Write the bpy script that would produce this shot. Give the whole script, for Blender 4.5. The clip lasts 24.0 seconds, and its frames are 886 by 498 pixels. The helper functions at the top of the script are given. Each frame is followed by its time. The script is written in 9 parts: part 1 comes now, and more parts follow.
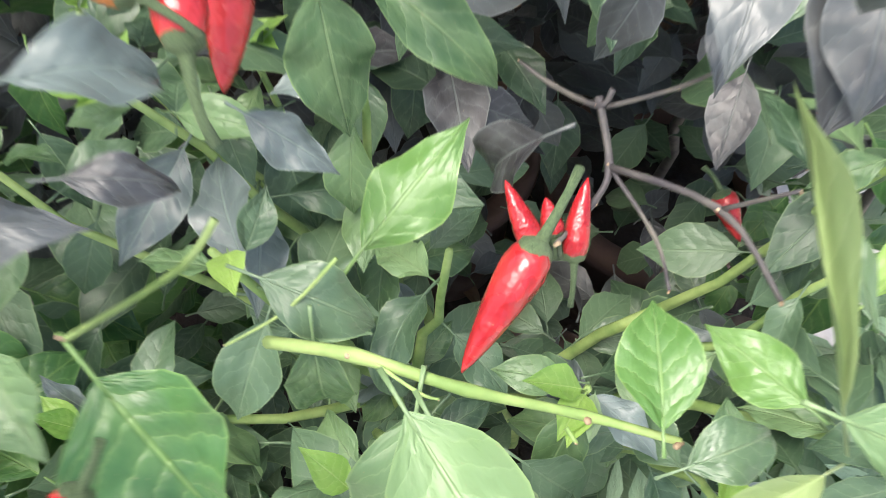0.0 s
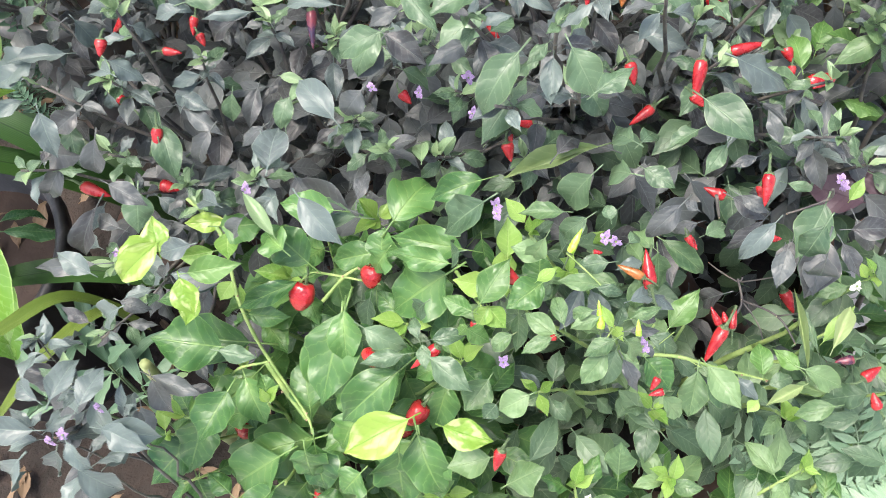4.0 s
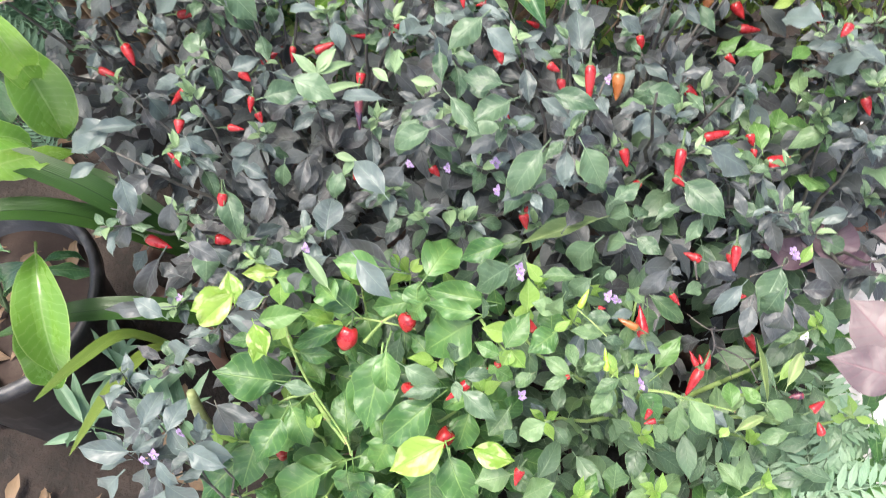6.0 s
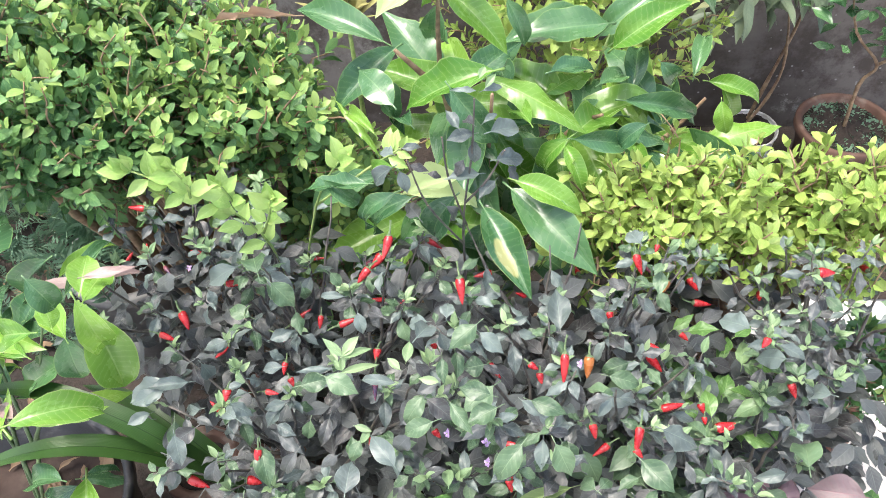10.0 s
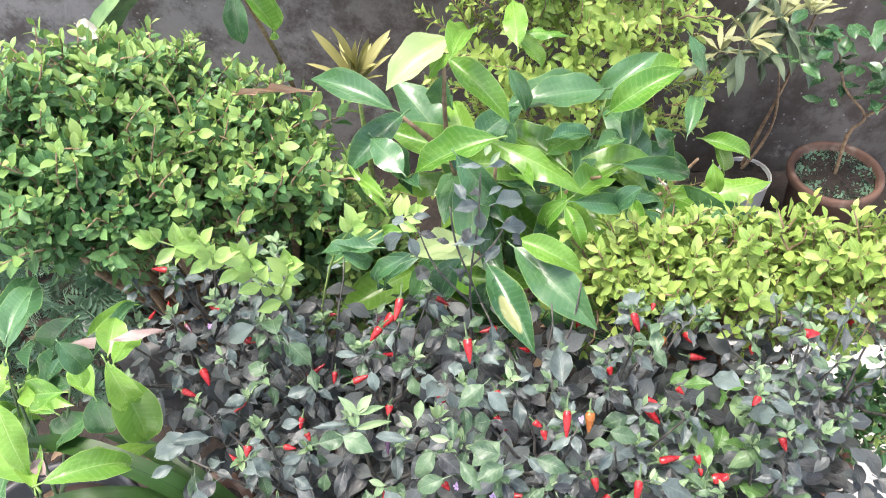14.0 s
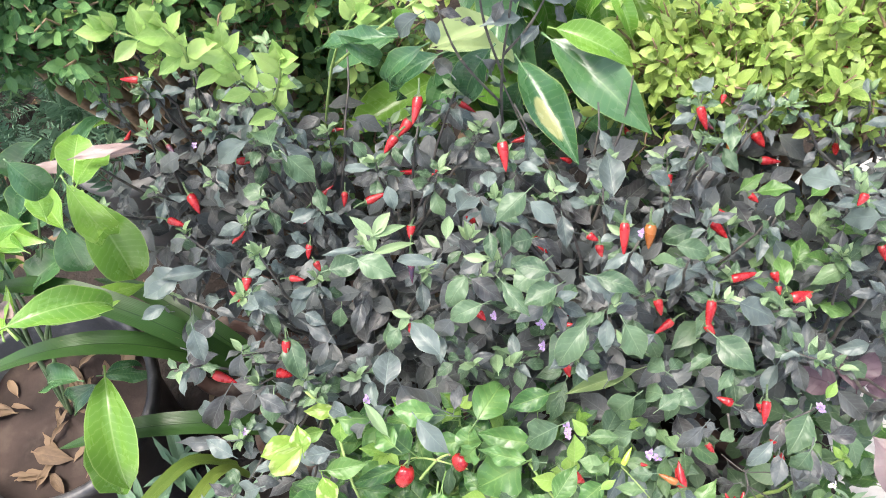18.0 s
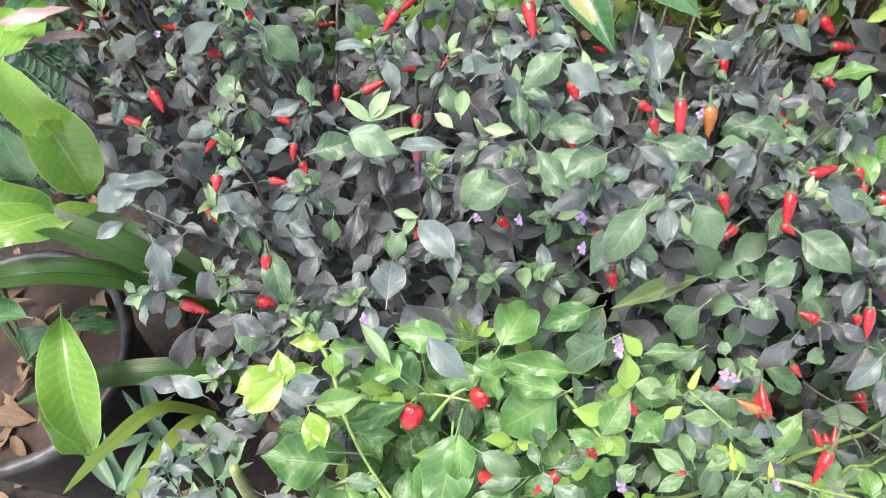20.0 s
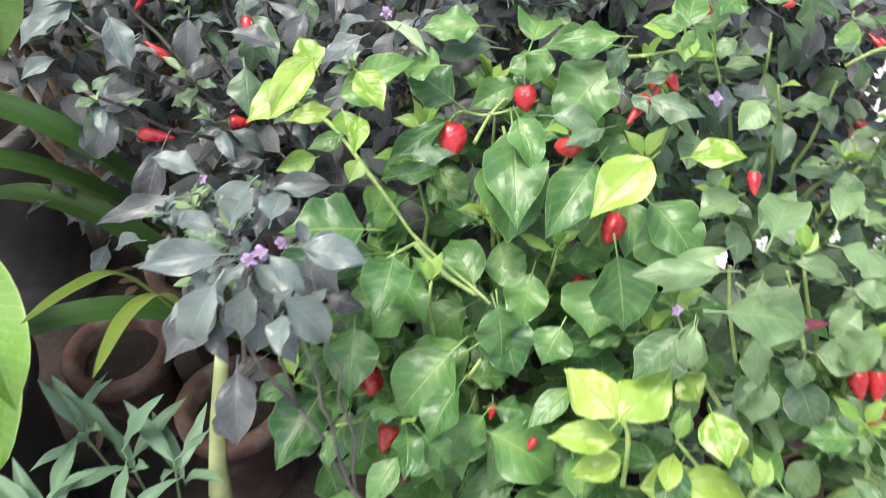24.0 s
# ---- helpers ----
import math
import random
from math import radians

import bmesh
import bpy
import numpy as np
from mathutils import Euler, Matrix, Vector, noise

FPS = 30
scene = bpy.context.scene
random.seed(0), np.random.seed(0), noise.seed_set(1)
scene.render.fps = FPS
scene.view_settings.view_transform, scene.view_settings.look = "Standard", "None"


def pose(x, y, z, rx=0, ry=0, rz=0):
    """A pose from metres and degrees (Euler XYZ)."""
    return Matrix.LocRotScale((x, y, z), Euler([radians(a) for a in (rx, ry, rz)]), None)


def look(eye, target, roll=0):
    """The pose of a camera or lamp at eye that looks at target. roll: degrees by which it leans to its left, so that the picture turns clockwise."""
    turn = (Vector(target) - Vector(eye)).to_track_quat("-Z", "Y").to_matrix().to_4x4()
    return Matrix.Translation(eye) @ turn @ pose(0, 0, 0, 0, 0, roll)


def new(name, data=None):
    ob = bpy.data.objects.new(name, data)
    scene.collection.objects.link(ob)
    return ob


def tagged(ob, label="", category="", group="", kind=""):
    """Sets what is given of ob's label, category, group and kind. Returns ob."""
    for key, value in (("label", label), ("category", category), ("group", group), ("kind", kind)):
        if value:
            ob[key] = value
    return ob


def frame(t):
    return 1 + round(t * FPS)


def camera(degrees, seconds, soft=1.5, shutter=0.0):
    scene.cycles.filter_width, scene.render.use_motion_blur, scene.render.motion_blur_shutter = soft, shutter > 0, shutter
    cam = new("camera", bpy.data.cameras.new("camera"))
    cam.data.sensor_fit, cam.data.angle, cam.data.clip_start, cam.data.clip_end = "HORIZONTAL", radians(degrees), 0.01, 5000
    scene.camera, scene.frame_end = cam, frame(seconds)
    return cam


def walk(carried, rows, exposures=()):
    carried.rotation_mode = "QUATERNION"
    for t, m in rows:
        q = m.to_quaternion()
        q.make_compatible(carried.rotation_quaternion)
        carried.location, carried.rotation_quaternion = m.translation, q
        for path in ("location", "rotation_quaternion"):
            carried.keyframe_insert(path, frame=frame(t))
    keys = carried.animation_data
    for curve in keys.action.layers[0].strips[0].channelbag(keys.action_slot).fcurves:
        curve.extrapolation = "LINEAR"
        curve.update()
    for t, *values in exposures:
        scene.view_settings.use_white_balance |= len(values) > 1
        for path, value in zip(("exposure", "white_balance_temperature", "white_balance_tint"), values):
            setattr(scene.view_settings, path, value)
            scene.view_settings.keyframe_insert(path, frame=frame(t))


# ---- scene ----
cam = camera(56.6, 24.0, soft=0.8, shutter=0.5)
PATH = [
    (0, (0.0108, 0.0037, 0.9591), (-0.0139, 0.4331, 0.0563), -1.96),
    (0.5, (0.0060, -0.0141, 1.0137), (-0.0047, 0.4301, 0.1178), -1.06),
    (1, (-0.0008, -0.0382, 1.0583), (-0.0291, 0.4369, 0.1788), -3.60),
    (1.5, (-0.0071, -0.0497, 1.1002), (-0.0573, 0.4662, 0.2450), -4.25),
    (2, (-0.0093, -0.0573, 1.1388), (-0.0900, 0.4663, 0.2907), -6.53),
    (2.5, (-0.0193, -0.0733, 1.1998), (-0.1006, 0.3937, 0.3192), -9.33),
    (3, (-0.0337, -0.1032, 1.2714), (-0.1678, 0.3835, 0.4081), -10.07),
    (3.5, (-0.0767, -0.1378, 1.3397), (-0.2072, 0.3245, 0.4627), -12.32),
    (5.5, (-0.1510, -0.2135, 1.4831), (-0.2009, 0.2783, 0.6139), -5.15),
    (6, (-0.1574, -0.2128, 1.5256), (-0.2288, 0.2840, 0.6607), -6.42),
    (6.5, (-0.1663, -0.2045, 1.5644), (-0.2390, 0.3266, 0.7202), -5.58),
    (7, (-0.1600, -0.2008, 1.5918), (-0.2028, 0.3635, 0.7674), -3.19),
    (7.5, (-0.1534, -0.1941, 1.6225), (-0.2025, 0.3908, 0.8129), -3.74),
    (8, (-0.1499, -0.1892, 1.6538), (-0.2177, 0.4171, 0.8614), -4.81),
    (8.5, (-0.1504, -0.1799, 1.6850), (-0.2331, 0.4427, 0.9068), -5.65),
    (9, (-0.1496, -0.1879, 1.7148), (-0.2159, 0.4359, 0.9361), -3.83),
    (9.5, (-0.1473, -0.1907, 1.7418), (-0.2244, 0.4393, 0.9691), -4.30),
    (11.5, (-0.1435, -0.1893, 1.8073), (-0.2143, 0.4587, 1.0490), -4.25),
    (12, (-0.1430, -0.1913, 1.8233), (-0.2124, 0.4696, 1.0761), -4.93),
    (12.5, (-0.1405, -0.1980, 1.8417), (-0.1955, 0.4739, 1.1031), -4.00),
    (13, (-0.1468, -0.1892, 1.8431), (-0.1910, 0.4845, 1.1054), -2.77),
    (13.5, (-0.1480, -0.2050, 1.8586), (-0.2250, 0.4728, 1.1275), -4.19),
    (14, (-0.1507, -0.2001, 1.8418), (-0.2291, 0.4624, 1.0968), -4.41),
    (14.5, (-0.1552, -0.1995, 1.8339), (-0.2372, 0.4521, 1.0797), -4.71),
    (15, (-0.1655, -0.1992, 1.8237), (-0.2664, 0.4286, 1.0519), -6.41),
    (15.5, (-0.1738, -0.1849, 1.7999), (-0.2697, 0.4259, 1.0139), -6.69),
    (16, (-0.1764, -0.1693, 1.7721), (-0.2845, 0.4142, 0.9672), -8.01),
    (16.5, (-0.1743, -0.1622, 1.7533), (-0.2619, 0.4067, 0.9356), -7.11),
    (17, (-0.1657, -0.1487, 1.7321), (-0.2478, 0.3993, 0.8997), -7.85),
    (17.5, (-0.1757, -0.1330, 1.6974), (-0.2639, 0.3882, 0.8486), -8.67),
    (19.5, (-0.1998, -0.1270, 1.5214), (-0.2955, 0.3833, 0.6668), -10.18),
    (20, (-0.2112, -0.1217, 1.4692), (-0.3081, 0.3828, 0.6113), -10.45),
    (20.5, (-0.2220, -0.1246, 1.4186), (-0.3050, 0.3762, 0.5570), -7.87),
    (21, (-0.2288, -0.1332, 1.3480), (-0.3061, 0.3294, 0.4648), -8.53),
    (21.5, (-0.2284, -0.1578, 1.2807), (-0.2630, 0.3571, 0.4241), -4.45),
    (22, (-0.2394, -0.1769, 1.2332), (-0.2761, 0.3775, 0.4018), -4.13),
    (22.5, (-0.2642, -0.2012, 1.1753), (-0.2880, 0.4313, 0.4011), -2.92),
    (23, (-0.3101, -0.2458, 1.1126), (-0.2976, 0.4544, 0.3988), -1.95),
    (23.5, (-0.3732, -0.3222, 1.1009), (-0.2743, 0.4240, 0.4426), -3.73),
    (24, (-0.4312, -0.3889, 1.1396), (-0.2906, 0.3200, 0.4485), -4.65),
]
EXPOSURES = [(0.0, 1.48), (1.0, 1.86), (2.0, 1.33), (6.0, 1.42), (9.0, 1.53), (13.0, 1.54), (17.0, 1.44), (20.0, 1.45), (22.0, 1.35), (23.0, 1.22), (24.0, 1.26)]
walk(cam, [(t, look(eye, target, roll)) for t, eye, target, roll in PATH], EXPOSURES)

# ---- light: bright overcast day ----
world = bpy.data.worlds.new("overcast_sky")
scene.world = world
world.use_nodes = True
wt = world.node_tree
sky = wt.nodes.new("ShaderNodeTexSky")
sky.sky_type, sky.sun_disc = "NISHITA", False
sky.sun_elevation, sky.sun_rotation = radians(76), radians(-108)
sky.air_density, sky.dust_density, sky.ozone_density = 1.0, 5.0, 1.0
wt.nodes["Background"].inputs["Strength"].default_value = 0.148
wt.links.new(sky.outputs["Color"], wt.nodes["Background"].inputs["Color"])
sun = new("sun", bpy.data.lights.new("sun", "SUN"))
sun.data.energy, sun.data.angle, sun.data.color = 1.75, radians(26), (1.0, 0.955, 0.89)
sun.matrix_world = look((-1.2, -0.4, 5.0), (0, 0, 0))


# ---- materials ----
class Mat:
    """A node material with short ways to add and link nodes."""

    def __init__(self, name):
        self.mat = bpy.data.materials.new(name)
        self.mat.use_nodes = True
        self.nt = self.mat.node_tree
        self.bsdf = self.nt.nodes["Principled BSDF"]
        self.out = self.nt.nodes["Material Output"]

    def put(self, socket, value):
        if hasattr(value, "is_output"):
            self.nt.links.new(value, socket)
        elif isinstance(value, (tuple, list)) and len(value) == 3 and socket.type == "RGBA":
            socket.default_value = (*value, 1)
        else:
            socket.default_value = value

    def set(self, **kw):
        for k, v in kw.items():
            self.put(self.bsdf.inputs[k.replace("_", " ")], v)

    def math(self, op, a, b=0.0, c=0.0):
        n = self.nt.nodes.new("ShaderNodeMath")
        n.operation = op
        for s, v in zip(n.inputs, (a, b, c)):
            self.put(s, v)
        return n.outputs[0]

    def ramp(self, x, lo, hi, a=0.0, b=1.0):
        n = self.nt.nodes.new("ShaderNodeMapRange")
        n.interpolation_type = "SMOOTHSTEP"
        for s, v in zip(n.inputs, (x, lo, hi, a, b)):
            self.put(s, v)
        return n.outputs[0]

    def mix(self, f, a, b, blend="MIX"):
        n = self.nt.nodes.new("ShaderNodeMix")
        n.data_type, n.blend_type = "RGBA", blend
        self.put(n.inputs[0], f), self.put(n.inputs[6], a), self.put(n.inputs[7], b)
        return n.outputs[2]

    def coord(self, which="Object"):
        return self.nt.nodes.new("ShaderNodeTexCoord").outputs[which]

    def rand(self):
        return self.nt.nodes.new("ShaderNodeObjectInfo").outputs["Random"]

    def island(self):
        return self.nt.nodes.new("ShaderNodeNewGeometry").outputs["Random Per Island"]

    def noise(self, scale, detail=3.0, rough=0.55, vec=None, shift=None):
        n = self.nt.nodes.new("ShaderNodeTexNoise")
        v = vec or self.coord()
        if shift is not None:
            a = self.nt.nodes.new("ShaderNodeVectorMath")
            a.operation = "ADD"
            self.put(a.inputs[0], v)
            s = self.nt.nodes.new("ShaderNodeCombineXYZ")
            self.put(s.inputs[0], self.math("MULTIPLY", shift, 37.0))
            self.put(s.inputs[1], self.math("MULTIPLY", shift, 91.0))
            self.put(a.inputs[1], s.outputs[0])
            v = a.outputs[0]
        self.put(n.inputs["Vector"], v)
        n.inputs["Scale"].default_value, n.inputs["Detail"].default_value, n.inputs["Roughness"].default_value = scale, detail, rough
        return n.outputs["Fac"]

    def voronoi(self, scale, vec=None, feature="F1"):
        n = self.nt.nodes.new("ShaderNodeTexVoronoi")
        n.feature = feature
        self.put(n.inputs["Vector"], vec or self.coord())
        n.inputs["Scale"].default_value = scale
        return n.outputs["Distance"]

    def bump(self, height, dist, strength=1.0):
        n = self.nt.nodes.new("ShaderNodeBump")
        n.inputs["Strength"].default_value, n.inputs["Distance"].default_value = strength, dist
        self.put(n.inputs["Height"], height)
        self.put(self.bsdf.inputs["Normal"], n.outputs[0])
        return n.outputs[0]


def leaf_mat(name, dark, light, vein, rough=0.42, glow=0.25, veins=7.0, slant=1.5, relief=0.0004, edge=None, blotch=None, spec=0.5, vein_fac=0.5, heart=0.0, patch=None):
    """A leaf: colour from leaf to leaf, midrib and side veins along its own length, quilted relief, light shining through."""
    m = Mat(name)
    uv = m.nt.nodes.new("ShaderNodeUVMap").outputs[0]
    sp = m.nt.nodes.new("ShaderNodeSeparateXYZ")
    m.put(sp.inputs[0], uv)
    u, v = sp.outputs[0], sp.outputs[1]
    av = m.math("ABSOLUTE", m.math("MULTIPLY_ADD", v, 2.0, -1.0))
    rnd = m.math("FRACT", m.math("ADD", m.island(), m.rand()))
    wob = m.noise(9.0, 2.0, vec=uv, shift=rnd)
    s = m.math("MULTIPLY_ADD", u, veins, m.math("MULTIPLY", av, -slant))
    s = m.math("ADD", s, m.math("MULTIPLY", wob, 0.7))
    tri = m.math("ABSOLUTE", m.math("SUBTRACT", m.math("FRACT", s), 0.5))
    side = m.ramp(tri, 0.42, 0.49)
    mid = m.ramp(av, 0.06, 0.015)
    vm = m.math("MAXIMUM", mid, m.math("MULTIPLY", side, 0.42))
    base = m.mix(rnd, dark, light)
    mott = m.noise(3.2, 4.0, vec=uv, shift=rnd)
    base = m.mix(m.ramp(mott, 0.35, 0.75, 0.0, 0.5), base, light)
    if blotch:
        base = m.mix(m.ramp(m.noise(2.3, 2.0, vec=uv, shift=rnd), 0.52, 0.66), base, blotch)
    if patch:
        du, dv = m.math("MULTIPLY_ADD", u, 4.5, -2.6), m.math("MULTIPLY_ADD", v, 4.5, -2.9)
        far = m.math("ADD", m.math("ADD", m.math("MULTIPLY", du, du), m.math("MULTIPLY", dv, dv)), m.math("MULTIPLY", m.noise(6.0, 3.0, vec=uv), 1.2))
        base = m.mix(m.ramp(far, 1.6, 1.2), base, patch)
    if heart:
        hf = m.math("MULTIPLY", m.ramp(m.math("ADD", av, m.math("MULTIPLY", wob, 0.5)), 0.85, 0.2), m.ramp(u, 0.85, 0.05))
        base = m.mix(m.math("MULTIPLY", hf, m.math("MULTIPLY", heart, m.ramp(rnd, 0.2, 0.9, 0.25, 1.0))), base, vein)
    halo = m.math("MULTIPLY", m.ramp(tri, 0.12, 0.5), m.ramp(av, 1.0, 0.5))
    base = m.mix(m.math("MULTIPLY", halo, 0.16 * vein_fac), base, vein)
    col = m.mix(m.math("MULTIPLY", vm, vein_fac), base, vein)
    if edge:
        col = m.mix(m.ramp(av, 0.93, 1.0, 0.0, 0.6), col, edge)
    spot = m.noise(26.0, 2.0, vec=uv, shift=rnd)
    col = m.mix(m.ramp(spot, 0.68, 0.74, 0.0, 0.35), col, (0.24, 0.2, 0.1))
    m.set(Base_Color=col, Roughness=m.ramp(mott, 0.3, 0.7, rough - 0.06, rough + 0.1), Specular_IOR_Level=spec)
    h = m.math("SUBTRACT", m.math("SUBTRACT", 1.0, m.math("MULTIPLY", m.math("MULTIPLY", tri, tri), 0.8)), m.math("MULTIPLY", mid, 0.35))
    h = m.math("ADD", h, m.math("MULTIPLY", m.noise(3.0, 1.0, 0.4, vec=uv, shift=rnd), 2.2))
    h = m.math("ADD", h, m.math("MULTIPLY", m.noise(11.0, 2.0, 0.5, vec=uv, shift=rnd), 0.3))
    nrm = m.bump(h, relief)
    tr = m.nt.nodes.new("ShaderNodeBsdfTranslucent")
    m.put(tr.inputs["Color"], m.mix(0.5, col, light))
    m.put(tr.inputs["Normal"], nrm)
    mx = m.nt.nodes.new("ShaderNodeMixShader")
    mx.inputs[0].default_value = glow
    m.nt.links.new(m.bsdf.outputs[0], mx.inputs[1])
    m.nt.links.new(tr.outputs[0], mx.inputs[2])
    m.nt.links.new(mx.outputs[0], m.out.inputs["Surface"])
    return m.mat


def stem_mat(name, dark, light, rough=0.6, scale=60.0):
    m = Mat(name)
    n = m.noise(scale, 4.0)
    m.set(Base_Color=m.mix(m.ramp(n, 0.3, 0.7), dark, light), Roughness=rough)
    m.bump(m.noise(scale * 3, 3.0), 0.0006)
    return m.mat


def fruit_mat(name, dark, light, rough=0.22):
    m = Mat(name)
    r = m.rand()
    n = m.noise(2.5, 3.0, shift=r)
    c = m.mix(m.ramp(n, 0.35, 0.7), dark, light)
    m.set(Base_Color=m.mix(m.ramp(m.noise(22.0, 2.0, shift=r), 0.7, 0.76, 0, 0.3), c, (0.5, 0.2, 0.1)), Roughness=m.ramp(n, 0.3, 0.7, rough, rough + 0.12), Coat_Weight=0.25, Coat_Roughness=0.15)
    m.bump(m.noise(6.0, 2.0, shift=r), 0.0012)
    return m.mat


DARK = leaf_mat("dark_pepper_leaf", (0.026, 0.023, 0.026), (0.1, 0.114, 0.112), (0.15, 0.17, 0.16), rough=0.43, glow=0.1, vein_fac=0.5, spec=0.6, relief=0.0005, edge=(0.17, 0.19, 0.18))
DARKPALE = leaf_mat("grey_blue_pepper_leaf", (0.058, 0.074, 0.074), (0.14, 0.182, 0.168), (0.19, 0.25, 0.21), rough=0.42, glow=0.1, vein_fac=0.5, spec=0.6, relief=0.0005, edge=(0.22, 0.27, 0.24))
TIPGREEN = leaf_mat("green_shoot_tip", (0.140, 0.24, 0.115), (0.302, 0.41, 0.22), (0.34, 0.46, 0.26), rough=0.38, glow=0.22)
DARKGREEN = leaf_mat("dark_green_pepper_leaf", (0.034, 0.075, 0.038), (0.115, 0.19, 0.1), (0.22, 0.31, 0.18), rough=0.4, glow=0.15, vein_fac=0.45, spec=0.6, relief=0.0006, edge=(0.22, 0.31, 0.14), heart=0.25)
GREEN = leaf_mat("green_pepper_leaf", (0.022, 0.085, 0.025), (0.1, 0.225, 0.06), (0.27, 0.42, 0.13), rough=0.37, glow=0.2, vein_fac=0.45, spec=0.58, relief=0.0009, edge=(0.2, 0.34, 0.1), heart=0.55)
MIDGREEN = leaf_mat("grey_green_pepper_leaf", (0.05, 0.11, 0.042), (0.165, 0.265, 0.115), (0.27, 0.38, 0.18), rough=0.4, glow=0.18, vein_fac=0.4, spec=0.55, relief=0.0007, edge=(0.25, 0.36, 0.14), heart=0.3)
YOUNG = leaf_mat("young_pepper_leaf", (0.14, 0.3, 0.05), (0.33, 0.5, 0.12), (0.45, 0.58, 0.22), rough=0.33, glow=0.33)
BRIGHT = leaf_mat("bright_pepper_leaf", (0.045, 0.135, 0.028), (0.125, 0.25, 0.062), (0.26, 0.4, 0.15), rough=0.38, glow=0.26, vein_fac=0.6, spec=0.6, relief=0.0006, edge=(0.3, 0.45, 0.14))
PALEUNDER = leaf_mat("pale_leaf_underside", (0.2, 0.29, 0.11), (0.34, 0.42, 0.2), (0.4, 0.48, 0.25), rough=0.5, glow=0.2, vein_fac=0.5, relief=0.0005)
PATCHED = leaf_mat("yellow_patched_leaf", (0.03, 0.1, 0.04), (0.07, 0.18, 0.06), (0.26, 0.4, 0.18), rough=0.24, glow=0.16, veins=16.0, slant=1.2, relief=0.0004, edge=(0.45, 0.5, 0.16), vein_fac=0.35, spec=0.7, patch=(0.38, 0.39, 0.16))
LIME = leaf_mat("lime_yellow_leaf", (0.13, 0.27, 0.025), (0.33, 0.46, 0.09), (0.2, 0.38, 0.05), rough=0.34, glow=0.26, vein_fac=0.7, blotch=(0.5, 0.58, 0.24), relief=0.0007, edge=(0.25, 0.42, 0.06), heart=0.35)
CREAM = leaf_mat("cream_glare_leaf", (0.3, 0.43, 0.14), (0.5, 0.6, 0.3), (0.42, 0.55, 0.24), rough=0.25, glow=0.3, veins=16.0, vein_fac=0.35, relief=0.0003)
HEDGE = leaf_mat("hedge_leaf", (0.042, 0.135, 0.048), (0.18, 0.34, 0.115), (0.28, 0.42, 0.15), rough=0.42, glow=0.24, veins=5.0, relief=0.0003)
GOLD = leaf_mat("golden_hedge_leaf", (0.12, 0.25, 0.035), (0.4, 0.52, 0.13), (0.5, 0.6, 0.22), rough=0.42, glow=0.3, veins=5.0, relief=0.0003, edge=(0.54, 0.62, 0.24))
DARKHEDGE = leaf_mat("dark_hedge_leaf", (0.03, 0.1, 0.035), (0.09, 0.21, 0.07), (0.12, 0.24, 0.08), rough=0.34, glow=0.2, veins=5.0, relief=0.0004)
PALE = leaf_mat("pale_shoot_leaf", (0.242, 0.43, 0.1), (0.462, 0.63, 0.21), (0.52, 0.66, 0.28), rough=0.36, glow=0.3, veins=5.0, relief=0.0003)
BIG = leaf_mat("large_glossy_leaf", (0.032, 0.1, 0.044), (0.090, 0.2, 0.08), (0.26, 0.4, 0.18), rough=0.22, glow=0.16, veins=16.0, slant=1.2, relief=0.0004, edge=(0.32, 0.47, 0.15), vein_fac=0.35, spec=0.7)
BIGNEW = leaf_mat("large_new_leaf", (0.07, 0.21, 0.025), (0.22, 0.4, 0.065), (0.5, 0.64, 0.26), rough=0.22, glow=0.28, veins=16.0, slant=1.2, relief=0.0004, edge=(0.48, 0.6, 0.22), vein_fac=0.35, spec=0.65)
STRAP = leaf_mat("strap_leaf", (0.018, 0.052, 0.011), (0.042, 0.1, 0.021), (0.012, 0.038, 0.01), rough=0.36, glow=0.12, veins=0.0, slant=9.0, relief=0.0004, vein_fac=0.8)
MAUVE = leaf_mat("mauve_leaf", (0.11, 0.075, 0.085), (0.21, 0.165, 0.165), (0.2, 0.09, 0.11), rough=0.45, glow=0.12, veins=9.0, relief=0.0007)
PURPLE = leaf_mat("purple_leaf", (0.05, 0.022, 0.035), (0.13, 0.08, 0.1), (0.05, 0.018, 0.03), rough=0.42, glow=0.12, veins=9.0, relief=0.0007)
FEATHER = leaf_mat("feathery_leaf", (0.09, 0.19, 0.12), (0.16, 0.27, 0.18), (0.2, 0.32, 0.2), rough=0.6, glow=0.2)
GREYLEAF = leaf_mat("sapling_leaf", (0.1, 0.15, 0.1), (0.22, 0.28, 0.18), (0.28, 0.33, 0.2), rough=0.4, glow=0.15, veins=12.0)
GREENSTEM = stem_mat("green_stem", (0.16, 0.26, 0.07), (0.32, 0.42, 0.14))
STALKGREEN = stem_mat("fruit_stalk", (0.08, 0.13, 0.06), (0.15, 0.22, 0.1), 0.5)
DARKSTEM = stem_mat("dark_stem", (0.05, 0.045, 0.05), (0.13, 0.12, 0.1))
PALESTALK = stem_mat("pale_lily_stalk", (0.3, 0.36, 0.14), (0.46, 0.5, 0.24), 0.5, 30.0)
CACTUS = stem_mat("cactus_skin", (0.1, 0.2, 0.08), (0.2, 0.32, 0.14), 0.5, 20.0)
WOOD = stem_mat("woody_stem", (0.16, 0.1, 0.06), (0.34, 0.24, 0.15), 0.8)
RED = fruit_mat("red_chilli_skin", (0.3, 0.01, 0.016), (0.47, 0.026, 0.028))
ORANGE = fruit_mat("orange_chilli_skin", (0.27, 0.085, 0.02), (0.36, 0.13, 0.03))
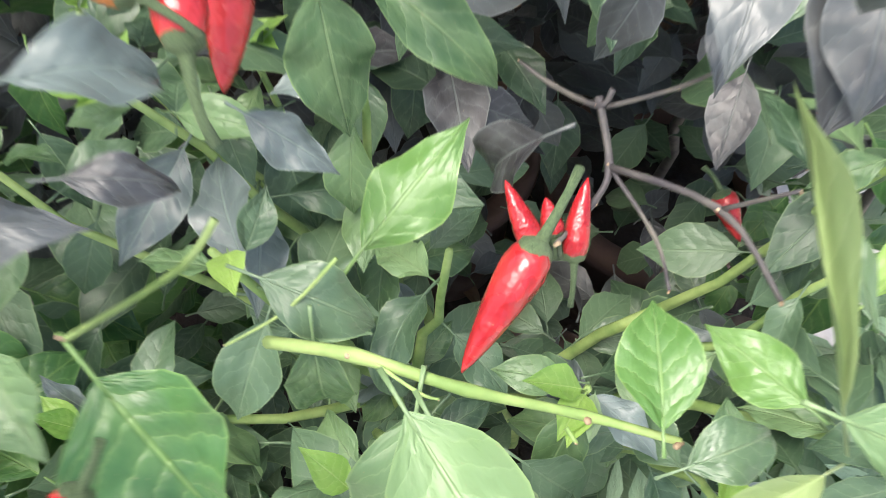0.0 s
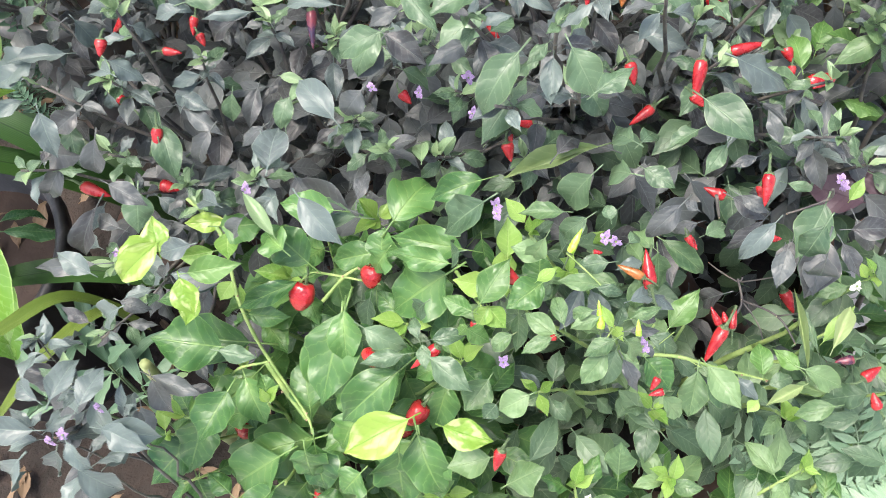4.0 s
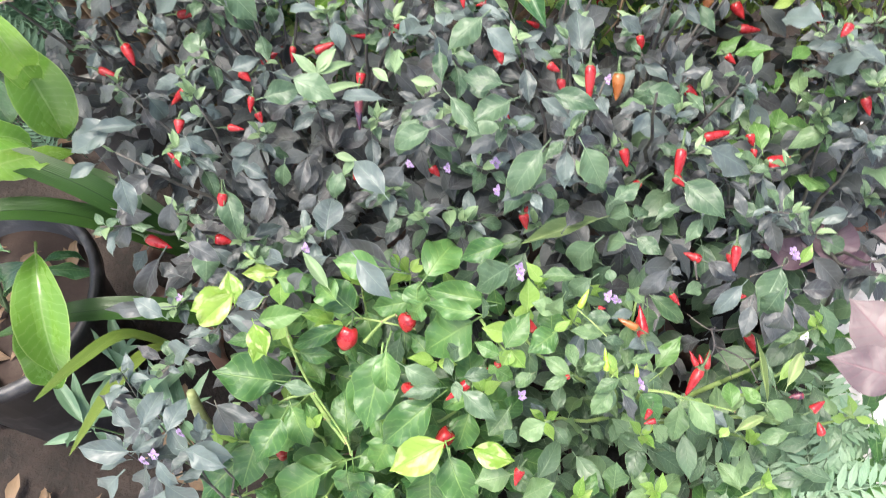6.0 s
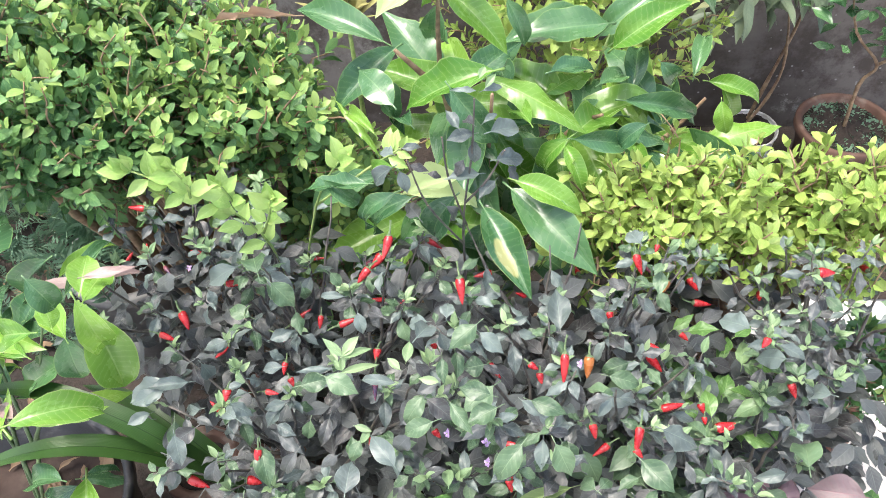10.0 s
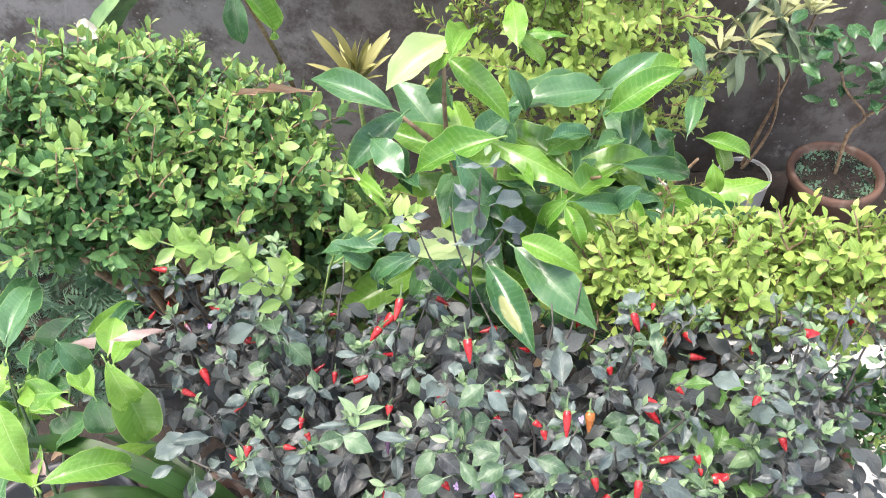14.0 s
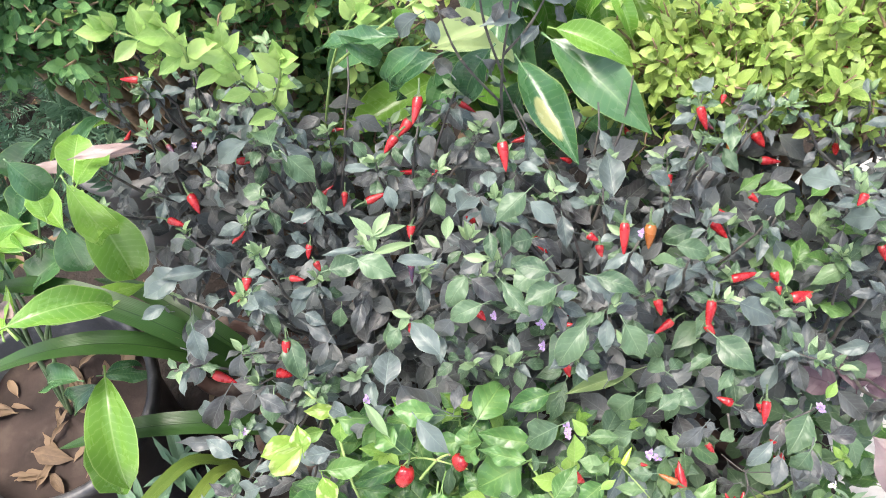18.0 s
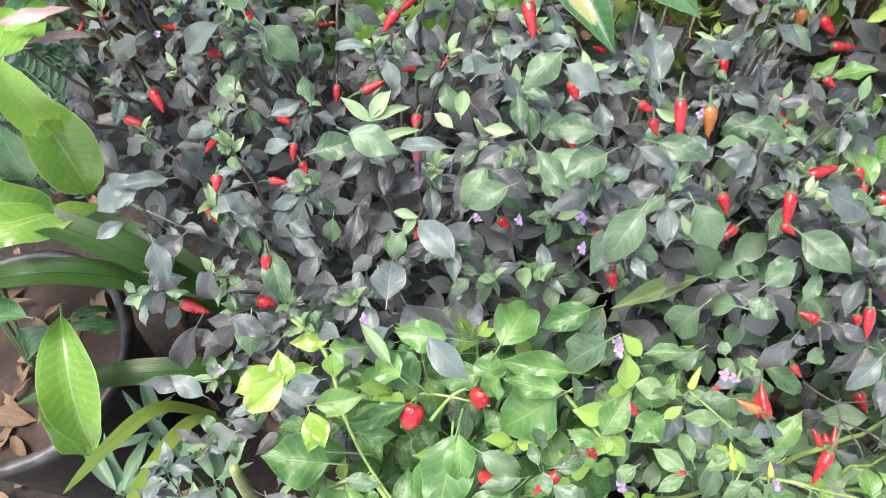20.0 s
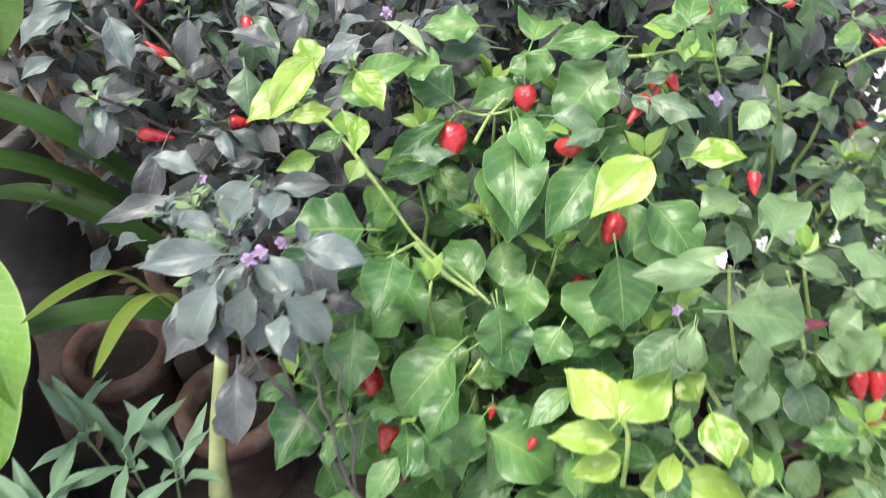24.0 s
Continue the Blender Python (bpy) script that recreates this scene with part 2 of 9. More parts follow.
GREENCHILLI = fruit_mat("green_chilli_skin", (0.3, 0.5, 0.05), (0.45, 0.62, 0.08))
DARKCHILLI = fruit_mat("dark_chilli_skin", (0.03, 0.02, 0.05), (0.2, 0.03, 0.04))
PETAL = stem_mat("purple_petal", (0.34, 0.18, 0.46), (0.66, 0.52, 0.74), 0.6)
WHITEPETAL = stem_mat("white_petal", (0.8, 0.8, 0.74), (0.86, 0.86, 0.82), 0.6)


def ground_mat():
    m = Mat("concrete_ground")
    o = m.coord()
    big, fine = m.noise(1.6, 5.0, vec=o), m.noise(40.0, 5.0, vec=o)
    c = m.mix(m.ramp(big, 0.35, 0.65), (0.52, 0.5, 0.47), (0.68, 0.66, 0.62))
    c = m.mix(m.ramp(fine, 0.4, 0.7, 0, 0.45), c, (0.3, 0.28, 0.25))
    m.set(Base_Color=c, Roughness=0.9)
    m.bump(fine, 0.004)
    return m.mat


def soil_mat():
    m = Mat("reddish_soil")
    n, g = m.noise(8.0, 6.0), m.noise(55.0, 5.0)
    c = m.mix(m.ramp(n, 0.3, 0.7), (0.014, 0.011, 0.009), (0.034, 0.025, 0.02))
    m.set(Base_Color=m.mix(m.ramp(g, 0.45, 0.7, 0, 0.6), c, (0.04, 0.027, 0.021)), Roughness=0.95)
    m.bump(g, 0.008)
    return m.mat


def wall_mat():
    m = Mat("weathered_cement_wall")
    o = m.coord()
    big, mid, fine = m.noise(1.3, 6.0, 0.65, vec=o), m.noise(5.0, 5.0, 0.6, vec=o), m.noise(60.0, 4.0, vec=o)
    c = m.mix(m.ramp(big, 0.35, 0.65), (0.05, 0.043, 0.04), (0.17, 0.153, 0.143))
    sx = m.nt.nodes.new("ShaderNodeSeparateXYZ")
    m.put(sx.inputs[0], o)
    c = m.mix(m.ramp(m.math("ADD", sx.outputs[0], m.math("MULTIPLY", mid, 0.8)), 0.1, -0.7, 0, 0.75), c, (0.29, 0.28, 0.27))
    c = m.mix(m.ramp(mid, 0.57, 0.72, 0, 0.5), c, (0.17, 0.16, 0.155))
    c = m.mix(m.ramp(m.noise(7.0, 8.0, 0.75, vec=o), 0.42, 0.62, 0, 0.8), c, (0.05, 0.038, 0.032))
    c = m.mix(m.ramp(m.noise(3.1, 8.0, 0.75, vec=o), 0.6, 0.68, 0, 0.7), c, (0.36, 0.35, 0.34))
    c = m.mix(m.ramp(m.voronoi(28.0, vec=o), 0.12, 0.05, 0, 0.6), c, (0.42, 0.42, 0.4))
    m.set(Base_Color=c, Roughness=0.92)
    m.bump(m.math("ADD", mid, fine), 0.0025)
    return m.mat


def pot_mat(name, dark, light, rough, stain=(0.3, 0.28, 0.25)):
    m = Mat(name)
    n, g = m.noise(9.0, 5.0), m.noise(70.0, 4.0)
    c = m.mix(m.ramp(n, 0.35, 0.65), dark, light)
    m.set(Base_Color=m.mix(m.ramp(m.noise(17.0, 5.0), 0.52, 0.7, 0, 0.6), c, stain), Roughness=rough)
    m.bump(g, 0.0015)
    return m.mat


CONCRETE, SOIL, WALL = ground_mat(), soil_mat(), wall_mat()
POTSOIL = pot_mat("reddish_potting_soil", (0.025, 0.016, 0.013), (0.055, 0.037, 0.03), 0.95, (0.085, 0.063, 0.05))
CLAY = pot_mat("terracotta", (0.15, 0.068, 0.045), (0.26, 0.125, 0.08), 0.85, (0.25, 0.2, 0.17))
DARKCLAY = pot_mat("weathered_shaded_terracotta", (0.075, 0.04, 0.03), (0.145, 0.08, 0.058), 0.85, (0.22, 0.18, 0.15))
BLACKPLASTIC = pot_mat("black_plastic", (0.02, 0.02, 0.022), (0.045, 0.045, 0.05), 0.45, (0.16, 0.155, 0.15))
GREYPLASTIC = pot_mat("grey_pot", (0.14, 0.14, 0.14), (0.24, 0.23, 0.22), 0.7)
BAG = pot_mat("white_grow_bag", (0.68, 0.68, 0.68), (0.82, 0.82, 0.83), 0.6, (0.4, 0.38, 0.35))


# ---- mesh helpers ----
def mesh_from(name, verts, faces, uvs=None, smooth=True):
    me = bpy.data.meshes.new(name)
    me.from_pydata([tuple(v) for v in verts], [], faces)
    if uvs is not None:
        layer = me.uv_layers.new(name="UVMap").data
        for lp in me.loops:
            layer[lp.index].uv = uvs[lp.vertex_index]
    if smooth:
        me.polygons.foreach_set("use_smooth", [True] * len(me.polygons))
    me.update()
    return me


def part(name, me, material, parent, m=None, label=""):
    """Links a mesh as one object under a thing or a part."""
    if material and not me.materials:
        me.materials.append(material)
    ob = new(name, me)
    ob.parent = parent
    if m is not None:
        ob.matrix_basis = m
    if label:
        ob["label"] = label
    return ob


def thing(name, label, category, x=0.0, y=0.0, z=0.0, group="", kind=""):
    ob = new(name)
    ob.empty_display_size = 0.05
    ob.location = (x, y, z)
    return tagged(ob, label, category, group, kind)


def tube(points, radii, sides=6):
    """Vertices, faces and uvs of a tapered tube along the points."""
    pts = [Vector(p) for p in points]
    verts, faces, uvs = [], [], []
    for i, p in enumerate(pts):
        d = (pts[min(i + 1, len(pts) - 1)] - pts[max(i - 1, 0)]).normalized()
        a = d.orthogonal().normalized() if i == 0 else (a - d * a.dot(d)).normalized()
        b = d.cross(a)
        for k in range(sides):
            w = 2 * math.pi * k / sides
            verts.append(p + (a * math.cos(w) + b * math.sin(w)) * radii[i])
            uvs.append((0.02, 0.5))
    for i in range(len(pts) - 1):
        for k in range(sides):
            j = (k + 1) % sides
            faces.append((i * sides + k, i * sides + j, (i + 1) * sides + j, (i + 1) * sides + k))
    faces.append(tuple(range(sides))[::-1])
    faces.append(tuple((len(pts) - 1) * sides + k for k in range(sides)))
    return verts, faces, uvs


def join(pieces):
    verts, faces, uvs = [], [], []
    for v, f, t in pieces:
        n = len(verts)
        verts += v
        faces += [tuple(i + n for i in q) for q in f]
        uvs += t
    return verts, faces, uvs


def curve_points(a, b, sag=0.0, n=6, wob=0.0, rng=random):
    """Points from a to b that bow up by sag in the middle, with a small waver."""
    a, b = Vector(a), Vector(b)
    out = []
    for i in range(n + 1):
        s = i / n
        p = a.lerp(b, s) + Vector((0, 0, sag * 4 * s * (1 - s)))
        if 0 < i < n:
            p += Vector((rng.uniform(-wob, wob), rng.uniform(-wob, wob), rng.uniform(-wob, wob)))
        out.append(p)
    return out


OVATE = lambda u: math.sin(math.pi * u ** 0.8) ** 1.3
ELLIPTIC = lambda u: math.sin(math.pi * u ** 0.9) ** 1.15
LANCE = lambda u: math.sin(math.pi * u ** 0.86) ** 1.05
OBOVATE = lambda u: math.sin(math.pi * u ** 1.1) ** 0.95
STRAPSHAPE = lambda u: min(1.0, 0.5 + u * 2.0) * (1 - max(0.0, (u - 0.6) / 0.4) ** 2)


def leaf_geo(outline, width, bend=0.5, fold=0.25, wave=0.03, twist=0.0, petiole=0.2, n=8, w=4, seed=0, thick=0.014, curl=0.0):
    """A leaf of length 1 along +y from its petiole's foot, its face up: bend in radians, fold of the halves, wavy margin."""
    rng = random.Random(seed)
    ph, fr = rng.uniform(0, 6.3), rng.uniform(1.6, 2.6)
    verts, faces, uvs = [], [], []
    blade = 1.0 - petiole
    y = z = 0.0
    spine = []
    for i in range(n + 1):
        u = i / n
        ang = 0.18 - bend * u ** 1.2
        spine.append((petiole * math.cos(0.3) + y, petiole * 0.25 + z, ang))
        y += blade / n * math.cos(ang)
        z += blade / n * math.sin(ang)
    for i, (py, pz, ang) in enumerate(spine):
        u = i / n
        half = 0.5 * width * max(outline(u), 0.0 if 0 < i < n else 0.012)
        tw = twist * (u - 0.2)
        for k in range(w + 1):
            v = 2 * k / w - 1
            x = v * half
            lift = abs(x) * fold + curl * x * x / max(width, 0.01) + wave * abs(v) ** 2 * math.sin(ph + fr * 6.28 * u + (1.7 if v > 0 else 0)) * (half / (0.5 * width))
            c, s = math.cos(tw), math.sin(tw)
            xx, ll = x * c - lift * s, x * s + lift * c
            verts.append(Vector((xx, py - ll * math.sin(ang), pz + ll * math.cos(ang))))
            uvs.append((u, k / w))
    for i in range(n):
        for k in range(w):
            a = i * (w + 1) + k
            faces.append((a, a + 1, a + w + 2, a + w + 1))
    if petiole > 0.01:
        t = tube([(0, 0, 0), (0, petiole * 0.5, petiole * 0.16), (0, spine[0][0], spine[0][1]), (0, spine[2][0], spine[2][1] - 0.004)], [thick, thick * 0.8, thick * 0.7, thick * 0.25], 4)
        return join([(verts, faces, uvs), t])
    return verts, faces, uvs


def leaf_meshes(name, material, count, outline, width, **kw):
    out = []
    for i in range(count):
        rng = random.Random(name + str(i))
        k = dict(kw)
        k["bend"] = kw.get("bend", 0.5) * rng.uniform(0.3, 2.0)
        k["fold"] = kw.get("fold", 0.25) * rng.uniform(-0.5, 1.4)
        k["curl"] = kw.get("curl", 0.0) * rng.uniform(-1.3, 1.7)
        k["twist"] = rng.uniform(-0.8, 0.8) * kw.get("twist", 1.0)
        me = mesh_from(name, *leaf_geo(outline, width * rng.uniform(0.85, 1.15), seed=i * 7 + 1, **k))
        me.materials.append(material)
        out.append(me)
    return out


def aim(base, tip, up=(0, 0, 1), length=None, wide=1.0):
    """The matrix that lays a unit leaf (along +y, face +z) from base towards tip."""
    base, tip = Vector(base), Vector(tip)
    y = tip - base
    L = length or y.length
    y.normalize()
    z = Vector(up)
    z = z - y * z.dot(y)
    if z.length < 1e-3:
        z = y.orthogonal()
    z.normalize()
    x = y.cross(z)
    m = Matrix((x * L * wide, y * L, z * L)).transposed().to_4x4()
    m.translation = base
    return m


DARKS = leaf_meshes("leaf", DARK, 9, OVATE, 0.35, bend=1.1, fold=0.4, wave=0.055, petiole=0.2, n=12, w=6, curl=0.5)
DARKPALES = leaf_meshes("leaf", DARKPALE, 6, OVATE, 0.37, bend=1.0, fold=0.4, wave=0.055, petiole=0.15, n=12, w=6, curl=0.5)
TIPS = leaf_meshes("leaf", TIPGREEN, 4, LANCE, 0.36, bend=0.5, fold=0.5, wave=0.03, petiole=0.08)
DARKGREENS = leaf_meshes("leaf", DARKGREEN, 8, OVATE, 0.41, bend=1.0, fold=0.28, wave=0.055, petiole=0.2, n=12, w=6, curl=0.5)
GREENS = leaf_meshes("leaf", GREEN, 7, lambda u: math.sin(math.pi * u ** 0.76) ** 1.2, 0.5, bend=0.9, fold=0.26, wave=0.085, petiole=0.22, n=12, w=6, curl=0.5)
NARROWS = leaf_meshes("leaf", MIDGREEN, 6, ELLIPTIC, 0.38, bend=0.85, fold=0.3, wave=0.055, petiole=0.18, n=12, w=6, curl=0.5)
YOUNGS = leaf_meshes("leaf", YOUNG, 4, OVATE, 0.42, bend=0.4, fold=0.4, wave=0.03, petiole=0.1)
LIMES = leaf_meshes("leaf", LIME, 5, OVATE, 0.52, bend=0.9, fold=0.3, wave=0.055, petiole=0.15, n=10, w=6, curl=0.4)
CREAMS = leaf_meshes("leaf", CREAM, 2, LANCE, 0.4, bend=1.3, fold=0.5, wave=0.05, petiole=0.08, n=12, w=6)
BIGS = leaf_meshes("leaf", BIG, 6, LANCE, 0.34, bend=1.3, fold=0.45, wave=0.04, petiole=0.08, n=12, w=6)
BIGNEWS = leaf_meshes("leaf", BIGNEW, 5, LANCE, 0.34, bend=1.4, fold=0.5, wave=0.04, petiole=0.08, n=12, w=6)
PINK = leaf_mat("pinkish_new_leaf", (0.2, 0.135, 0.12), (0.3, 0.22, 0.2), (0.36, 0.28, 0.25), rough=0.35, glow=0.15)
PINKS = leaf_meshes("leaf", PINK, 3, LANCE, 0.25, bend=0.8, fold=0.4, petiole=0.08, n=8)
DRY = leaf_mat("dry_leaf", (0.1, 0.065, 0.04), (0.24, 0.165, 0.1), (0.18, 0.12, 0.07), rough=0.8, glow=0.05)
DRYS = leaf_meshes("leaf", DRY, 4, LANCE, 0.17, bend=1.2, fold=0.6, wave=0.06, petiole=0.05, n=8)
TAN = leaf_mat("tan_dry_leaf", (0.3, 0.2, 0.13), (0.5, 0.37, 0.26), (0.4, 0.28, 0.18), rough=0.8, glow=0.1)
TANS = leaf_meshes("leaf", TAN, 2, LANCE, 0.17, bend=0.6, fold=0.8, wave=0.08, petiole=0.05, n=8)
SCAR = stem_mat("bud_scar_bark", (0.22, 0.15, 0.09), (0.45, 0.34, 0.22), 0.8, 200.0)
LEMONSTRAP = leaf_mat("yellow_green_strap", (0.085, 0.145, 0.025), (0.15, 0.21, 0.04), (0.16, 0.22, 0.055), rough=0.4, glow=0.2, veins=0.0, slant=14.0, relief=0.0003)
TEALLANCE = leaf_mat("grey_green_lance_leaf", (0.08, 0.16, 0.09), (0.17, 0.28, 0.17), (0.2, 0.32, 0.2), rough=0.45, glow=0.2, veins=0.0)
TEALS = leaf_meshes("leaf", TEALLANCE, 4, LANCE, 0.2, bend=0.5, fold=0.4, petiole=0.05, n=8)
CITRUSES = leaf_meshes("leaf", BIG, 3, ELLIPTIC, 0.48, bend=0.4, fold=0.3, petiole=0.1, n=6)
YELLOWSTRAP = leaf_mat("yellow_strap", (0.3, 0.29, 0.1), (0.45, 0.42, 0.18), (0.38, 0.35, 0.16), rough=0.5, glow=0.2, veins=0.0, slant=10.0, relief=0.0003)
YELLOWS = leaf_meshes("leaf", YELLOWSTRAP, 2, STRAPSHAPE, 0.12, bend=0.8, fold=0.5, wave=0.0, petiole=0.0, n=10, w=2, twist=0.3)
PURPLES = leaf_meshes("leaf", PURPLE, 4, OVATE, 0.62, bend=0.5, fold=0.25, wave=0.07, petiole=0.15, n=12, w=6)
MAUVES = leaf_meshes("leaf", MAUVE, 4, OVATE, 0.62, bend=0.5, fold=0.25, wave=0.07, petiole=0.15, n=12, w=6)
YOUNGGREEN = leaf_meshes("leaf", BRIGHT, 4, OVATE, 0.42, bend=0.6, fold=0.3, wave=0.05, petiole=0.15, n=12, w=6, curl=0.3)
CREAMGREEN = leaf_meshes("leaf", PALEUNDER, 3, ELLIPTIC, 0.3, bend=0.4, fold=1.0, wave=0.06, petiole=0.12, n=12, w=6)
BIGPATCH = leaf_meshes("leaf", PATCHED, 1, LANCE, 0.34, bend=0.7, fold=0.4, wave=0.04, petiole=0.08, n=12, w=6)
STRAW = leaf_mat("straw_yellow_leaf", (0.3, 0.33, 0.15), (0.5, 0.5, 0.28), (0.52, 0.52, 0.3), rough=0.45, glow=0.25, veins=10.0)
STRAWS = leaf_meshes("leaf", STRAW, 3, LANCE, 0.22, bend=0.5, fold=0.4, petiole=0.06, n=8)
GREYS = leaf_meshes("leaf", GREYLEAF, 4, LANCE, 0.24, bend=0.8, fold=0.3, wave=0.03, petiole=0.08, n=10)


# ---- fruit and flowers ----
def fruit_mesh(name, profile, n=12, sides=10, bend=0.0, lobes=0, seed=0):
    """A pod of length 1 along +y from its stalk end; radii by profile."""
    verts, faces, uvs = [], [], []
    for i in range(n + 1):
        u = i / n
        r = profile(u)
        off = bend * u * u
        for k in range(sides):
            w = 2 * math.pi * k / sides
            rr = r * (1 + (0.1 * math.cos(lobes * w) if lobes else 0) + 0.05 * math.sin(2 * w + 3 * u + seed))
            verts.append(Vector((rr * math.cos(w), u, rr * math.sin(w) + off)))
            uvs.append((u, k / sides))
    for i in range(n):
        for k in range(sides):
            j = (k + 1) % sides
            faces.append((i * sides + k, (i + 1) * sides + k, (i + 1) * sides + j, i * sides + j))
    faces.append(tuple(range(sides)))
    faces.append(tuple(n * sides + k for k in range(sides))[::-1])
    return mesh_from(name, verts, faces, uvs)


def chilli_profile(u):
    return 0.19 * (0.62 + 0.38 * min(1.0, u * 5.0) ** 0.6) * (1 - u ** 1.7) ** 0.8 + 0.008


def pepper_profile(u):
    return 0.42 * max(0.01, math.sin(math.pi * min(1.0, 0.14 + u * 0.86))) ** 0.55 * (1 - 0.25 * u)


PODS = [fruit_mesh("chilli_fruit", chilli_profile, bend=b, seed=i) for i, b in enumerate((0.02, -0.05, 0.1, 0.05))]
BELLS = [fruit_mesh("pepper_fruit", pepper_profile, sides=15, lobes=3, seed=i) for i in range(2)]


def calyx_mesh():
    verts, faces, uvs = [], [], []
    ring = [(0.05, -0.06), (0.075, -0.045), (0.135, -0.012), (0.155, 0.05)]
    s = 10
    for i, (r, y) in enumerate(ring):
        for k in range(s):
            w = 2 * math.pi * k / s
            yy = y + (0.035 if (k % 2 and i == 3) else 0)
            verts.append(Vector((r * math.cos(w), yy, r * math.sin(w))))
            uvs.append((0.5, 0.5))
    for i in range(3):
        for k in range(s):
            j = (k + 1) % s
            faces.append((i * s + k, i * s + j, (i + 1) * s + j, (i + 1) * s + k))
    return mesh_from("calyx", verts, faces, uvs)


CALYX = calyx_mesh()
CALYX.materials.append(STALKGREEN)
STALKS = [mesh_from("stalk", *tube([(0, -0.03, 0), (0.004, -0.12, 0.006), (0.012 * s, -0.28, 0.01), (0.04 * s, -0.44, 0.0), (0.1 * s, -0.6, -0.03)], [0.062, 0.048, 0.04, 0.037, 0.045], 7)) for s in (-1, 1)]
for st in STALKS:
    st.materials.append(STALKGREEN)
RNG = random.Random(11)


def fruit(plant, base, tip, material=None, bell=False, fat=1.0):
    """A pod on a plant from its stalk end to its tip, with calyx and stalk."""
    rng = RNG
    me0 = rng.choice(BELLS if bell else PODS)
    mat = material or RED
    key = me0.name + mat.name
    if key not in POD_COPIES:
        me = me0.copy()
        me.materials.append(mat)
        POD_COPIES[key] = me
    m = aim(base, tip, up=(rng.uniform(-1, 1), rng.uniform(-1, 1), 0.6), wide=1.0)
    m = m @ Matrix.Diagonal((fat, 1, fat, 1))
    keep_free(Vector(base).lerp(Vector(tip), 0.5), 0.5 * (Vector(tip) - Vector(base)).length + 0.004)
    loc = Matrix.Translation(plant.location).inverted() @ m
    pod = part("pepper_fruit" if bell else "chilli_fruit", POD_COPIES[key], None, plant, loc)
    cal = part("calyx", CALYX, None, pod)
    if bell:
        cal.matrix_basis = Matrix.Translation((0, 0.04, 0)) @ Matrix.Diagonal((1.3, 1, 1.3, 1))
    part("stalk", rng.choice(STALKS), None, pod)
    return pod


POD_COPIES = {}


def flower_mesh(seed):
    """A small nodding flower with broad petals, some folded back."""
    rng = random.Random(seed)
    pieces = []
    for k in range(5):
        v, f, t = leaf_geo(ELLIPTIC, rng.uniform(0.55, 0.75), bend=rng.uniform(0.2, 1.8), fold=rng.uniform(0.2, 0.7), wave=0.08, petiole=0.0, n=6, w=2, seed=k + seed * 5, twist=rng.uniform(-0.8, 0.8))
        r = Matrix.Rotation(k * 2 * math.pi / 5 + rng.uniform(-0.35, 0.35), 4, "Z") @ Matrix.Rotation(rng.uniform(-0.3, 0.9), 4, "X") @ Matrix.Scale(rng.uniform(0.7, 1.15), 4)
        pieces.append(([r @ p for p in v], f, t))
    return mesh_from("petals", *join(pieces))


FLOWERS, WHITEFLOWERS = [flower_mesh(i) for i in range(5)], [flower_mesh(i + 9) for i in range(2)]
for me, k in [(me, PETAL) for me in FLOWERS] + [(me, WHITEPETAL) for me in WHITEFLOWERS]:
    me.materials.append(k)
HEART = mesh_from("pistil", *tube([(0, 0, 0), (0, 0, 0.2), (0, 0, 0.4)], [0.07, 0.12, 0.05], 6))
HEART.materials.append(YOUNG)


def flower(plant, at, facing=(0.1, -0.5, 0.6), size=0.0062, white=False):
    keep_free(at, 0.008)
    z = Vector(facing).normalized()
    m = Matrix.Translation(Vector(at) - plant.location) @ z.to_track_quat("Z", "Y").to_matrix().to_4x4() @ Matrix.Scale(size, 4)
    fl = part("flower", RNG.choice(WHITEFLOWERS if white else FLOWERS), None, plant, m, "small white star flower" if white else "small purple star flower")
    part("pistil", HEART, None, fl)
    return fl


OPEN_SIDE = Vector((-0.05, -0.55, 0.83)).normalized()
FREE = []


def keep_free(place, radius):
    """Notes a leaf or fruit that stands free on the open side of the bed."""
    FREE.append((Vector(place), radius))


def crowds(place):
    """Whether a leaf at this place would grow over one that stands free."""
    for c, r in FREE:
        d = Vector(place) - c
        h = d.dot(OPEN_SIDE)
        if -0.01 < h < 0.15 and (d - OPEN_SIDE * h).length < r:
            return True
    return False


def hero(plant, kinds, base, tip, up, wide):
    """A leaf that stands free on the outside of a plant."""
    base, tip = Vector(base), Vector(tip)
    size = (tip - base).length
    m = Matrix.Translation(plant.location).inverted() @ aim(base, tip, up, length=1.04 * size, wide=wide)
    keep_free(base.lerp(tip, 0.45), 0.3 * size)
    keep_free(base.lerp(tip, 0.8), 0.22 * size)
    return part("leaf", RNG.choice(kinds), None, plant, m)


def leaf(plant, kinds, base, tip, up=(0, 0, 1), wide=1.0):
    """One leaf of a plant from its foot to its tip."""
    if crowds(Vector(base).lerp(Vector(tip), 0.6)) or crowds(tip):
        return None
    up = Vector(up) + Vector((RNG.uniform(-0.3, 0.3), RNG.uniform(-0.3, 0.3), 0))
    m = Matrix.Translation(plant.location).inverted() @ aim(base, tip, up, length=1.1 * (Vector(tip) - Vector(base)).length, wide=wide)
    return part("leaf", RNG.choice(kinds), None, plant, m)


def twig(plant, points, radius, material=None):
    """A bent twig of a plant through the given places."""
    pts = [Vector(p) - plant.location for p in points]
    fine = []
    for i in range(len(pts) - 1):
        a, c = pts[max(i - 1, 0)], pts[min(i + 2, len(pts) - 1)]
        for k in range(4):
            s = k / 4
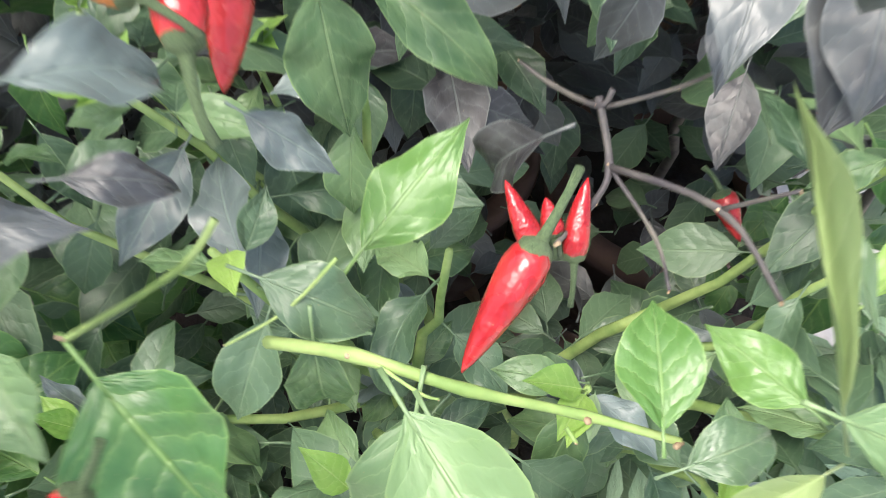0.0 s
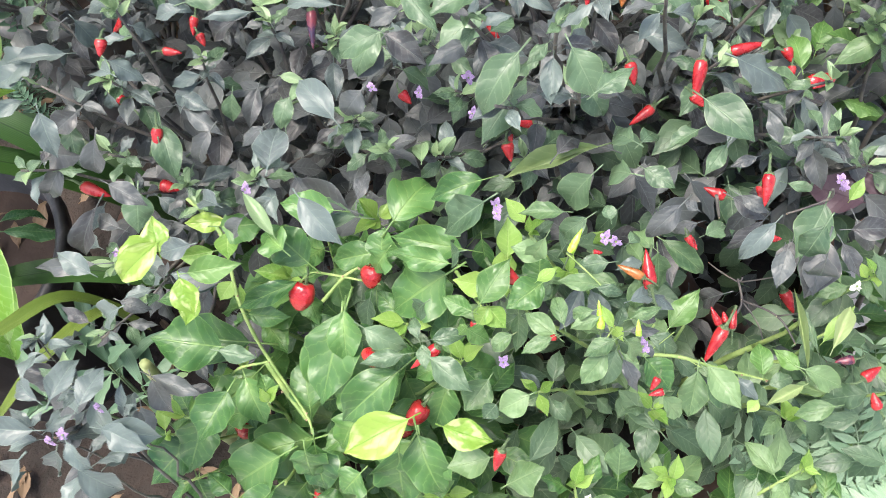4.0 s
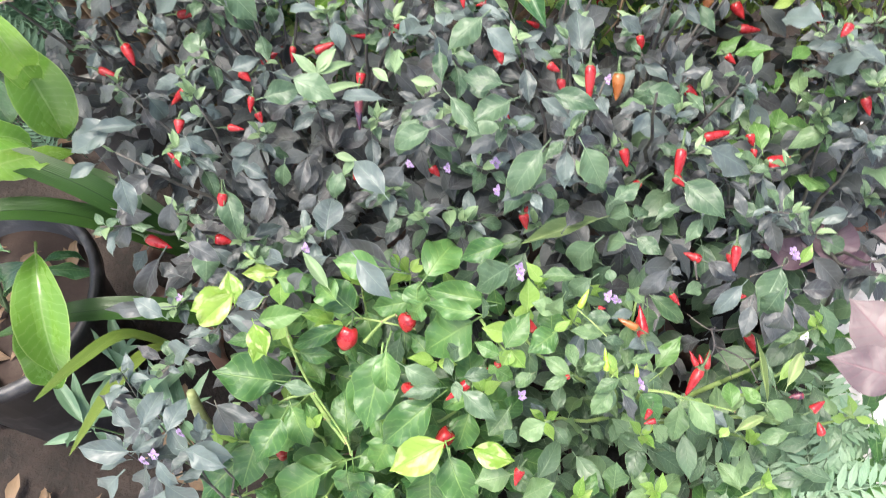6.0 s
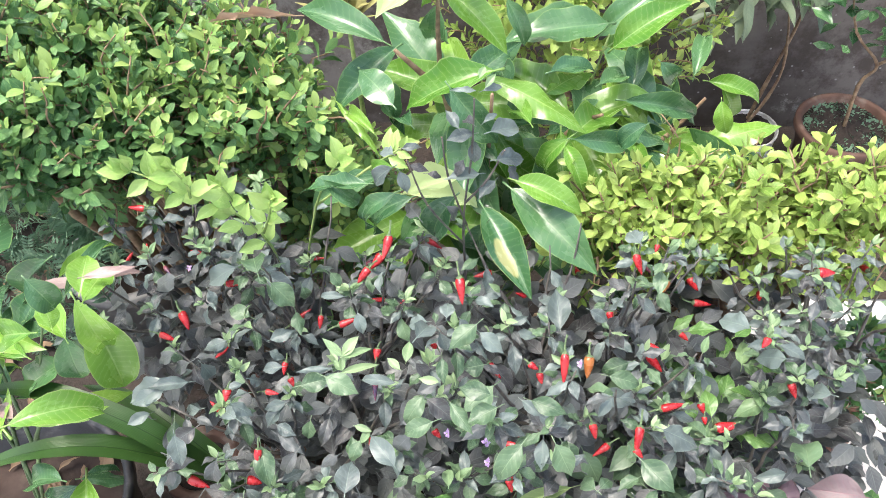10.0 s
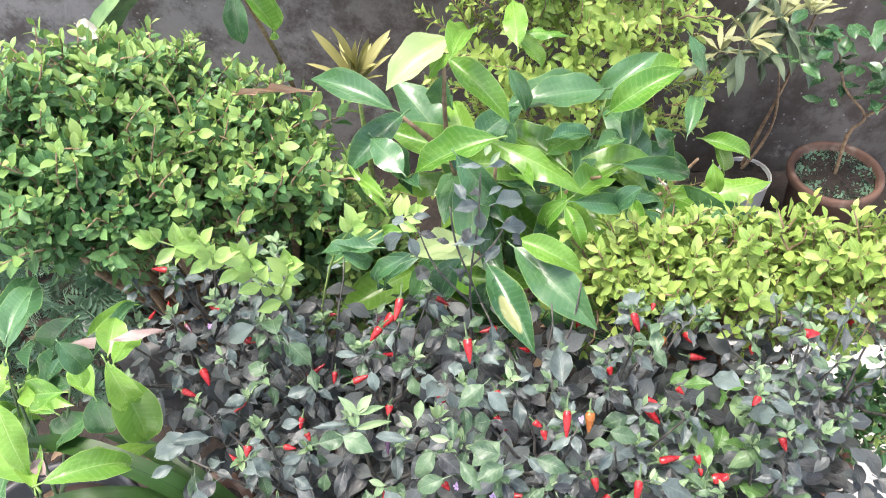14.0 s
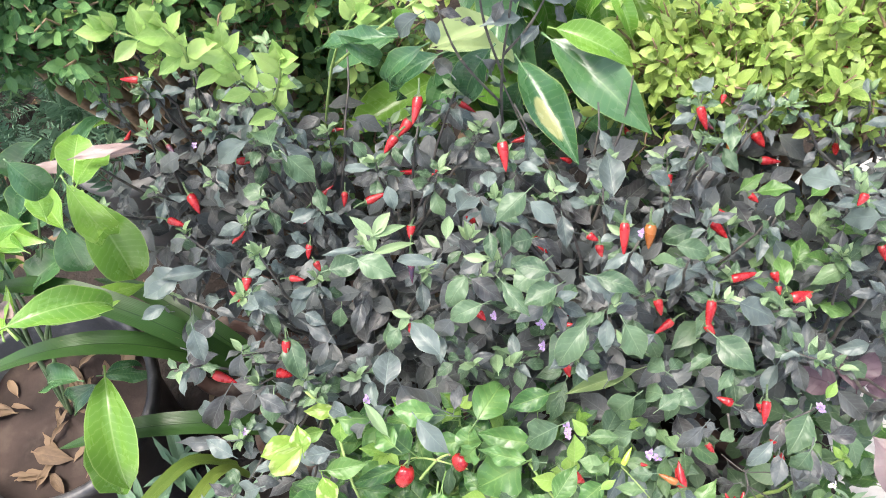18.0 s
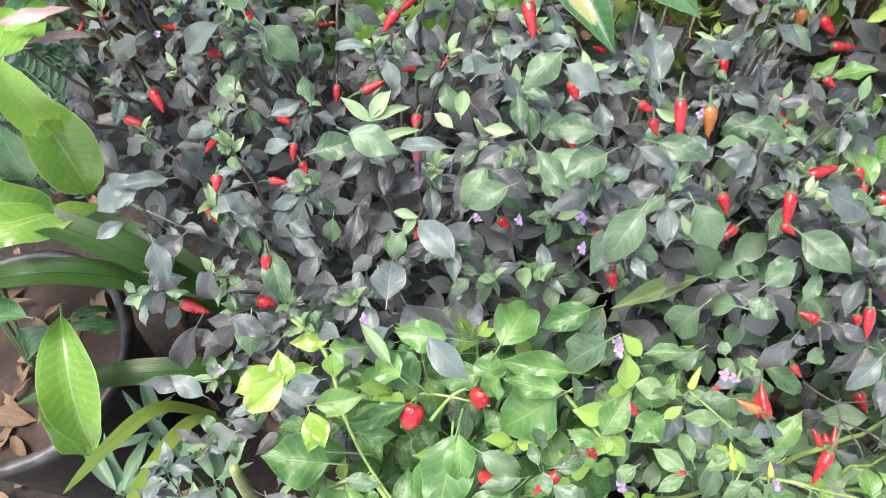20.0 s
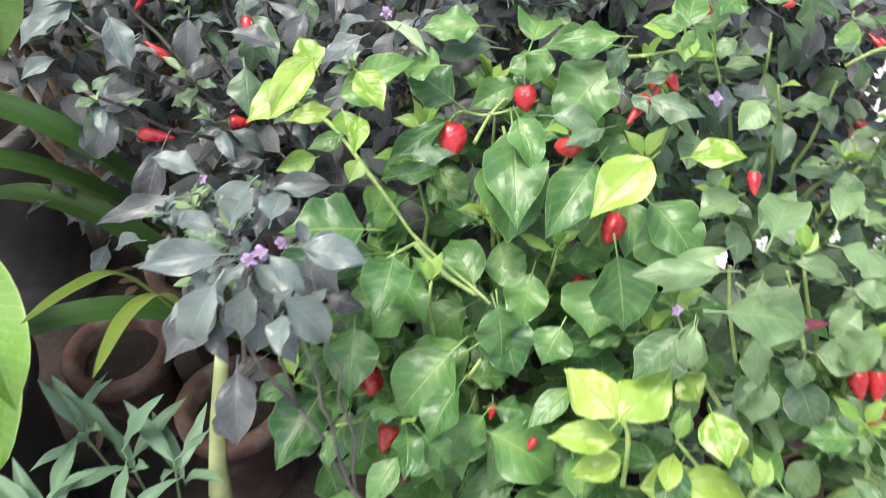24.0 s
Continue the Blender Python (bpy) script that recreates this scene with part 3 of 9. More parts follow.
            p, q = pts[i], pts[i + 1]
            fine.append(0.5 * (2 * p + (q - a) * s + (2 * a - 5 * p + 4 * q - c) * s * s + (3 * p - a - 3 * q + c) * s ** 3))
    fine.append(pts[-1])
    n = len(fine)
    rr = [radius * (1.1 - (0.75 if radius > 0.003 else 0.5) * i / n) * (1.25 if i % 4 == 0 and 0 < i < n - 1 else 1.0) for i in range(n)]
    ob = part("twig", mesh_from("twig", *tube(fine, rr, 8)), material or GREENSTEM, plant)
    if plant.name.startswith("pepper"):
        for p in pts[1:]:
            k = radius * RNG.uniform(0.5, 0.9)
            d = Vector((RNG.uniform(-1, 1), RNG.uniform(-1, 0.2), RNG.uniform(0, 1))).normalized() * k
            part("bud_scar", mesh_from("bud_scar", *tube([p, p + d * 0.8, p + d * 1.3, p + d * 1.9, p + d * 2.2], [k * 0.7, k * 0.55, k * 0.75, k * 0.6, k * 0.2], 7)), SCAR, ob)
    return ob


def ribbon(plant, points, width, material):
    """A long strap leaf that arches through the given places, folded along its middle and pointed at its end."""
    pts = [Vector(p) - plant.location for p in points]
    fine = []
    for i in range(len(pts) - 1):
        a, c = pts[max(i - 1, 0)], pts[min(i + 2, len(pts) - 1)]
        for k in range(6):
            s = k / 6
            p, q = pts[i], pts[i + 1]
            fine.append(0.5 * (2 * p + (q - a) * s + (2 * a - 5 * p + 4 * q - c) * s * s + (3 * p - a - 3 * q + c) * s ** 3))
    fine.append(pts[-1])
    n = len(fine) - 1
    verts, faces, uvs = [], [], []
    for i, p in enumerate(fine):
        u = i / n
        d = (fine[min(i + 1, n)] - fine[max(i - 1, 0)]).normalized()
        side = d.cross(Vector((0, 0, 1))).normalized()
        nrm = side.cross(d).normalized()
        half = 0.5 * width * min(1.0, 0.55 + u * 1.5) * max(0.03, 1 - max(0.0, (u - 0.55) / 0.45) ** 1.8)
        for k in range(5):
            v = k / 2 - 1
            verts.append(p + side * half * v + nrm * half * (0.22 * abs(v) - 0.05 * math.sin(9 * u + v)))
            uvs.append((u, k / 4))
    for i in range(n):
        for k in range(4):
            a = i * 5 + k
            faces.append((a, a + 1, a + 6, a + 5))
    return part("leaf", mesh_from("leaf", verts, faces, uvs), material, plant)


# ---- pots ----
def pot(name, label, x, y, rim_r, height, material, z=0.0, taper=0.72, lip=0.02, soil_drop=0.03, rim_h=0.03, soil=True, group=""):
    ob = thing(name, label, "pot", x, y, z, group)
    s = 40
    prof = [(taper * rim_r * 0.97, 0.0), (taper * rim_r, 0.006), (rim_r - lip, height - rim_h), (rim_r - lip * 0.2, height - rim_h + 0.002), (rim_r, height - rim_h + 0.006),
            (rim_r, height - 0.005), (rim_r - 0.004, height), (rim_r - lip * 0.8, height), (rim_r - lip - 0.004, height - 0.005), (rim_r - lip - 0.008, height - soil_drop - 0.03), (0.01, height - soil_drop - 0.032)]
    verts, faces = [], []
    for r, h in prof:
        for k in range(s):
            w = 2 * math.pi * k / s
            rr = r * (1 + 0.006 * math.sin(3 * w + x * 9))
            verts.append((rr * math.cos(w), rr * math.sin(w), h))
    for i in range(len(prof) - 1):
        for k in range(s):
            j = (k + 1) % s
            faces.append((i * s + k, i * s + j, (i + 1) * s + j, (i + 1) * s + k))
    faces.append(tuple(range(s))[::-1])
    part("pot_body", mesh_from("pot_body", verts, faces), material, ob)
    if soil:
        rng = random.Random(name + str(x))
        verts, faces = [(0, 0, height - soil_drop + 0.012)], []
        R = rim_r - lip - 0.006
        for i in range(1, 9):
            for k in range(s):
                w = 2 * math.pi * k / s
                r = R * i / 8
                verts.append((r * math.cos(w), r * math.sin(w), height - soil_drop + 0.012 * (1 - i / 8) + rng.uniform(-0.003, 0.003)))
        for k in range(s):
            faces.append((0, 1 + k, 1 + (k + 1) % s))
        for i in range(7):
            for k in range(s):
                j = (k + 1) % s
                faces.append((1 + i * s + k, 1 + (i + 1) * s + k, 1 + (i + 1) * s + j, 1 + i * s + j))
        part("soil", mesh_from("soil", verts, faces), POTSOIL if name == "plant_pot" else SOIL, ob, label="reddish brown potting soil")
    return ob


# ---- plants ----
def hollow(p):
    """The bare shaded hollow that runs down into the front of the bed, where the twigs show."""
    a, d = Vector((0.045, 0.125, 0.79)), Vector((0.045, 0.13, -0.3))
    s = max(0.0, min(1.0, (Vector(p) - a).dot(d) / d.length_squared))
    return (Vector(p) - a - d * s).length < 0.072


def pepper_plant(label, x, y, z):
    return thing("pepper_plant", label, "pepper plant", x, y, z, "pepper plants")


def bush(ob, tips, kinds, young, stem, leaf_len, rng_seed, per_tip=7, per_branch=4, inner_kinds=None, thin=1.0):
    """Stems and leaves of a bushy pepper plant: a stem that forks to the shoot tips, with leaves in rosettes and along the branches.
    tips: places of the shoot tips."""
    rng = random.Random(rng_seed)
    org = Vector(ob.location)
    top = sum((Vector(t) for t in tips), Vector()) / len(tips)
    fork = org.lerp(top, 0.45)
    inv = Matrix.Translation(-org)
    part("stem", mesh_from("stem", *tube([p - org for p in curve_points(org - Vector((0, 0, 0.05)), fork, 0, 5, 0.006, rng)], [thin * r for r in (0.006, 0.0055, 0.005, 0.0048, 0.0045, 0.0042)], 7)), stem, ob)
    groups = {}
    for t in tips:
        t = Vector(t)
        d = t - fork
        groups.setdefault(int((math.atan2(d.y, d.x) + math.pi) / (2 * math.pi / 4.001)), []).append(t)
    for g in groups.values():
        c = sum(g, Vector()) / len(g)
        node = fork.lerp(c, 0.5) + Vector((0, 0, -0.01))
        part("branch", mesh_from("branch", *tube([p - org for p in curve_points(fork, node, 0.0, 4, 0.006, rng)], [thin * r for r in (0.0042, 0.0038, 0.0035, 0.0032, 0.003)], 6)), stem, ob)
        for t in g:
            pts = curve_points(node, t, -0.012, 6, 0.005, rng)
            part("branch", mesh_from("branch", *tube([p - org for p in pts], [thin * r for r in (0.003, 0.0027, 0.0024, 0.0021, 0.0018, 0.0015, 0.0012)], 6)), stem, ob)
            a0 = rng.uniform(0, 6.28)
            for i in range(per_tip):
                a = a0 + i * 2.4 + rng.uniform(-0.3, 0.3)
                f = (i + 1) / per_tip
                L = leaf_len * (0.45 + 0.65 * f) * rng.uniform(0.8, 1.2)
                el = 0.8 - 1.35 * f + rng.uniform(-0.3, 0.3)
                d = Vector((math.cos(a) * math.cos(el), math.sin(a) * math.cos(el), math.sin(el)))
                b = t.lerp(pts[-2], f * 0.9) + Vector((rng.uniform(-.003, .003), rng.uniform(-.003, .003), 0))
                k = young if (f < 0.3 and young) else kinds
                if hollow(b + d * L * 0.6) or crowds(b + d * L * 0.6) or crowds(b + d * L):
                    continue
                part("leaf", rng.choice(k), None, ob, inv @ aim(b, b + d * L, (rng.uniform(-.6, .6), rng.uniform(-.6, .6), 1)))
            for i in range(rng.choice((0, 3, 4, 5, 6)) if young else 0):
                a, el = rng.uniform(0, 6.28), rng.uniform(0.2, 1.2)
                d = Vector((math.cos(a) * math.cos(el), math.sin(a) * math.cos(el), math.sin(el)))
                if hollow(t) or crowds(t + d * leaf_len * 0.4):
                    continue
                part("leaf", rng.choice(YOUNGS if stem is GREENSTEM else TIPS if inner_kinds else young), None, ob, inv @ aim(t, t + d * leaf_len * rng.uniform(0.3, 0.68)))
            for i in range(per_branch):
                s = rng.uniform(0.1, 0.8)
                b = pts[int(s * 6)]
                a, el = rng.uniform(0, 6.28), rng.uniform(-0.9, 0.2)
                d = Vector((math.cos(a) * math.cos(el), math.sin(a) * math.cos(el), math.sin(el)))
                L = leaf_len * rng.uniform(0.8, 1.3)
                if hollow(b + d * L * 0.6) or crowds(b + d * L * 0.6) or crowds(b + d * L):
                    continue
                part("leaf", rng.choice(inner_kinds or kinds), None, ob, inv @ aim(b, b + d * L, (rng.uniform(-.4, .4), rng.uniform(-.4, .4), 1)))
    return ob


def under_leaves(ob, box, height, n, material, outline, width, leaf_len, seed, drop=(0.07, 0.45)):
    """The shaded lower foliage of a plant, under its crown: joined, for nobody could count it."""
    rng = random.Random(seed)
    shapes = [leaf_geo(outline, width, bend=rng.uniform(0.3, 1.0), fold=rng.uniform(0.1, 0.35), wave=0.04, petiole=0.15, n=6, w=2, seed=i) for i in range(6)]
    pieces = []
    for i in range(n):
        px, py = rng.uniform(*box[:2]), rng.uniform(*box[2:])
        b = Vector((px, py, height(px, py) - rng.uniform(*drop)))
        if hollow(b) or hollow(b - Vector((0, 0, 0.02))) or crowds(b):
            continue
        a, el = rng.uniform(0, 6.28), rng.uniform(-1.0, 0.1)
        d = Vector((math.cos(a) * math.cos(el), math.sin(a) * math.cos(el), math.sin(el)))
        m = aim(b, b + d, (rng.uniform(-.4, .4), rng.uniform(-.6, .2), 1), length=leaf_len * rng.uniform(0.8, 1.4))
        v, f, t = rng.choice(shapes)
        pieces.append(([m @ p - ob.location for p in v], f, t))
    return tagged(part("lower_leaves", mesh_from("lower_leaves", *join(pieces)), material, ob), kind="stuff")


def spread(x0, x1, y0, y1, n, height, seed, jitter=0.03):
    """n shoot tips spread evenly over a stretch of the bed, at the canopy's height there."""
    rng = random.Random(seed)
    out = []
    tries = 0
    gap = 0.75 * math.sqrt((x1 - x0) * (y1 - y0) / n)
    while len(out) < n and tries < 4000:
        tries += 1
        if tries % 400 == 0:
            gap *= 0.9
        px, py = rng.uniform(x0, x1), rng.uniform(y0, y1)
        if all((px - q[0]) ** 2 + (py - q[1]) ** 2 > gap * gap for q in out) and not hollow((px, py, 0.7)):
            out.append((px, py, height(px, py) + rng.uniform(-jitter, jitter)))
    return out


def shoot_mesh(name, material, leaf_len, pairs, outline, width, seed, gap=0.5, fresh=None):
    """A short upright shoot with opposite leaves, turned by a quarter from pair to pair."""
    rng = random.Random(seed)
    pieces = []
    L = leaf_len * gap * pairs
    bow = rng.uniform(-0.5, 0.5)
    pts = [Vector((rng.uniform(-.003, .003) * i + bow * L * (i / 4) ** 2, rng.uniform(-.003, .003) * i, L * i / 4)) for i in range(5)]
    pieces.append(tube(pts, [0.0022, 0.002, 0.0017, 0.0014, 0.001], 4))
    mats = [1] * len(pieces[0][1])
    for i in range(pairs):
        s = (i + 0.6) / pairs
        at = pts[0].lerp(pts[4], s)
        for side in range(2):
            a = i * 1.57 + side * 3.14159 + rng.uniform(-0.4, 0.4)
            el = 0.15 + 0.75 * s + rng.uniform(-0.2, 0.2)
            d = Vector((math.cos(a) * math.cos(el), math.sin(a) * math.cos(el), math.sin(el)))
            ll = leaf_len * rng.uniform(0.75, 1.2) * (1.0 if s < 0.85 else 0.75)
            m = aim(at, at + d * ll, (0, 0, 1))
            v, f, t = leaf_geo(outline, width, bend=rng.uniform(0.2, 0.7), fold=rng.uniform(0.15, 0.5), wave=0.02, petiole=0.08, n=5, w=2, seed=seed * 31 + i)
            pieces.append(([m @ p for p in v], f, t))
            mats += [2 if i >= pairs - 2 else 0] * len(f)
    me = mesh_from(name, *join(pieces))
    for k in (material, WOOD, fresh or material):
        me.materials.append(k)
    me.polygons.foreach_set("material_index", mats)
    return me


def hedge(name, label, x, y, lumps, material, leaf_len, count, seed, group="", outline=OBOVATE, width=0.5, lean=0.5, fresh=None, gap=0.5, pairs=(4, 5, 6, 8, 10, 5), tips=(5, 8, 11), lift=0.55):
    """A clipped shrub: shoots that stand on the surface of a few rounded lumps (centre, radii), and twigs inside."""
    rng = random.Random(seed)
    ob = thing(name, label, "shrub", x, y, 0.0, group)
    org = Vector((x, y, 0))
    shoots = [shoot_mesh("shoot", material, leaf_len, p, outline, width, seed * 10 + i, gap) for i, p in enumerate(pairs)]
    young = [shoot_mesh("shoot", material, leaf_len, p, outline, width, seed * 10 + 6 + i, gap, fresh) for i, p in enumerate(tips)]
    vol = [l[3] * l[4] + l[4] * l[5] + l[3] * l[5] for l in lumps]
    total = sum(vol)
    placed = []
    for l, v in zip(lumps, vol):
        c, r = Vector(l[:3]), Vector(l[3:])
        wood = [p - org for p in curve_points((x + (c.x - x) * 0.2, y + (c.y - y) * 0.2, 0.02), c, 0.0, 5, 0.02, rng)]
        part("branch", mesh_from("branch", *tube(wood, [0.012, 0.011, 0.01, 0.009, 0.008, 0.006], 6)), WOOD, ob)
        n = int(count * v / total)
        for i in range(n):
            d = Vector((rng.gauss(0, 1), rng.gauss(0, 1), rng.gauss(0.35, 1))).normalized()
            k = rng.uniform(0.4, 1.0) if i % 4 else rng.uniform(0.9, 1.5)
            p = c + Vector((d.x * r.x, d.y * r.y, d.z * r.z)) * k
            p.z += rng.uniform(-0.03, 0.025)
            if p.z < 0.06 or crowds(p):
                continue
            nrm = Vector((d.x / r.x, d.y / r.y, d.z / r.z)).normalized()
            z = (nrm * lean + Vector((rng.uniform(-.6, .5), rng.uniform(-.6, .4), lift))).normalized()
            m = Matrix.Translation(p - org) @ z.to_track_quat("Z", "Y").to_matrix().to_4x4() @ Matrix.Rotation(rng.uniform(0, 6.28), 4, "Z") @ Matrix.Scale(rng.uniform(0.8, 1.25), 4)
            placed.append((p.y - 0.8 * p.z, m, rng.choice(young if d.z > 0.3 and rng.random() < 0.45 else shoots)))
    placed.sort(key=lambda q: q[0])
    for _, m, me in placed[:290]:
        part("shoot", me, None, ob, m)
    verts, faces, uvs, mats = [], [], [], []
    for _, m, me in placed[290:]:
        k = len(verts)
        verts += [m @ v.co for v in me.vertices]
        faces += [tuple(i + k for i in f.vertices) for f in me.polygons]
        mats += [f.material_index for f in me.polygons]
        flat = [(0.0, 0.0)] * len(me.vertices)
        for lp, u in zip(me.loops, me.uv_layers[0].data):
            flat[lp.vertex_index] = tuple(u.uv)
        uvs += flat
    if verts:
        me = mesh_from("inner_foliage", verts, faces, uvs)
        for k in (material, WOOD, fresh or material):
            me.materials.append(k)
        me.polygons.foreach_set("material_index", mats)
        tagged(part("inner_foliage", me, None, ob), kind="stuff")
    return ob


# ---- setting ----
def slab(name, x0, x1, y0, y1, z0, z1, material, n=1, rough=0.0):
    nx = ny = n
    verts, faces = [], []
    for j in range(ny + 1):
        for i in range(nx + 1):
            px, py = x0 + (x1 - x0) * i / nx, y0 + (y1 - y0) * j / ny
            verts.append((px, py, z1 + rough * (noise.noise((px * 7, py * 7, 0)) + 0.5 * noise.noise((px * 25, py * 25, 3)))))
    for j in range(ny):
        for i in range(nx):
            a = j * (nx + 1) + i
            faces.append((a, a + 1, a + nx + 2, a + nx + 1))
    me = mesh_from(name, verts, faces)
    me.materials.append(material)
    return tagged(new(name, me), kind="structure")


ground = slab("ground", -60, 60, -60, 60, -1, 0.0, CONCRETE)
tagged(ground, "pale worn concrete yard floor", "ground")
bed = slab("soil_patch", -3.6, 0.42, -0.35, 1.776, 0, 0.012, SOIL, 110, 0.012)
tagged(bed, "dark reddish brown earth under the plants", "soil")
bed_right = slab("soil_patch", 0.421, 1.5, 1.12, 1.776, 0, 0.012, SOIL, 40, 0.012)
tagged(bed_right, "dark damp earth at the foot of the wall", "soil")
bm = bmesh.new()
bmesh.ops.create_cube(bm, size=1.0, matrix=pose(0, 1.84, 1.0) @ Matrix.Diagonal((9.0, 0.14, 2.0, 1)))
bmesh.ops.bevel(bm, geom=bm.edges[:], offset=0.012, segments=2, affect="EDGES")
me = bpy.data.meshes.new("wall_back")
bm.to_mesh(me)
me.materials.append(WALL)
tagged(new("wall_back", me), "grey weathered cement garden wall with stains", "wall", kind="structure")

# ---- pots ----
black_pot = pot("plant_pot", "large black plastic pot filled with reddish soil and dry leaves", -0.985, 0.345, 0.185, 0.385, BLACKPLASTIC, soil_drop=0.07, lip=0.014, group="pots")
pot("clay_pot", "large terracotta pot with a citrus sapling by the wall", 0.735, 1.5, 0.125, 0.268, DARKCLAY, soil_drop=0.022, lip=0.014, group="pots")
pot("clay_pot", "terracotta pot on pale concrete under dark pepper", 0.43, 0.66, 0.12, 0.3, CLAY, group="pots")
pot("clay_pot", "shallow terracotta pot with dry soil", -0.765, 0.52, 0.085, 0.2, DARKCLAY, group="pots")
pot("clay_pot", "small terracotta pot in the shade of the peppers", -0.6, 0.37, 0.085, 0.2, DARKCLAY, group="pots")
grey_pot = pot("plant_pot", "grey weathered cement pot with feathery seedlings", -0.97, 0.905, 0.14, 0.41, GREYPLASTIC, group="pots")
bag = pot("grow_bag", "white plastic grow bag with a drooping sapling", 0.52, 1.565, 0.075, 0.19, BAG, taper=0.85, lip=0.003, rim_h=0.004, soil_drop=0.006, group="pots")
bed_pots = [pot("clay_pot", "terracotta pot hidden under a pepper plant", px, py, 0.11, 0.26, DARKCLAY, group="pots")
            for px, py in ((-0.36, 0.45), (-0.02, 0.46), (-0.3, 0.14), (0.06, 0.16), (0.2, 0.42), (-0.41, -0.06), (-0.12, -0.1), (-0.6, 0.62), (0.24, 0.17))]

GRID = [[0.72, 0.72, 0.70, 0.70, 0.80, 0.82, 0.82], [0.78, 0.75, 0.72, 0.81, 0.84, 0.82, 0.83], [0.85, 0.83, 0.82, 0.85, 0.85, 0.82, 0.86],
        [0.89, 0.89, 0.86, 0.87, 0.85, 0.87, 0.90], [0.86, 0.87, 0.88, 0.88, 0.84, 0.85, 0.86]]


def canopy(px, py):
    """Height of the pepper leaves over the bed, from a coarse plan of it."""
    i, j = min(5.999, max(0.0, (px + 0.8) / 0.2)), min(3.999, max(0.0, (py + 0.1) / 0.2))
    a, c = int(i), int(j)
    s, r = i - a, j - c
    return (GRID[c][a] * (1 - s) + GRID[c][a + 1] * s) * (1 - r) + (GRID[c + 1][a] * (1 - s) + GRID[c + 1][a + 1] * s) * r - 0.012


def low(px, py):
    return canopy(px, py) - 0.035


# ---- pepper plants ----
dark_a = pepper_plant("dark purple-leaved ornamental pepper with red fruit", -0.36, 0.45, 0.25)
dark_b = pepper_plant("dark purple-leaved ornamental pepper with upright red fruit", -0.02, 0.46, 0.25)
dark_c = pepper_plant("dark-leaved pepper in a terracotta pot on the concrete", 0.43, 0.66, 0.28)
dark_d = pepper_plant("dark-leaved pepper with purple flowers at the bed's end", -0.6, 0.62, 0.25)
dark_e = pepper_plant("dark-leaved pepper with purple flowers and bare twigs", 0.2, 0.42, 0.25)
dark_f = pepper_plant("dark-leaved pepper with a purple flower cluster", -0.41, -0.06, 0.25)
green_a = pepper_plant("broad-leaved green pepper with round red fruit", -0.3, 0.14, 0.25)
green_b = pepper_plant("green chilli plant with pointed red and green fruit", 0.06, 0.16, 0.25)
green_c = pepper_plant("pale green pepper with white star flowers", -0.12, -0.1, 0.25)
hero(dark_e, DARKS, (-0.004, 0.148, 0.879), (-0.040, 0.115, 0.865), (0.05, -0.44, 0.90), 1.00)
hero(dark_e, DARKPALES, (0.057, 0.133, 0.876), (0.025, 0.103, 0.859), (-0.09, -0.41, 0.91), 0.92)
hero(dark_e, DARKGREENS, (0.078, 0.115, 0.910), (0.060, 0.091, 0.876), (-0.13, -0.34, 0.93), 1.12)
hero(dark_e, DARKS, (0.077, 0.099, 0.894), (0.081, 0.089, 0.842), (-0.14, -0.30, 0.94), 1.20)
hero(dark_e, DARKS, (0.087, 0.113, 0.885), (0.104, 0.091, 0.865), (-0.17, -0.31, 0.93), 1.12)
hero(green_b, NARROWS, (-0.023, 0.158, 0.807), (0.022, 0.126, 0.795), (-0.01, -0.38, 0.93), 0.85)
hero(green_b, NARROWS, (-0.023, 0.135, 0.833), (-0.018, 0.117, 0.788), (0.03, -0.30, 0.95), 1.12)
hero(green_b, YOUNGGREEN, (-0.016, 0.078, 0.789), (0.011, 0.111, 0.800), (-0.00, -0.31, 0.95), 1.04)
hero(green_b, DARKGREENS, (-0.037, 0.071, 0.808), (-0.002, 0.059, 0.804), (0.03, -0.26, 0.96), 1.06)
hero(green_b, GREENS, (-0.044, 0.040, 0.854), (-0.023, 0.019, 0.835), (0.06, -0.19, 0.98), 1.12)
hero(green_b, DARKPALES, (-0.054, 0.066, 0.873), (-0.029, 0.081, 0.862), (0.07, -0.28, 0.96), 1.12)
hero(green_b, NARROWS, (-0.058, 0.042, 0.898), (-0.034, 0.052, 0.898), (0.13, -0.32, 0.94), 0.84)
hero(green_b, DARKS, (-0.057, 0.043, 0.879), (-0.032, 0.045, 0.876), (0.12, -0.28, 0.95), 0.96)
hero(green_b, DARKS, (-0.049, 0.059, 0.862), (-0.026, 0.061, 0.860), (0.09, -0.30, 0.95), 0.98)
hero(green_b, NARROWS, (-0.060, 0.026, 0.912), (-0.050, 0.022, 0.887), (0.12, -0.21, 0.97), 1.12)
hero(green_b, NARROWS, (-0.060, 0.028, 0.909), (-0.083, 0.017, 0.901), (0.17, -0.21, 0.96), 1.12)
hero(green_b, NARROWS, (-0.065, 0.026, 0.898), (-0.084, 0.007, 0.880), (0.16, -0.19, 0.97), 1.12)
hero(green_b, DARKS, (-0.060, 0.029, 0.881), (-0.047, 0.008, 0.861), (0.11, -0.18, 0.98), 1.12)
hero(green_b, NARROWS, (-0.057, 0.041, 0.853), (-0.044, 0.024, 0.848), (0.12, -0.23, 0.97), 1.07)
hero(green_b, NARROWS, (-0.001, 0.039, 0.844), (0.022, 0.006, 0.838), (-0.03, -0.20, 0.98), 1.11)
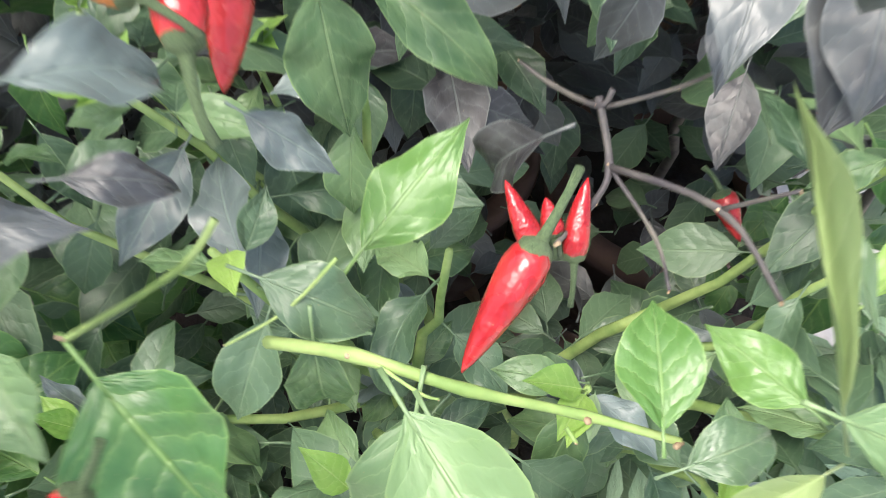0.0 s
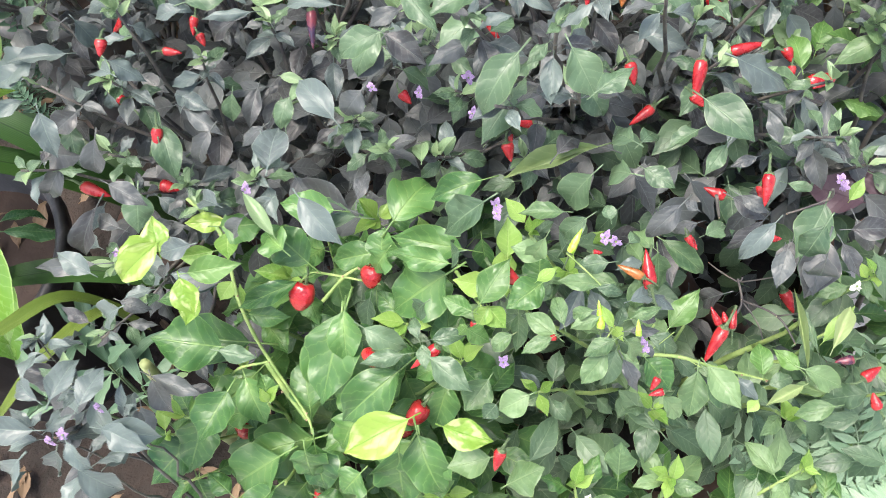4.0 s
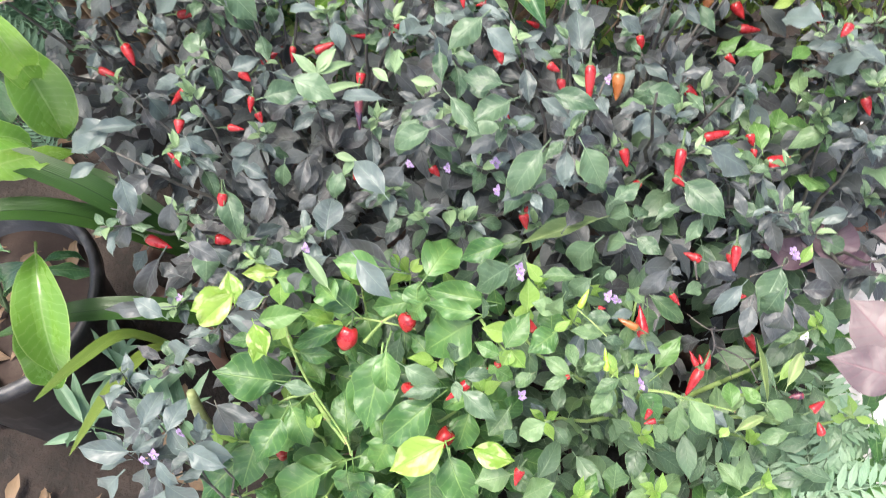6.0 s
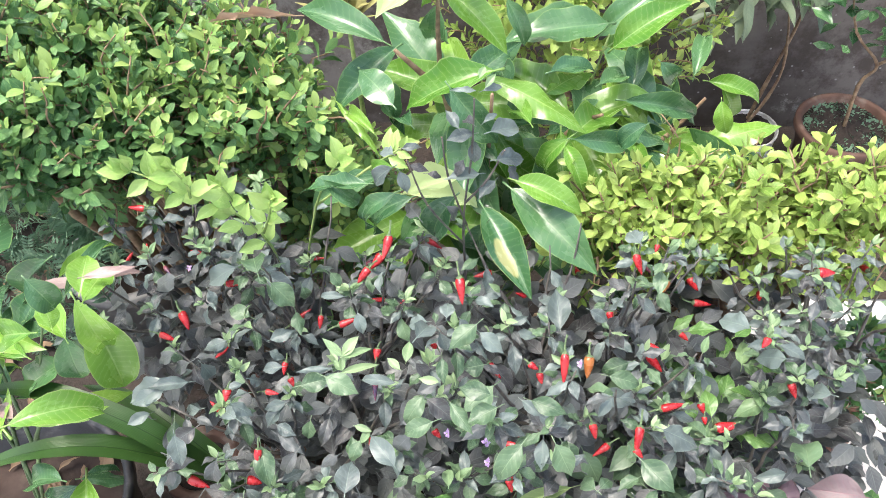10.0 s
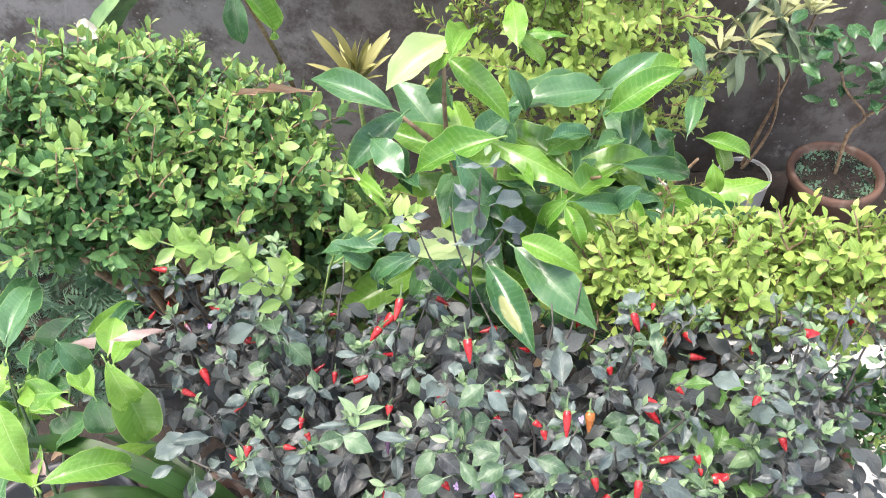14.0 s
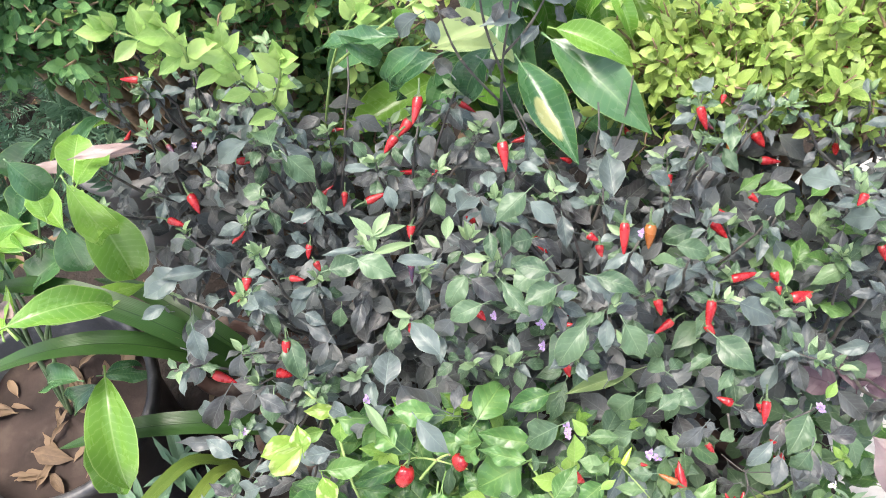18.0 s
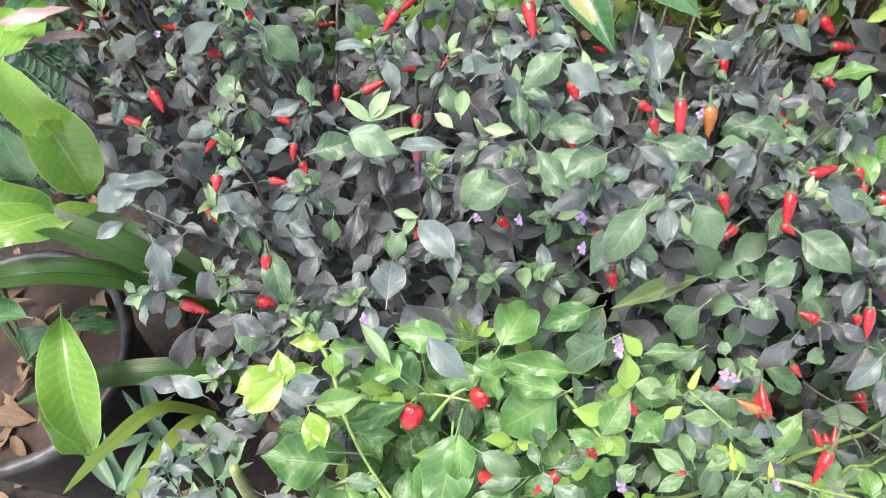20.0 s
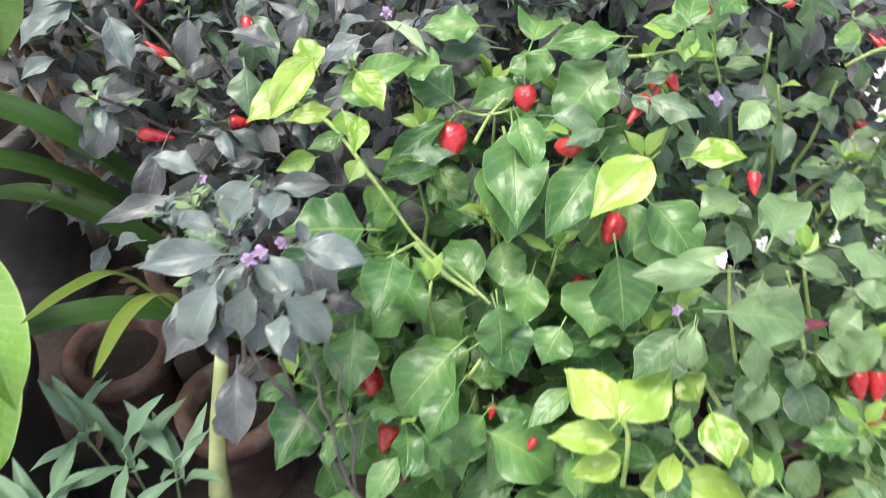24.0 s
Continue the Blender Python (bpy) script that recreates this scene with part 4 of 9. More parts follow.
hero(green_b, NARROWS, (0.004, 0.049, 0.814), (-0.002, 0.017, 0.784), (-0.00, -0.17, 0.98), 1.12)
hero(green_b, NARROWS, (-0.019, 0.062, 0.810), (-0.018, 0.045, 0.778), (0.03, -0.20, 0.98), 1.12)
hero(green_b, YOUNGGREEN, (0.046, 0.033, 0.815), (0.047, 0.063, 0.813), (-0.07, -0.21, 0.98), 1.12)
hero(green_b, DARKGREENS, (0.046, 0.031, 0.807), (0.072, 0.040, 0.813), (-0.13, -0.21, 0.97), 1.11)
hero(green_b, NARROWS, (0.063, 0.038, 0.835), (0.094, 0.029, 0.820), (-0.13, -0.19, 0.97), 1.12)
hero(green_b, YOUNGGREEN, (0.076, 0.040, 0.813), (0.059, 0.060, 0.806), (-0.10, -0.21, 0.97), 1.12)
hero(green_b, CREAMGREEN, (0.077, 0.034, 0.816), (0.070, 0.095, 0.833), (-0.16, -0.28, 0.95), 0.26)
hero(green_b, DARKGREENS, (0.087, 0.046, 0.816), (0.075, 0.090, 0.827), (-0.17, -0.28, 0.94), 0.24)
hero(green_b, CREAMGREEN, (0.090, 0.049, 0.826), (0.110, 0.086, 0.821), (-0.16, -0.24, 0.96), 0.8)
hero(green_b, DARKGREENS, (-0.057, 0.094, 0.880), (-0.086, 0.095, 0.869), (0.13, -0.31, 0.94), 1.12)
hero(green_b, NARROWS, (-0.064, 0.082, 0.867), (-0.098, 0.082, 0.874), (0.20, -0.35, 0.92), 0.85)
hero(green_b, GREENS, (-0.102, 0.096, 0.853), (-0.134, 0.070, 0.853), (0.26, -0.32, 0.91), 1.06)
hero(green_b, DARKPALES, (-0.033, 0.091, 0.836), (-0.013, 0.083, 0.825), (0.03, -0.27, 0.96), 1.12)
hero(dark_e, DARKS, (0.035, 0.107, 0.807), (0.013, 0.111, 0.776), (-0.03, -0.27, 0.96), 1.12)
hero(dark_e, DARKS, (0.066, 0.125, 0.856), (0.056, 0.093, 0.842), (-0.13, -0.37, 0.92), 1.08)
hero(dark_e, DARKS, (0.015, 0.156, 0.829), (-0.014, 0.147, 0.824), (0.00, -0.42, 0.91), 1.00)
hero(dark_e, DARKGREENS, (0.009, 0.141, 0.829), (0.031, 0.156, 0.819), (-0.03, -0.34, 0.94), 1.12)
hero(green_b, DARKGREENS, (-0.052, 0.109, 0.873), (-0.037, 0.127, 0.866), (0.07, -0.35, 0.94), 1.12)
hero(green_b, NARROWS, (-0.104, 0.099, 0.915), (-0.119, 0.089, 0.884), (0.21, -0.32, 0.92), 1.12)
hero(green_b, CREAMGREEN, (0.077, 0.033, 0.814), (0.048, 0.018, 0.807), (-0.13, -0.19, 0.97), 0.80)
hero(green_b, NARROWS, (-0.073, 0.046, 0.908), (-0.093, 0.045, 0.898), (0.18, -0.26, 0.95), 1.12)
hero(green_b, NARROWS, (-0.069, 0.045, 0.902), (-0.091, 0.037, 0.897), (0.18, -0.24, 0.95), 1.12)
hero(green_b, DARKGREENS, (-0.069, 0.145, 0.861), (-0.100, 0.133, 0.838), (0.13, -0.34, 0.93), 1.12)
hero(green_b, NARROWS, (0.102, 0.021, 0.804), (0.069, 0.015, 0.797), (-0.17, -0.17, 0.97), 1.01)
hero(green_b, NARROWS, (-0.028, 0.022, 0.821), (-0.011, 0.012, 0.796), (0.03, -0.16, 0.99), 1.12)
hero(green_b, NARROWS, (-0.022, 0.125, 0.834), (-0.038, 0.148, 0.823), (0.04, -0.33, 0.94), 1.17)
hero(green_a, GREENS, (-0.267, 0.124, 0.773), (-0.291, 0.036, 0.729), (-0.03, -0.44, 0.90), 0.84)
hero(green_a, GREENS, (-0.269, 0.111, 0.784), (-0.268, 0.059, 0.758), (-0.05, -0.46, 0.89), 0.87)
hero(green_a, GREENS, (-0.380, 0.093, 0.703), (-0.460, 0.098, 0.716), (0.12, -0.42, 0.90), 1.10)
hero(green_a, LIMES, (-0.198, 0.010, 0.796), (-0.257, -0.017, 0.777), (-0.11, -0.39, 0.91), 0.90)
hero(green_a, LIMES, (-0.187, 0.003, 0.792), (-0.144, -0.011, 0.796), (-0.20, -0.39, 0.90), 0.90)
hero(green_a, LIMES, (-0.403, 0.134, 0.845), (-0.449, 0.095, 0.829), (0.15, -0.52, 0.84), 0.84)
hero(green_a, LIMES, (-0.408, 0.117, 0.836), (-0.416, 0.147, 0.851), (0.10, -0.44, 0.89), 1.12)
hero(green_a, LIMES, (-0.386, 0.100, 0.849), (-0.373, 0.071, 0.830), (0.09, -0.51, 0.86), 1.07)
hero(green_a, LIMES, (-0.385, 0.107, 0.808), (-0.396, 0.078, 0.794), (0.10, -0.48, 0.87), 0.87)
hero(green_a, YOUNGGREEN, (-0.394, 0.106, 0.792), (-0.426, 0.102, 0.787), (0.09, -0.39, 0.91), 1.12)
hero(green_a, YOUNGGREEN, (-0.392, 0.105, 0.833), (-0.342, 0.114, 0.835), (0.07, -0.53, 0.85), 0.96)
hero(green_a, GREENS, (-0.310, 0.130, 0.816), (-0.340, 0.162, 0.799), (0.02, -0.43, 0.90), 1.12)
hero(green_a, GREENS, (-0.265, 0.170, 0.819), (-0.323, 0.177, 0.822), (-0.01, -0.56, 0.83), 0.87)
hero(green_a, GREENS, (-0.242, 0.160, 0.793), (-0.201, 0.224, 0.798), (-0.08, -0.44, 0.89), 1.12)
hero(green_a, GREENS, (-0.166, 0.122, 0.816), (-0.230, 0.136, 0.814), (-0.13, -0.52, 0.85), 0.67)
hero(green_a, GREENS, (-0.228, 0.140, 0.818), (-0.246, 0.135, 0.784), (-0.06, -0.42, 0.91), 1.12)
hero(green_a, GREENS, (-0.238, 0.163, 0.768), (-0.293, 0.154, 0.761), (-0.05, -0.50, 0.86), 0.87)
hero(green_a, GREENS, (-0.169, 0.132, 0.804), (-0.232, 0.114, 0.750), (-0.09, -0.39, 0.91), 1.12)
hero(green_a, DARKGREENS, (-0.258, 0.085, 0.790), (-0.212, 0.062, 0.783), (-0.10, -0.46, 0.88), 1.06)
hero(green_a, GREENS, (-0.209, 0.068, 0.761), (-0.275, 0.018, 0.733), (-0.08, -0.40, 0.91), 0.80)
hero(green_a, DARKGREENS, (-0.199, 0.054, 0.813), (-0.160, 0.024, 0.806), (-0.18, -0.44, 0.88), 1.09)
hero(green_a, YOUNGGREEN, (-0.157, 0.073, 0.840), (-0.132, 0.108, 0.854), (-0.17, -0.41, 0.90), 1.12)
hero(green_a, YOUNGGREEN, (-0.154, 0.067, 0.849), (-0.180, 0.080, 0.851), (-0.19, -0.50, 0.84), 1.07)
hero(green_a, YOUNGGREEN, (-0.164, 0.053, 0.862), (-0.147, 0.052, 0.837), (-0.16, -0.39, 0.91), 1.19)
hero(green_a, YOUNGGREEN, (-0.159, 0.055, 0.859), (-0.167, 0.055, 0.841), (-0.16, -0.39, 0.91), 1.12)
hero(green_a, DARKGREENS, (-0.191, 0.082, 0.841), (-0.205, 0.085, 0.809), (-0.11, -0.40, 0.91), 1.12)
hero(green_a, DARKGREENS, (-0.161, 0.103, 0.879), (-0.183, 0.118, 0.841), (-0.14, -0.43, 0.89), 1.12)
hero(green_a, GREENS, (-0.319, 0.041, 0.655), (-0.328, 0.097, 0.679), (0.01, -0.39, 0.92), 1.04)
hero(green_a, GREENS, (-0.376, 0.062, 0.716), (-0.405, 0.008, 0.698), (0.09, -0.37, 0.92), 1.04)
hero(green_a, GREENS, (-0.390, 0.089, 0.675), (-0.364, 0.037, 0.652), (0.07, -0.37, 0.93), 0.94)
hero(green_a, GREENS, (-0.310, 0.075, 0.620), (-0.367, 0.068, 0.589), (0.02, -0.29, 0.96), 1.12)
hero(green_a, GREENS, (-0.268, 0.054, 0.676), (-0.293, 0.024, 0.633), (-0.02, -0.29, 0.96), 1.12)
hero(green_a, GREENS, (-0.209, 0.018, 0.759), (-0.185, -0.045, 0.740), (-0.15, -0.35, 0.93), 1.11)
hero(green_a, GREENS, (-0.225, 0.011, 0.728), (-0.226, -0.020, 0.660), (-0.07, -0.28, 0.96), 1.12)
hero(green_a, GREENS, (-0.314, 0.014, 0.694), (-0.316, -0.003, 0.634), (0.00, -0.27, 0.96), 1.13)
hero(green_a, GREENS, (-0.326, 0.036, 0.622), (-0.397, 0.013, 0.619), (0.06, -0.32, 0.94), 0.89)
hero(dark_a, DARKPALES, (-0.412, 0.157, 0.697), (-0.461, 0.166, 0.709), (0.13, -0.46, 0.88), 1.09)
hero(dark_a, DARKPALES, (-0.292, 0.149, 0.888), (-0.256, 0.114, 0.865), (-0.05, -0.57, 0.82), 1.00)
hero(dark_a, DARKPALES, (-0.326, 0.180, 0.858), (-0.324, 0.229, 0.858), (0.01, -0.49, 0.87), 1.49)
hero(dark_a, DARKPALES, (-0.369, 0.118, 0.861), (-0.405, 0.116, 0.846), (0.08, -0.44, 0.89), 1.12)
hero(dark_f, DARKPALES, (-0.452, -0.009, 0.800), (-0.406, -0.008, 0.772), (0.12, -0.32, 0.94), 1.12)
hero(dark_f, DARKPALES, (-0.465, 0.105, 0.772), (-0.502, 0.107, 0.735), (0.15, -0.37, 0.92), 1.27)
hero(dark_f, DARKPALES, (-0.506, 0.139, 0.757), (-0.543, 0.157, 0.770), (0.17, -0.39, 0.90), 1.12)
hero(dark_a, DARKGREENS, (-0.448, 0.248, 0.819), (-0.457, 0.253, 0.771), (0.11, -0.46, 0.88), 1.21)
hero(green_a, DARKGREENS, (-0.368, 0.055, 0.802), (-0.330, 0.050, 0.798), (0.05, -0.46, 0.89), 0.95)
hero(green_c, LIMES, (-0.272, -0.126, 0.696), (-0.291, -0.076, 0.701), (-0.12, -0.30, 0.95), 1.12)
hero(green_c, LIMES, (-0.282, -0.124, 0.694), (-0.229, -0.097, 0.703), (-0.14, -0.29, 0.95), 1.12)
hero(green_c, LIMES, (-0.261, -0.115, 0.661), (-0.312, -0.097, 0.660), (-0.14, -0.34, 0.93), 0.77)
hero(green_c, LIMES, (-0.258, -0.115, 0.632), (-0.298, -0.108, 0.628), (-0.14, -0.32, 0.94), 0.96)
hero(green_c, LIMES, (-0.201, -0.107, 0.668), (-0.205, -0.148, 0.654), (-0.22, -0.31, 0.93), 1.10)
hero(green_c, LIMES, (-0.226, -0.116, 0.599), (-0.178, -0.148, 0.600), (-0.21, -0.28, 0.94), 0.91)
hero(green_c, LIMES, (-0.240, -0.138, 0.613), (-0.222, -0.112, 0.625), (-0.19, -0.30, 0.94), 0.87)
hero(green_c, NARROWS, (-0.189, -0.089, 0.774), (-0.249, -0.068, 0.768), (-0.23, -0.41, 0.88), 0.78)
hero(green_c, NARROWS, (-0.220, -0.093, 0.740), (-0.257, -0.102, 0.710), (-0.15, -0.30, 0.94), 1.12)
hero(green_c, NARROWS, (-0.223, -0.102, 0.761), (-0.237, -0.124, 0.735), (-0.17, -0.30, 0.94), 1.12)
hero(green_c, NARROWS, (-0.221, -0.105, 0.766), (-0.155, -0.117, 0.742), (-0.20, -0.30, 0.93), 1.12)
hero(green_c, NARROWS, (-0.185, -0.100, 0.799), (-0.141, -0.056, 0.797), (-0.23, -0.34, 0.91), 1.12)
hero(green_c, NARROWS, (-0.128, -0.086, 0.784), (-0.091, -0.048, 0.791), (-0.26, -0.33, 0.91), 1.12)
hero(green_c, NARROWS, (-0.141, -0.097, 0.790), (-0.100, -0.111, 0.768), (-0.25, -0.30, 0.92), 1.12)
hero(green_c, NARROWS, (-0.112, -0.136, 0.753), (-0.120, -0.128, 0.705), (-0.24, -0.27, 0.93), 1.26)
hero(green_c, NARROWS, (-0.162, -0.084, 0.711), (-0.159, -0.099, 0.663), (-0.19, -0.29, 0.94), 1.12)
hero(green_c, NARROWS, (-0.171, -0.058, 0.766), (-0.227, -0.067, 0.747), (-0.24, -0.40, 0.88), 0.92)
hero(green_a, GREENS, (-0.447, 0.054, 0.590), (-0.501, -0.000, 0.563), (0.03, -0.32, 0.95), 1.12)
hero(green_a, GREENS, (-0.335, 0.022, 0.639), (-0.405, -0.009, 0.602), (-0.04, -0.33, 0.94), 1.12)
hero(green_a, GREENS, (-0.313, 0.030, 0.673), (-0.307, -0.011, 0.619), (-0.08, -0.34, 0.94), 1.12)
hero(green_a, GREENS, (-0.349, -0.017, 0.582), (-0.284, -0.058, 0.537), (-0.07, -0.29, 0.96), 1.12)
hero(green_a, GREENS, (-0.329, -0.017, 0.595), (-0.357, -0.027, 0.564), (-0.05, -0.30, 0.95), 1.12)
hero(green_a, GREENS, (-0.334, -0.009, 0.585), (-0.291, -0.022, 0.574), (-0.08, -0.30, 0.95), 1.12)
hero(green_a, GREENS, (-0.417, 0.056, 0.660), (-0.436, -0.003, 0.632), (-0.00, -0.42, 0.91), 1.10)
hero(dark_f, DARKPALES, (-0.481, -0.015, 0.808), (-0.537, -0.015, 0.814), (0.10, -0.50, 0.86), 0.97)
hero(dark_f, DARKPALES, (-0.488, -0.033, 0.814), (-0.529, -0.052, 0.769), (0.07, -0.38, 0.92), 1.12)
hero(dark_f, DARKPALES, (-0.465, -0.035, 0.793), (-0.439, -0.046, 0.746), (0.02, -0.37, 0.93), 1.12)
hero(dark_f, DARKPALES, (-0.450, -0.004, 0.795), (-0.407, -0.021, 0.785), (-0.01, -0.49, 0.87), 1.11)
hero(dark_f, DARKS, (-0.505, 0.006, 0.696), (-0.517, -0.049, 0.668), (0.06, -0.34, 0.94), 1.12)
hero(dark_a, DARKS, (-0.401, 0.160, 0.702), (-0.464, 0.168, 0.708), (0.00, -0.53, 0.85), 0.94)
hero(dark_f, DARKPALES, (-0.484, 0.000, 0.811), (-0.475, 0.048, 0.805), (0.04, -0.43, 0.90), 1.12)
hero(dark_f, DARKPALES, (-0.488, 0.004, 0.810), (-0.518, 0.024, 0.818), (0.06, -0.42, 0.90), 1.12)
hero(dark_f, DARKPALES, (-0.477, -0.022, 0.795), (-0.491, -0.033, 0.755), (0.05, -0.38, 0.92), 1.12)
hero(dark_f, DARKPALES, (-0.466, -0.018, 0.809), (-0.445, -0.046, 0.793), (0.03, -0.48, 0.88), 0.94)
hero(dark_f, DARKPALES, (-0.460, -0.003, 0.812), (-0.450, 0.037, 0.805), (0.02, -0.42, 0.91), 1.15)
hero(dark_d, DARKPALES, (-0.583, 0.355, 0.820), (-0.652, 0.333, 0.788), (0.19, -0.30, 0.94), 1.12)
hero(dark_e, DARKPALES, (0.032, 0.277, 0.879), (0.089, 0.272, 0.839), (-0.11, -0.30, 0.95), 1.12)
hero(dark_b, DARKGREENS, (-0.064, 0.179, 0.872), (-0.093, 0.169, 0.825), (-0.04, -0.26, 0.97), 1.12)
hero(dark_b, DARKPALES, (-0.261, 0.202, 0.890), (-0.298, 0.240, 0.908), (0.08, -0.35, 0.93), 1.05)
hero(dark_b, DARKGREENS, (-0.212, 0.233, 0.963), (-0.257, 0.214, 0.958), (0.06, -0.37, 0.93), 1.09)
hero(dark_d, DARKPALES, (-0.559, 0.271, 0.840), (-0.551, 0.240, 0.800), (0.17, -0.27, 0.95), 1.12)
hero(dark_a, DARKPALES, (-0.459, 0.261, 0.885), (-0.498, 0.288, 0.870), (0.15, -0.30, 0.94), 1.12)
hero(dark_a, DARKGREENS, (-0.450, 0.429, 0.952), (-0.418, 0.416, 0.908), (0.13, -0.36, 0.92), 1.12)
hero(dark_a, DARKGREENS, (-0.449, 0.412, 0.962), (-0.479, 0.478, 0.951), (0.14, -0.38, 0.92), 1.12)
hero(dark_b, DARKPALES, (-0.250, 0.320, 0.977), (-0.231, 0.363, 0.958), (0.04, -0.36, 0.93), 1.26)
hero(dark_b, DARKGREENS, (-0.170, 0.355, 0.979), (-0.209, 0.321, 0.963), (0.02, -0.43, 0.90), 1.08)
hero(dark_c, DARKPALES, (0.022, 0.471, 0.975), (0.009, 0.505, 0.962), (-0.08, -0.40, 0.91), 1.50)
hero(dark_c, DARKPALES, (0.149, 0.370, 0.945), (0.118, 0.409, 0.911), (-0.14, -0.35, 0.93), 1.12)
hero(dark_c, DARKPALES, (0.192, 0.347, 0.922), (0.164, 0.376, 0.875), (-0.15, -0.33, 0.93), 1.12)
hero(dark_c, DARKPALES, (0.241, 0.311, 0.902), (0.219, 0.345, 0.855), (-0.17, -0.31, 0.93), 1.12)
hero(dark_c, DARKGREENS, (0.208, 0.234, 0.850), (0.219, 0.298, 0.824), (-0.17, -0.28, 0.94), 1.12)
hero(dark_b, DARKGREENS, (-0.350, 0.270, 0.988), (-0.304, 0.254, 0.974), (0.12, -0.39, 0.91), 1.03)
hero(dark_a, DARKGREENS, (-0.385, 0.272, 0.951), (-0.342, 0.286, 0.950), (0.14, -0.39, 0.91), 1.10)
hero(dark_a, DARKPALES, (-0.514, 0.508, 0.876), (-0.570, 0.496, 0.843), (0.16, -0.37, 0.91), 1.12)
hero(dark_a, DARKPALES, (-0.494, 0.513, 0.881), (-0.495, 0.514, 0.838), (0.14, -0.38, 0.91), 1.12)
hero(dark_a, DARKPALES, (-0.486, 0.496, 0.877), (-0.436, 0.476, 0.857), (0.16, -0.46, 0.87), 1.05)
hero(dark_a, DARKGREENS, (-0.484, 0.482, 0.876), (-0.446, 0.472, 0.839), (0.12, -0.37, 0.92), 1.12)
hero(dark_a, DARKGREENS, (-0.423, 0.471, 0.886), (-0.413, 0.460, 0.852), (0.10, -0.37, 0.92), 1.12)
hero(dark_a, DARKPALES, (-0.349, 0.436, 0.903), (-0.393, 0.435, 0.908), (0.12, -0.46, 0.88), 0.72)
hero(dark_a, DARKGREENS, (-0.377, 0.461, 0.930), (-0.361, 0.450, 0.907), (0.09, -0.39, 0.92), 1.12)
hero(dark_a, DARKPALES, (-0.332, 0.403, 0.924), (-0.323, 0.377, 0.903), (0.07, -0.36, 0.93), 1.12)
hero(dark_b, DARKS, (-0.290, 0.388, 0.922), (-0.321, 0.407, 0.915), (0.06, -0.37, 0.93), 1.12)
hero(dark_a, DARKPALES, (-0.464, 0.399, 0.848), (-0.428, 0.417, 0.850), (0.16, -0.42, 0.89), 1.09)
hero(dark_a, DARKPALES, (-0.458, 0.379, 0.858), (-0.438, 0.383, 0.832), (0.12, -0.33, 0.93), 1.12)
hero(dark_a, DARKPALES, (-0.421, 0.347, 0.873), (-0.454, 0.344, 0.866), (0.12, -0.33, 0.94), 1.12)
hero(dark_a, DARKPALES, (-0.467, 0.323, 0.881), (-0.454, 0.333, 0.854), (0.14, -0.32, 0.94), 1.35)
hero(dark_a, DARKGREENS, (-0.492, 0.447, 0.829), (-0.534, 0.460, 0.837), (0.15, -0.35, 0.92), 1.12)
hero(dark_a, DARKS, (-0.370, 0.348, 0.861), (-0.414, 0.342, 0.840), (0.10, -0.32, 0.94), 1.12)
hero(dark_a, DARKPALES, (-0.359, 0.355, 0.859), (-0.411, 0.345, 0.862), (0.13, -0.40, 0.91), 0.54)
hero(dark_a, TIPS, (-0.341, 0.343, 0.902), (-0.370, 0.362, 0.915), (0.11, -0.42, 0.90), 0.85)
hero(dark_a, TIPS, (-0.344, 0.337, 0.912), (-0.325, 0.362, 0.922), (0.10, -0.43, 0.90), 1.11)
hero(dark_a, TIPS, (-0.346, 0.338, 0.911), (-0.308, 0.351, 0.913), (0.09, -0.42, 0.90), 0.64)
hero(dark_a, TIPS, (-0.346, 0.336, 0.882), (-0.359, 0.348, 0.889), (0.11, -0.41, 0.91), 1.08)
hero(dark_a, TIPS, (-0.349, 0.327, 0.893), (-0.300, 0.340, 0.894), (0.09, -0.41, 0.91), 0.51)
hero(dark_a, TIPS, (-0.345, 0.333, 0.886), (-0.348, 0.352, 0.895), (0.10, -0.41, 0.91), 0.94)
hero(dark_d, DARKS, (-0.577, 0.463, 0.909), (-0.629, 0.464, 0.869), (0.19, -0.36, 0.91), 1.12)
hero(dark_d, DARKS, (-0.561, 0.445, 0.868), (-0.602, 0.460, 0.854), (0.18, -0.35, 0.92), 1.12)
hero(dark_d, DARKPALES, (-0.561, 0.476, 0.863), (-0.550, 0.463, 0.838), (0.17, -0.36, 0.92), 1.12)
hero(dark_d, DARKS, (-0.573, 0.375, 0.860), (-0.609, 0.372, 0.828), (0.19, -0.32, 0.93), 1.15)
hero(dark_a, DARKPALES, (-0.545, 0.362, 0.856), (-0.538, 0.363, 0.811), (0.17, -0.32, 0.93), 1.15)
hero(dark_a, DARKPALES, (-0.520, 0.413, 0.830), (-0.560, 0.404, 0.814), (0.16, -0.33, 0.93), 1.12)
hero(dark_a, DARKPALES, (-0.562, 0.359, 0.807), (-0.621, 0.340, 0.816), (0.25, -0.36, 0.90), 0.73)
hero(dark_d, DARKS, (-0.556, 0.371, 0.843), (-0.593, 0.368, 0.811), (0.18, -0.32, 0.93), 1.12)
hero(dark_a, DARKPALES, (-0.597, 0.342, 0.807), (-0.644, 0.325, 0.799), (0.20, -0.29, 0.94), 1.12)
hero(dark_a, DARKPALES, (-0.621, 0.328, 0.775), (-0.654, 0.306, 0.777), (0.27, -0.33, 0.90), 1.01)
hero(dark_a, DARKPALES, (-0.549, 0.331, 0.784), (-0.592, 0.333, 0.756), (0.17, -0.29, 0.94), 1.12)
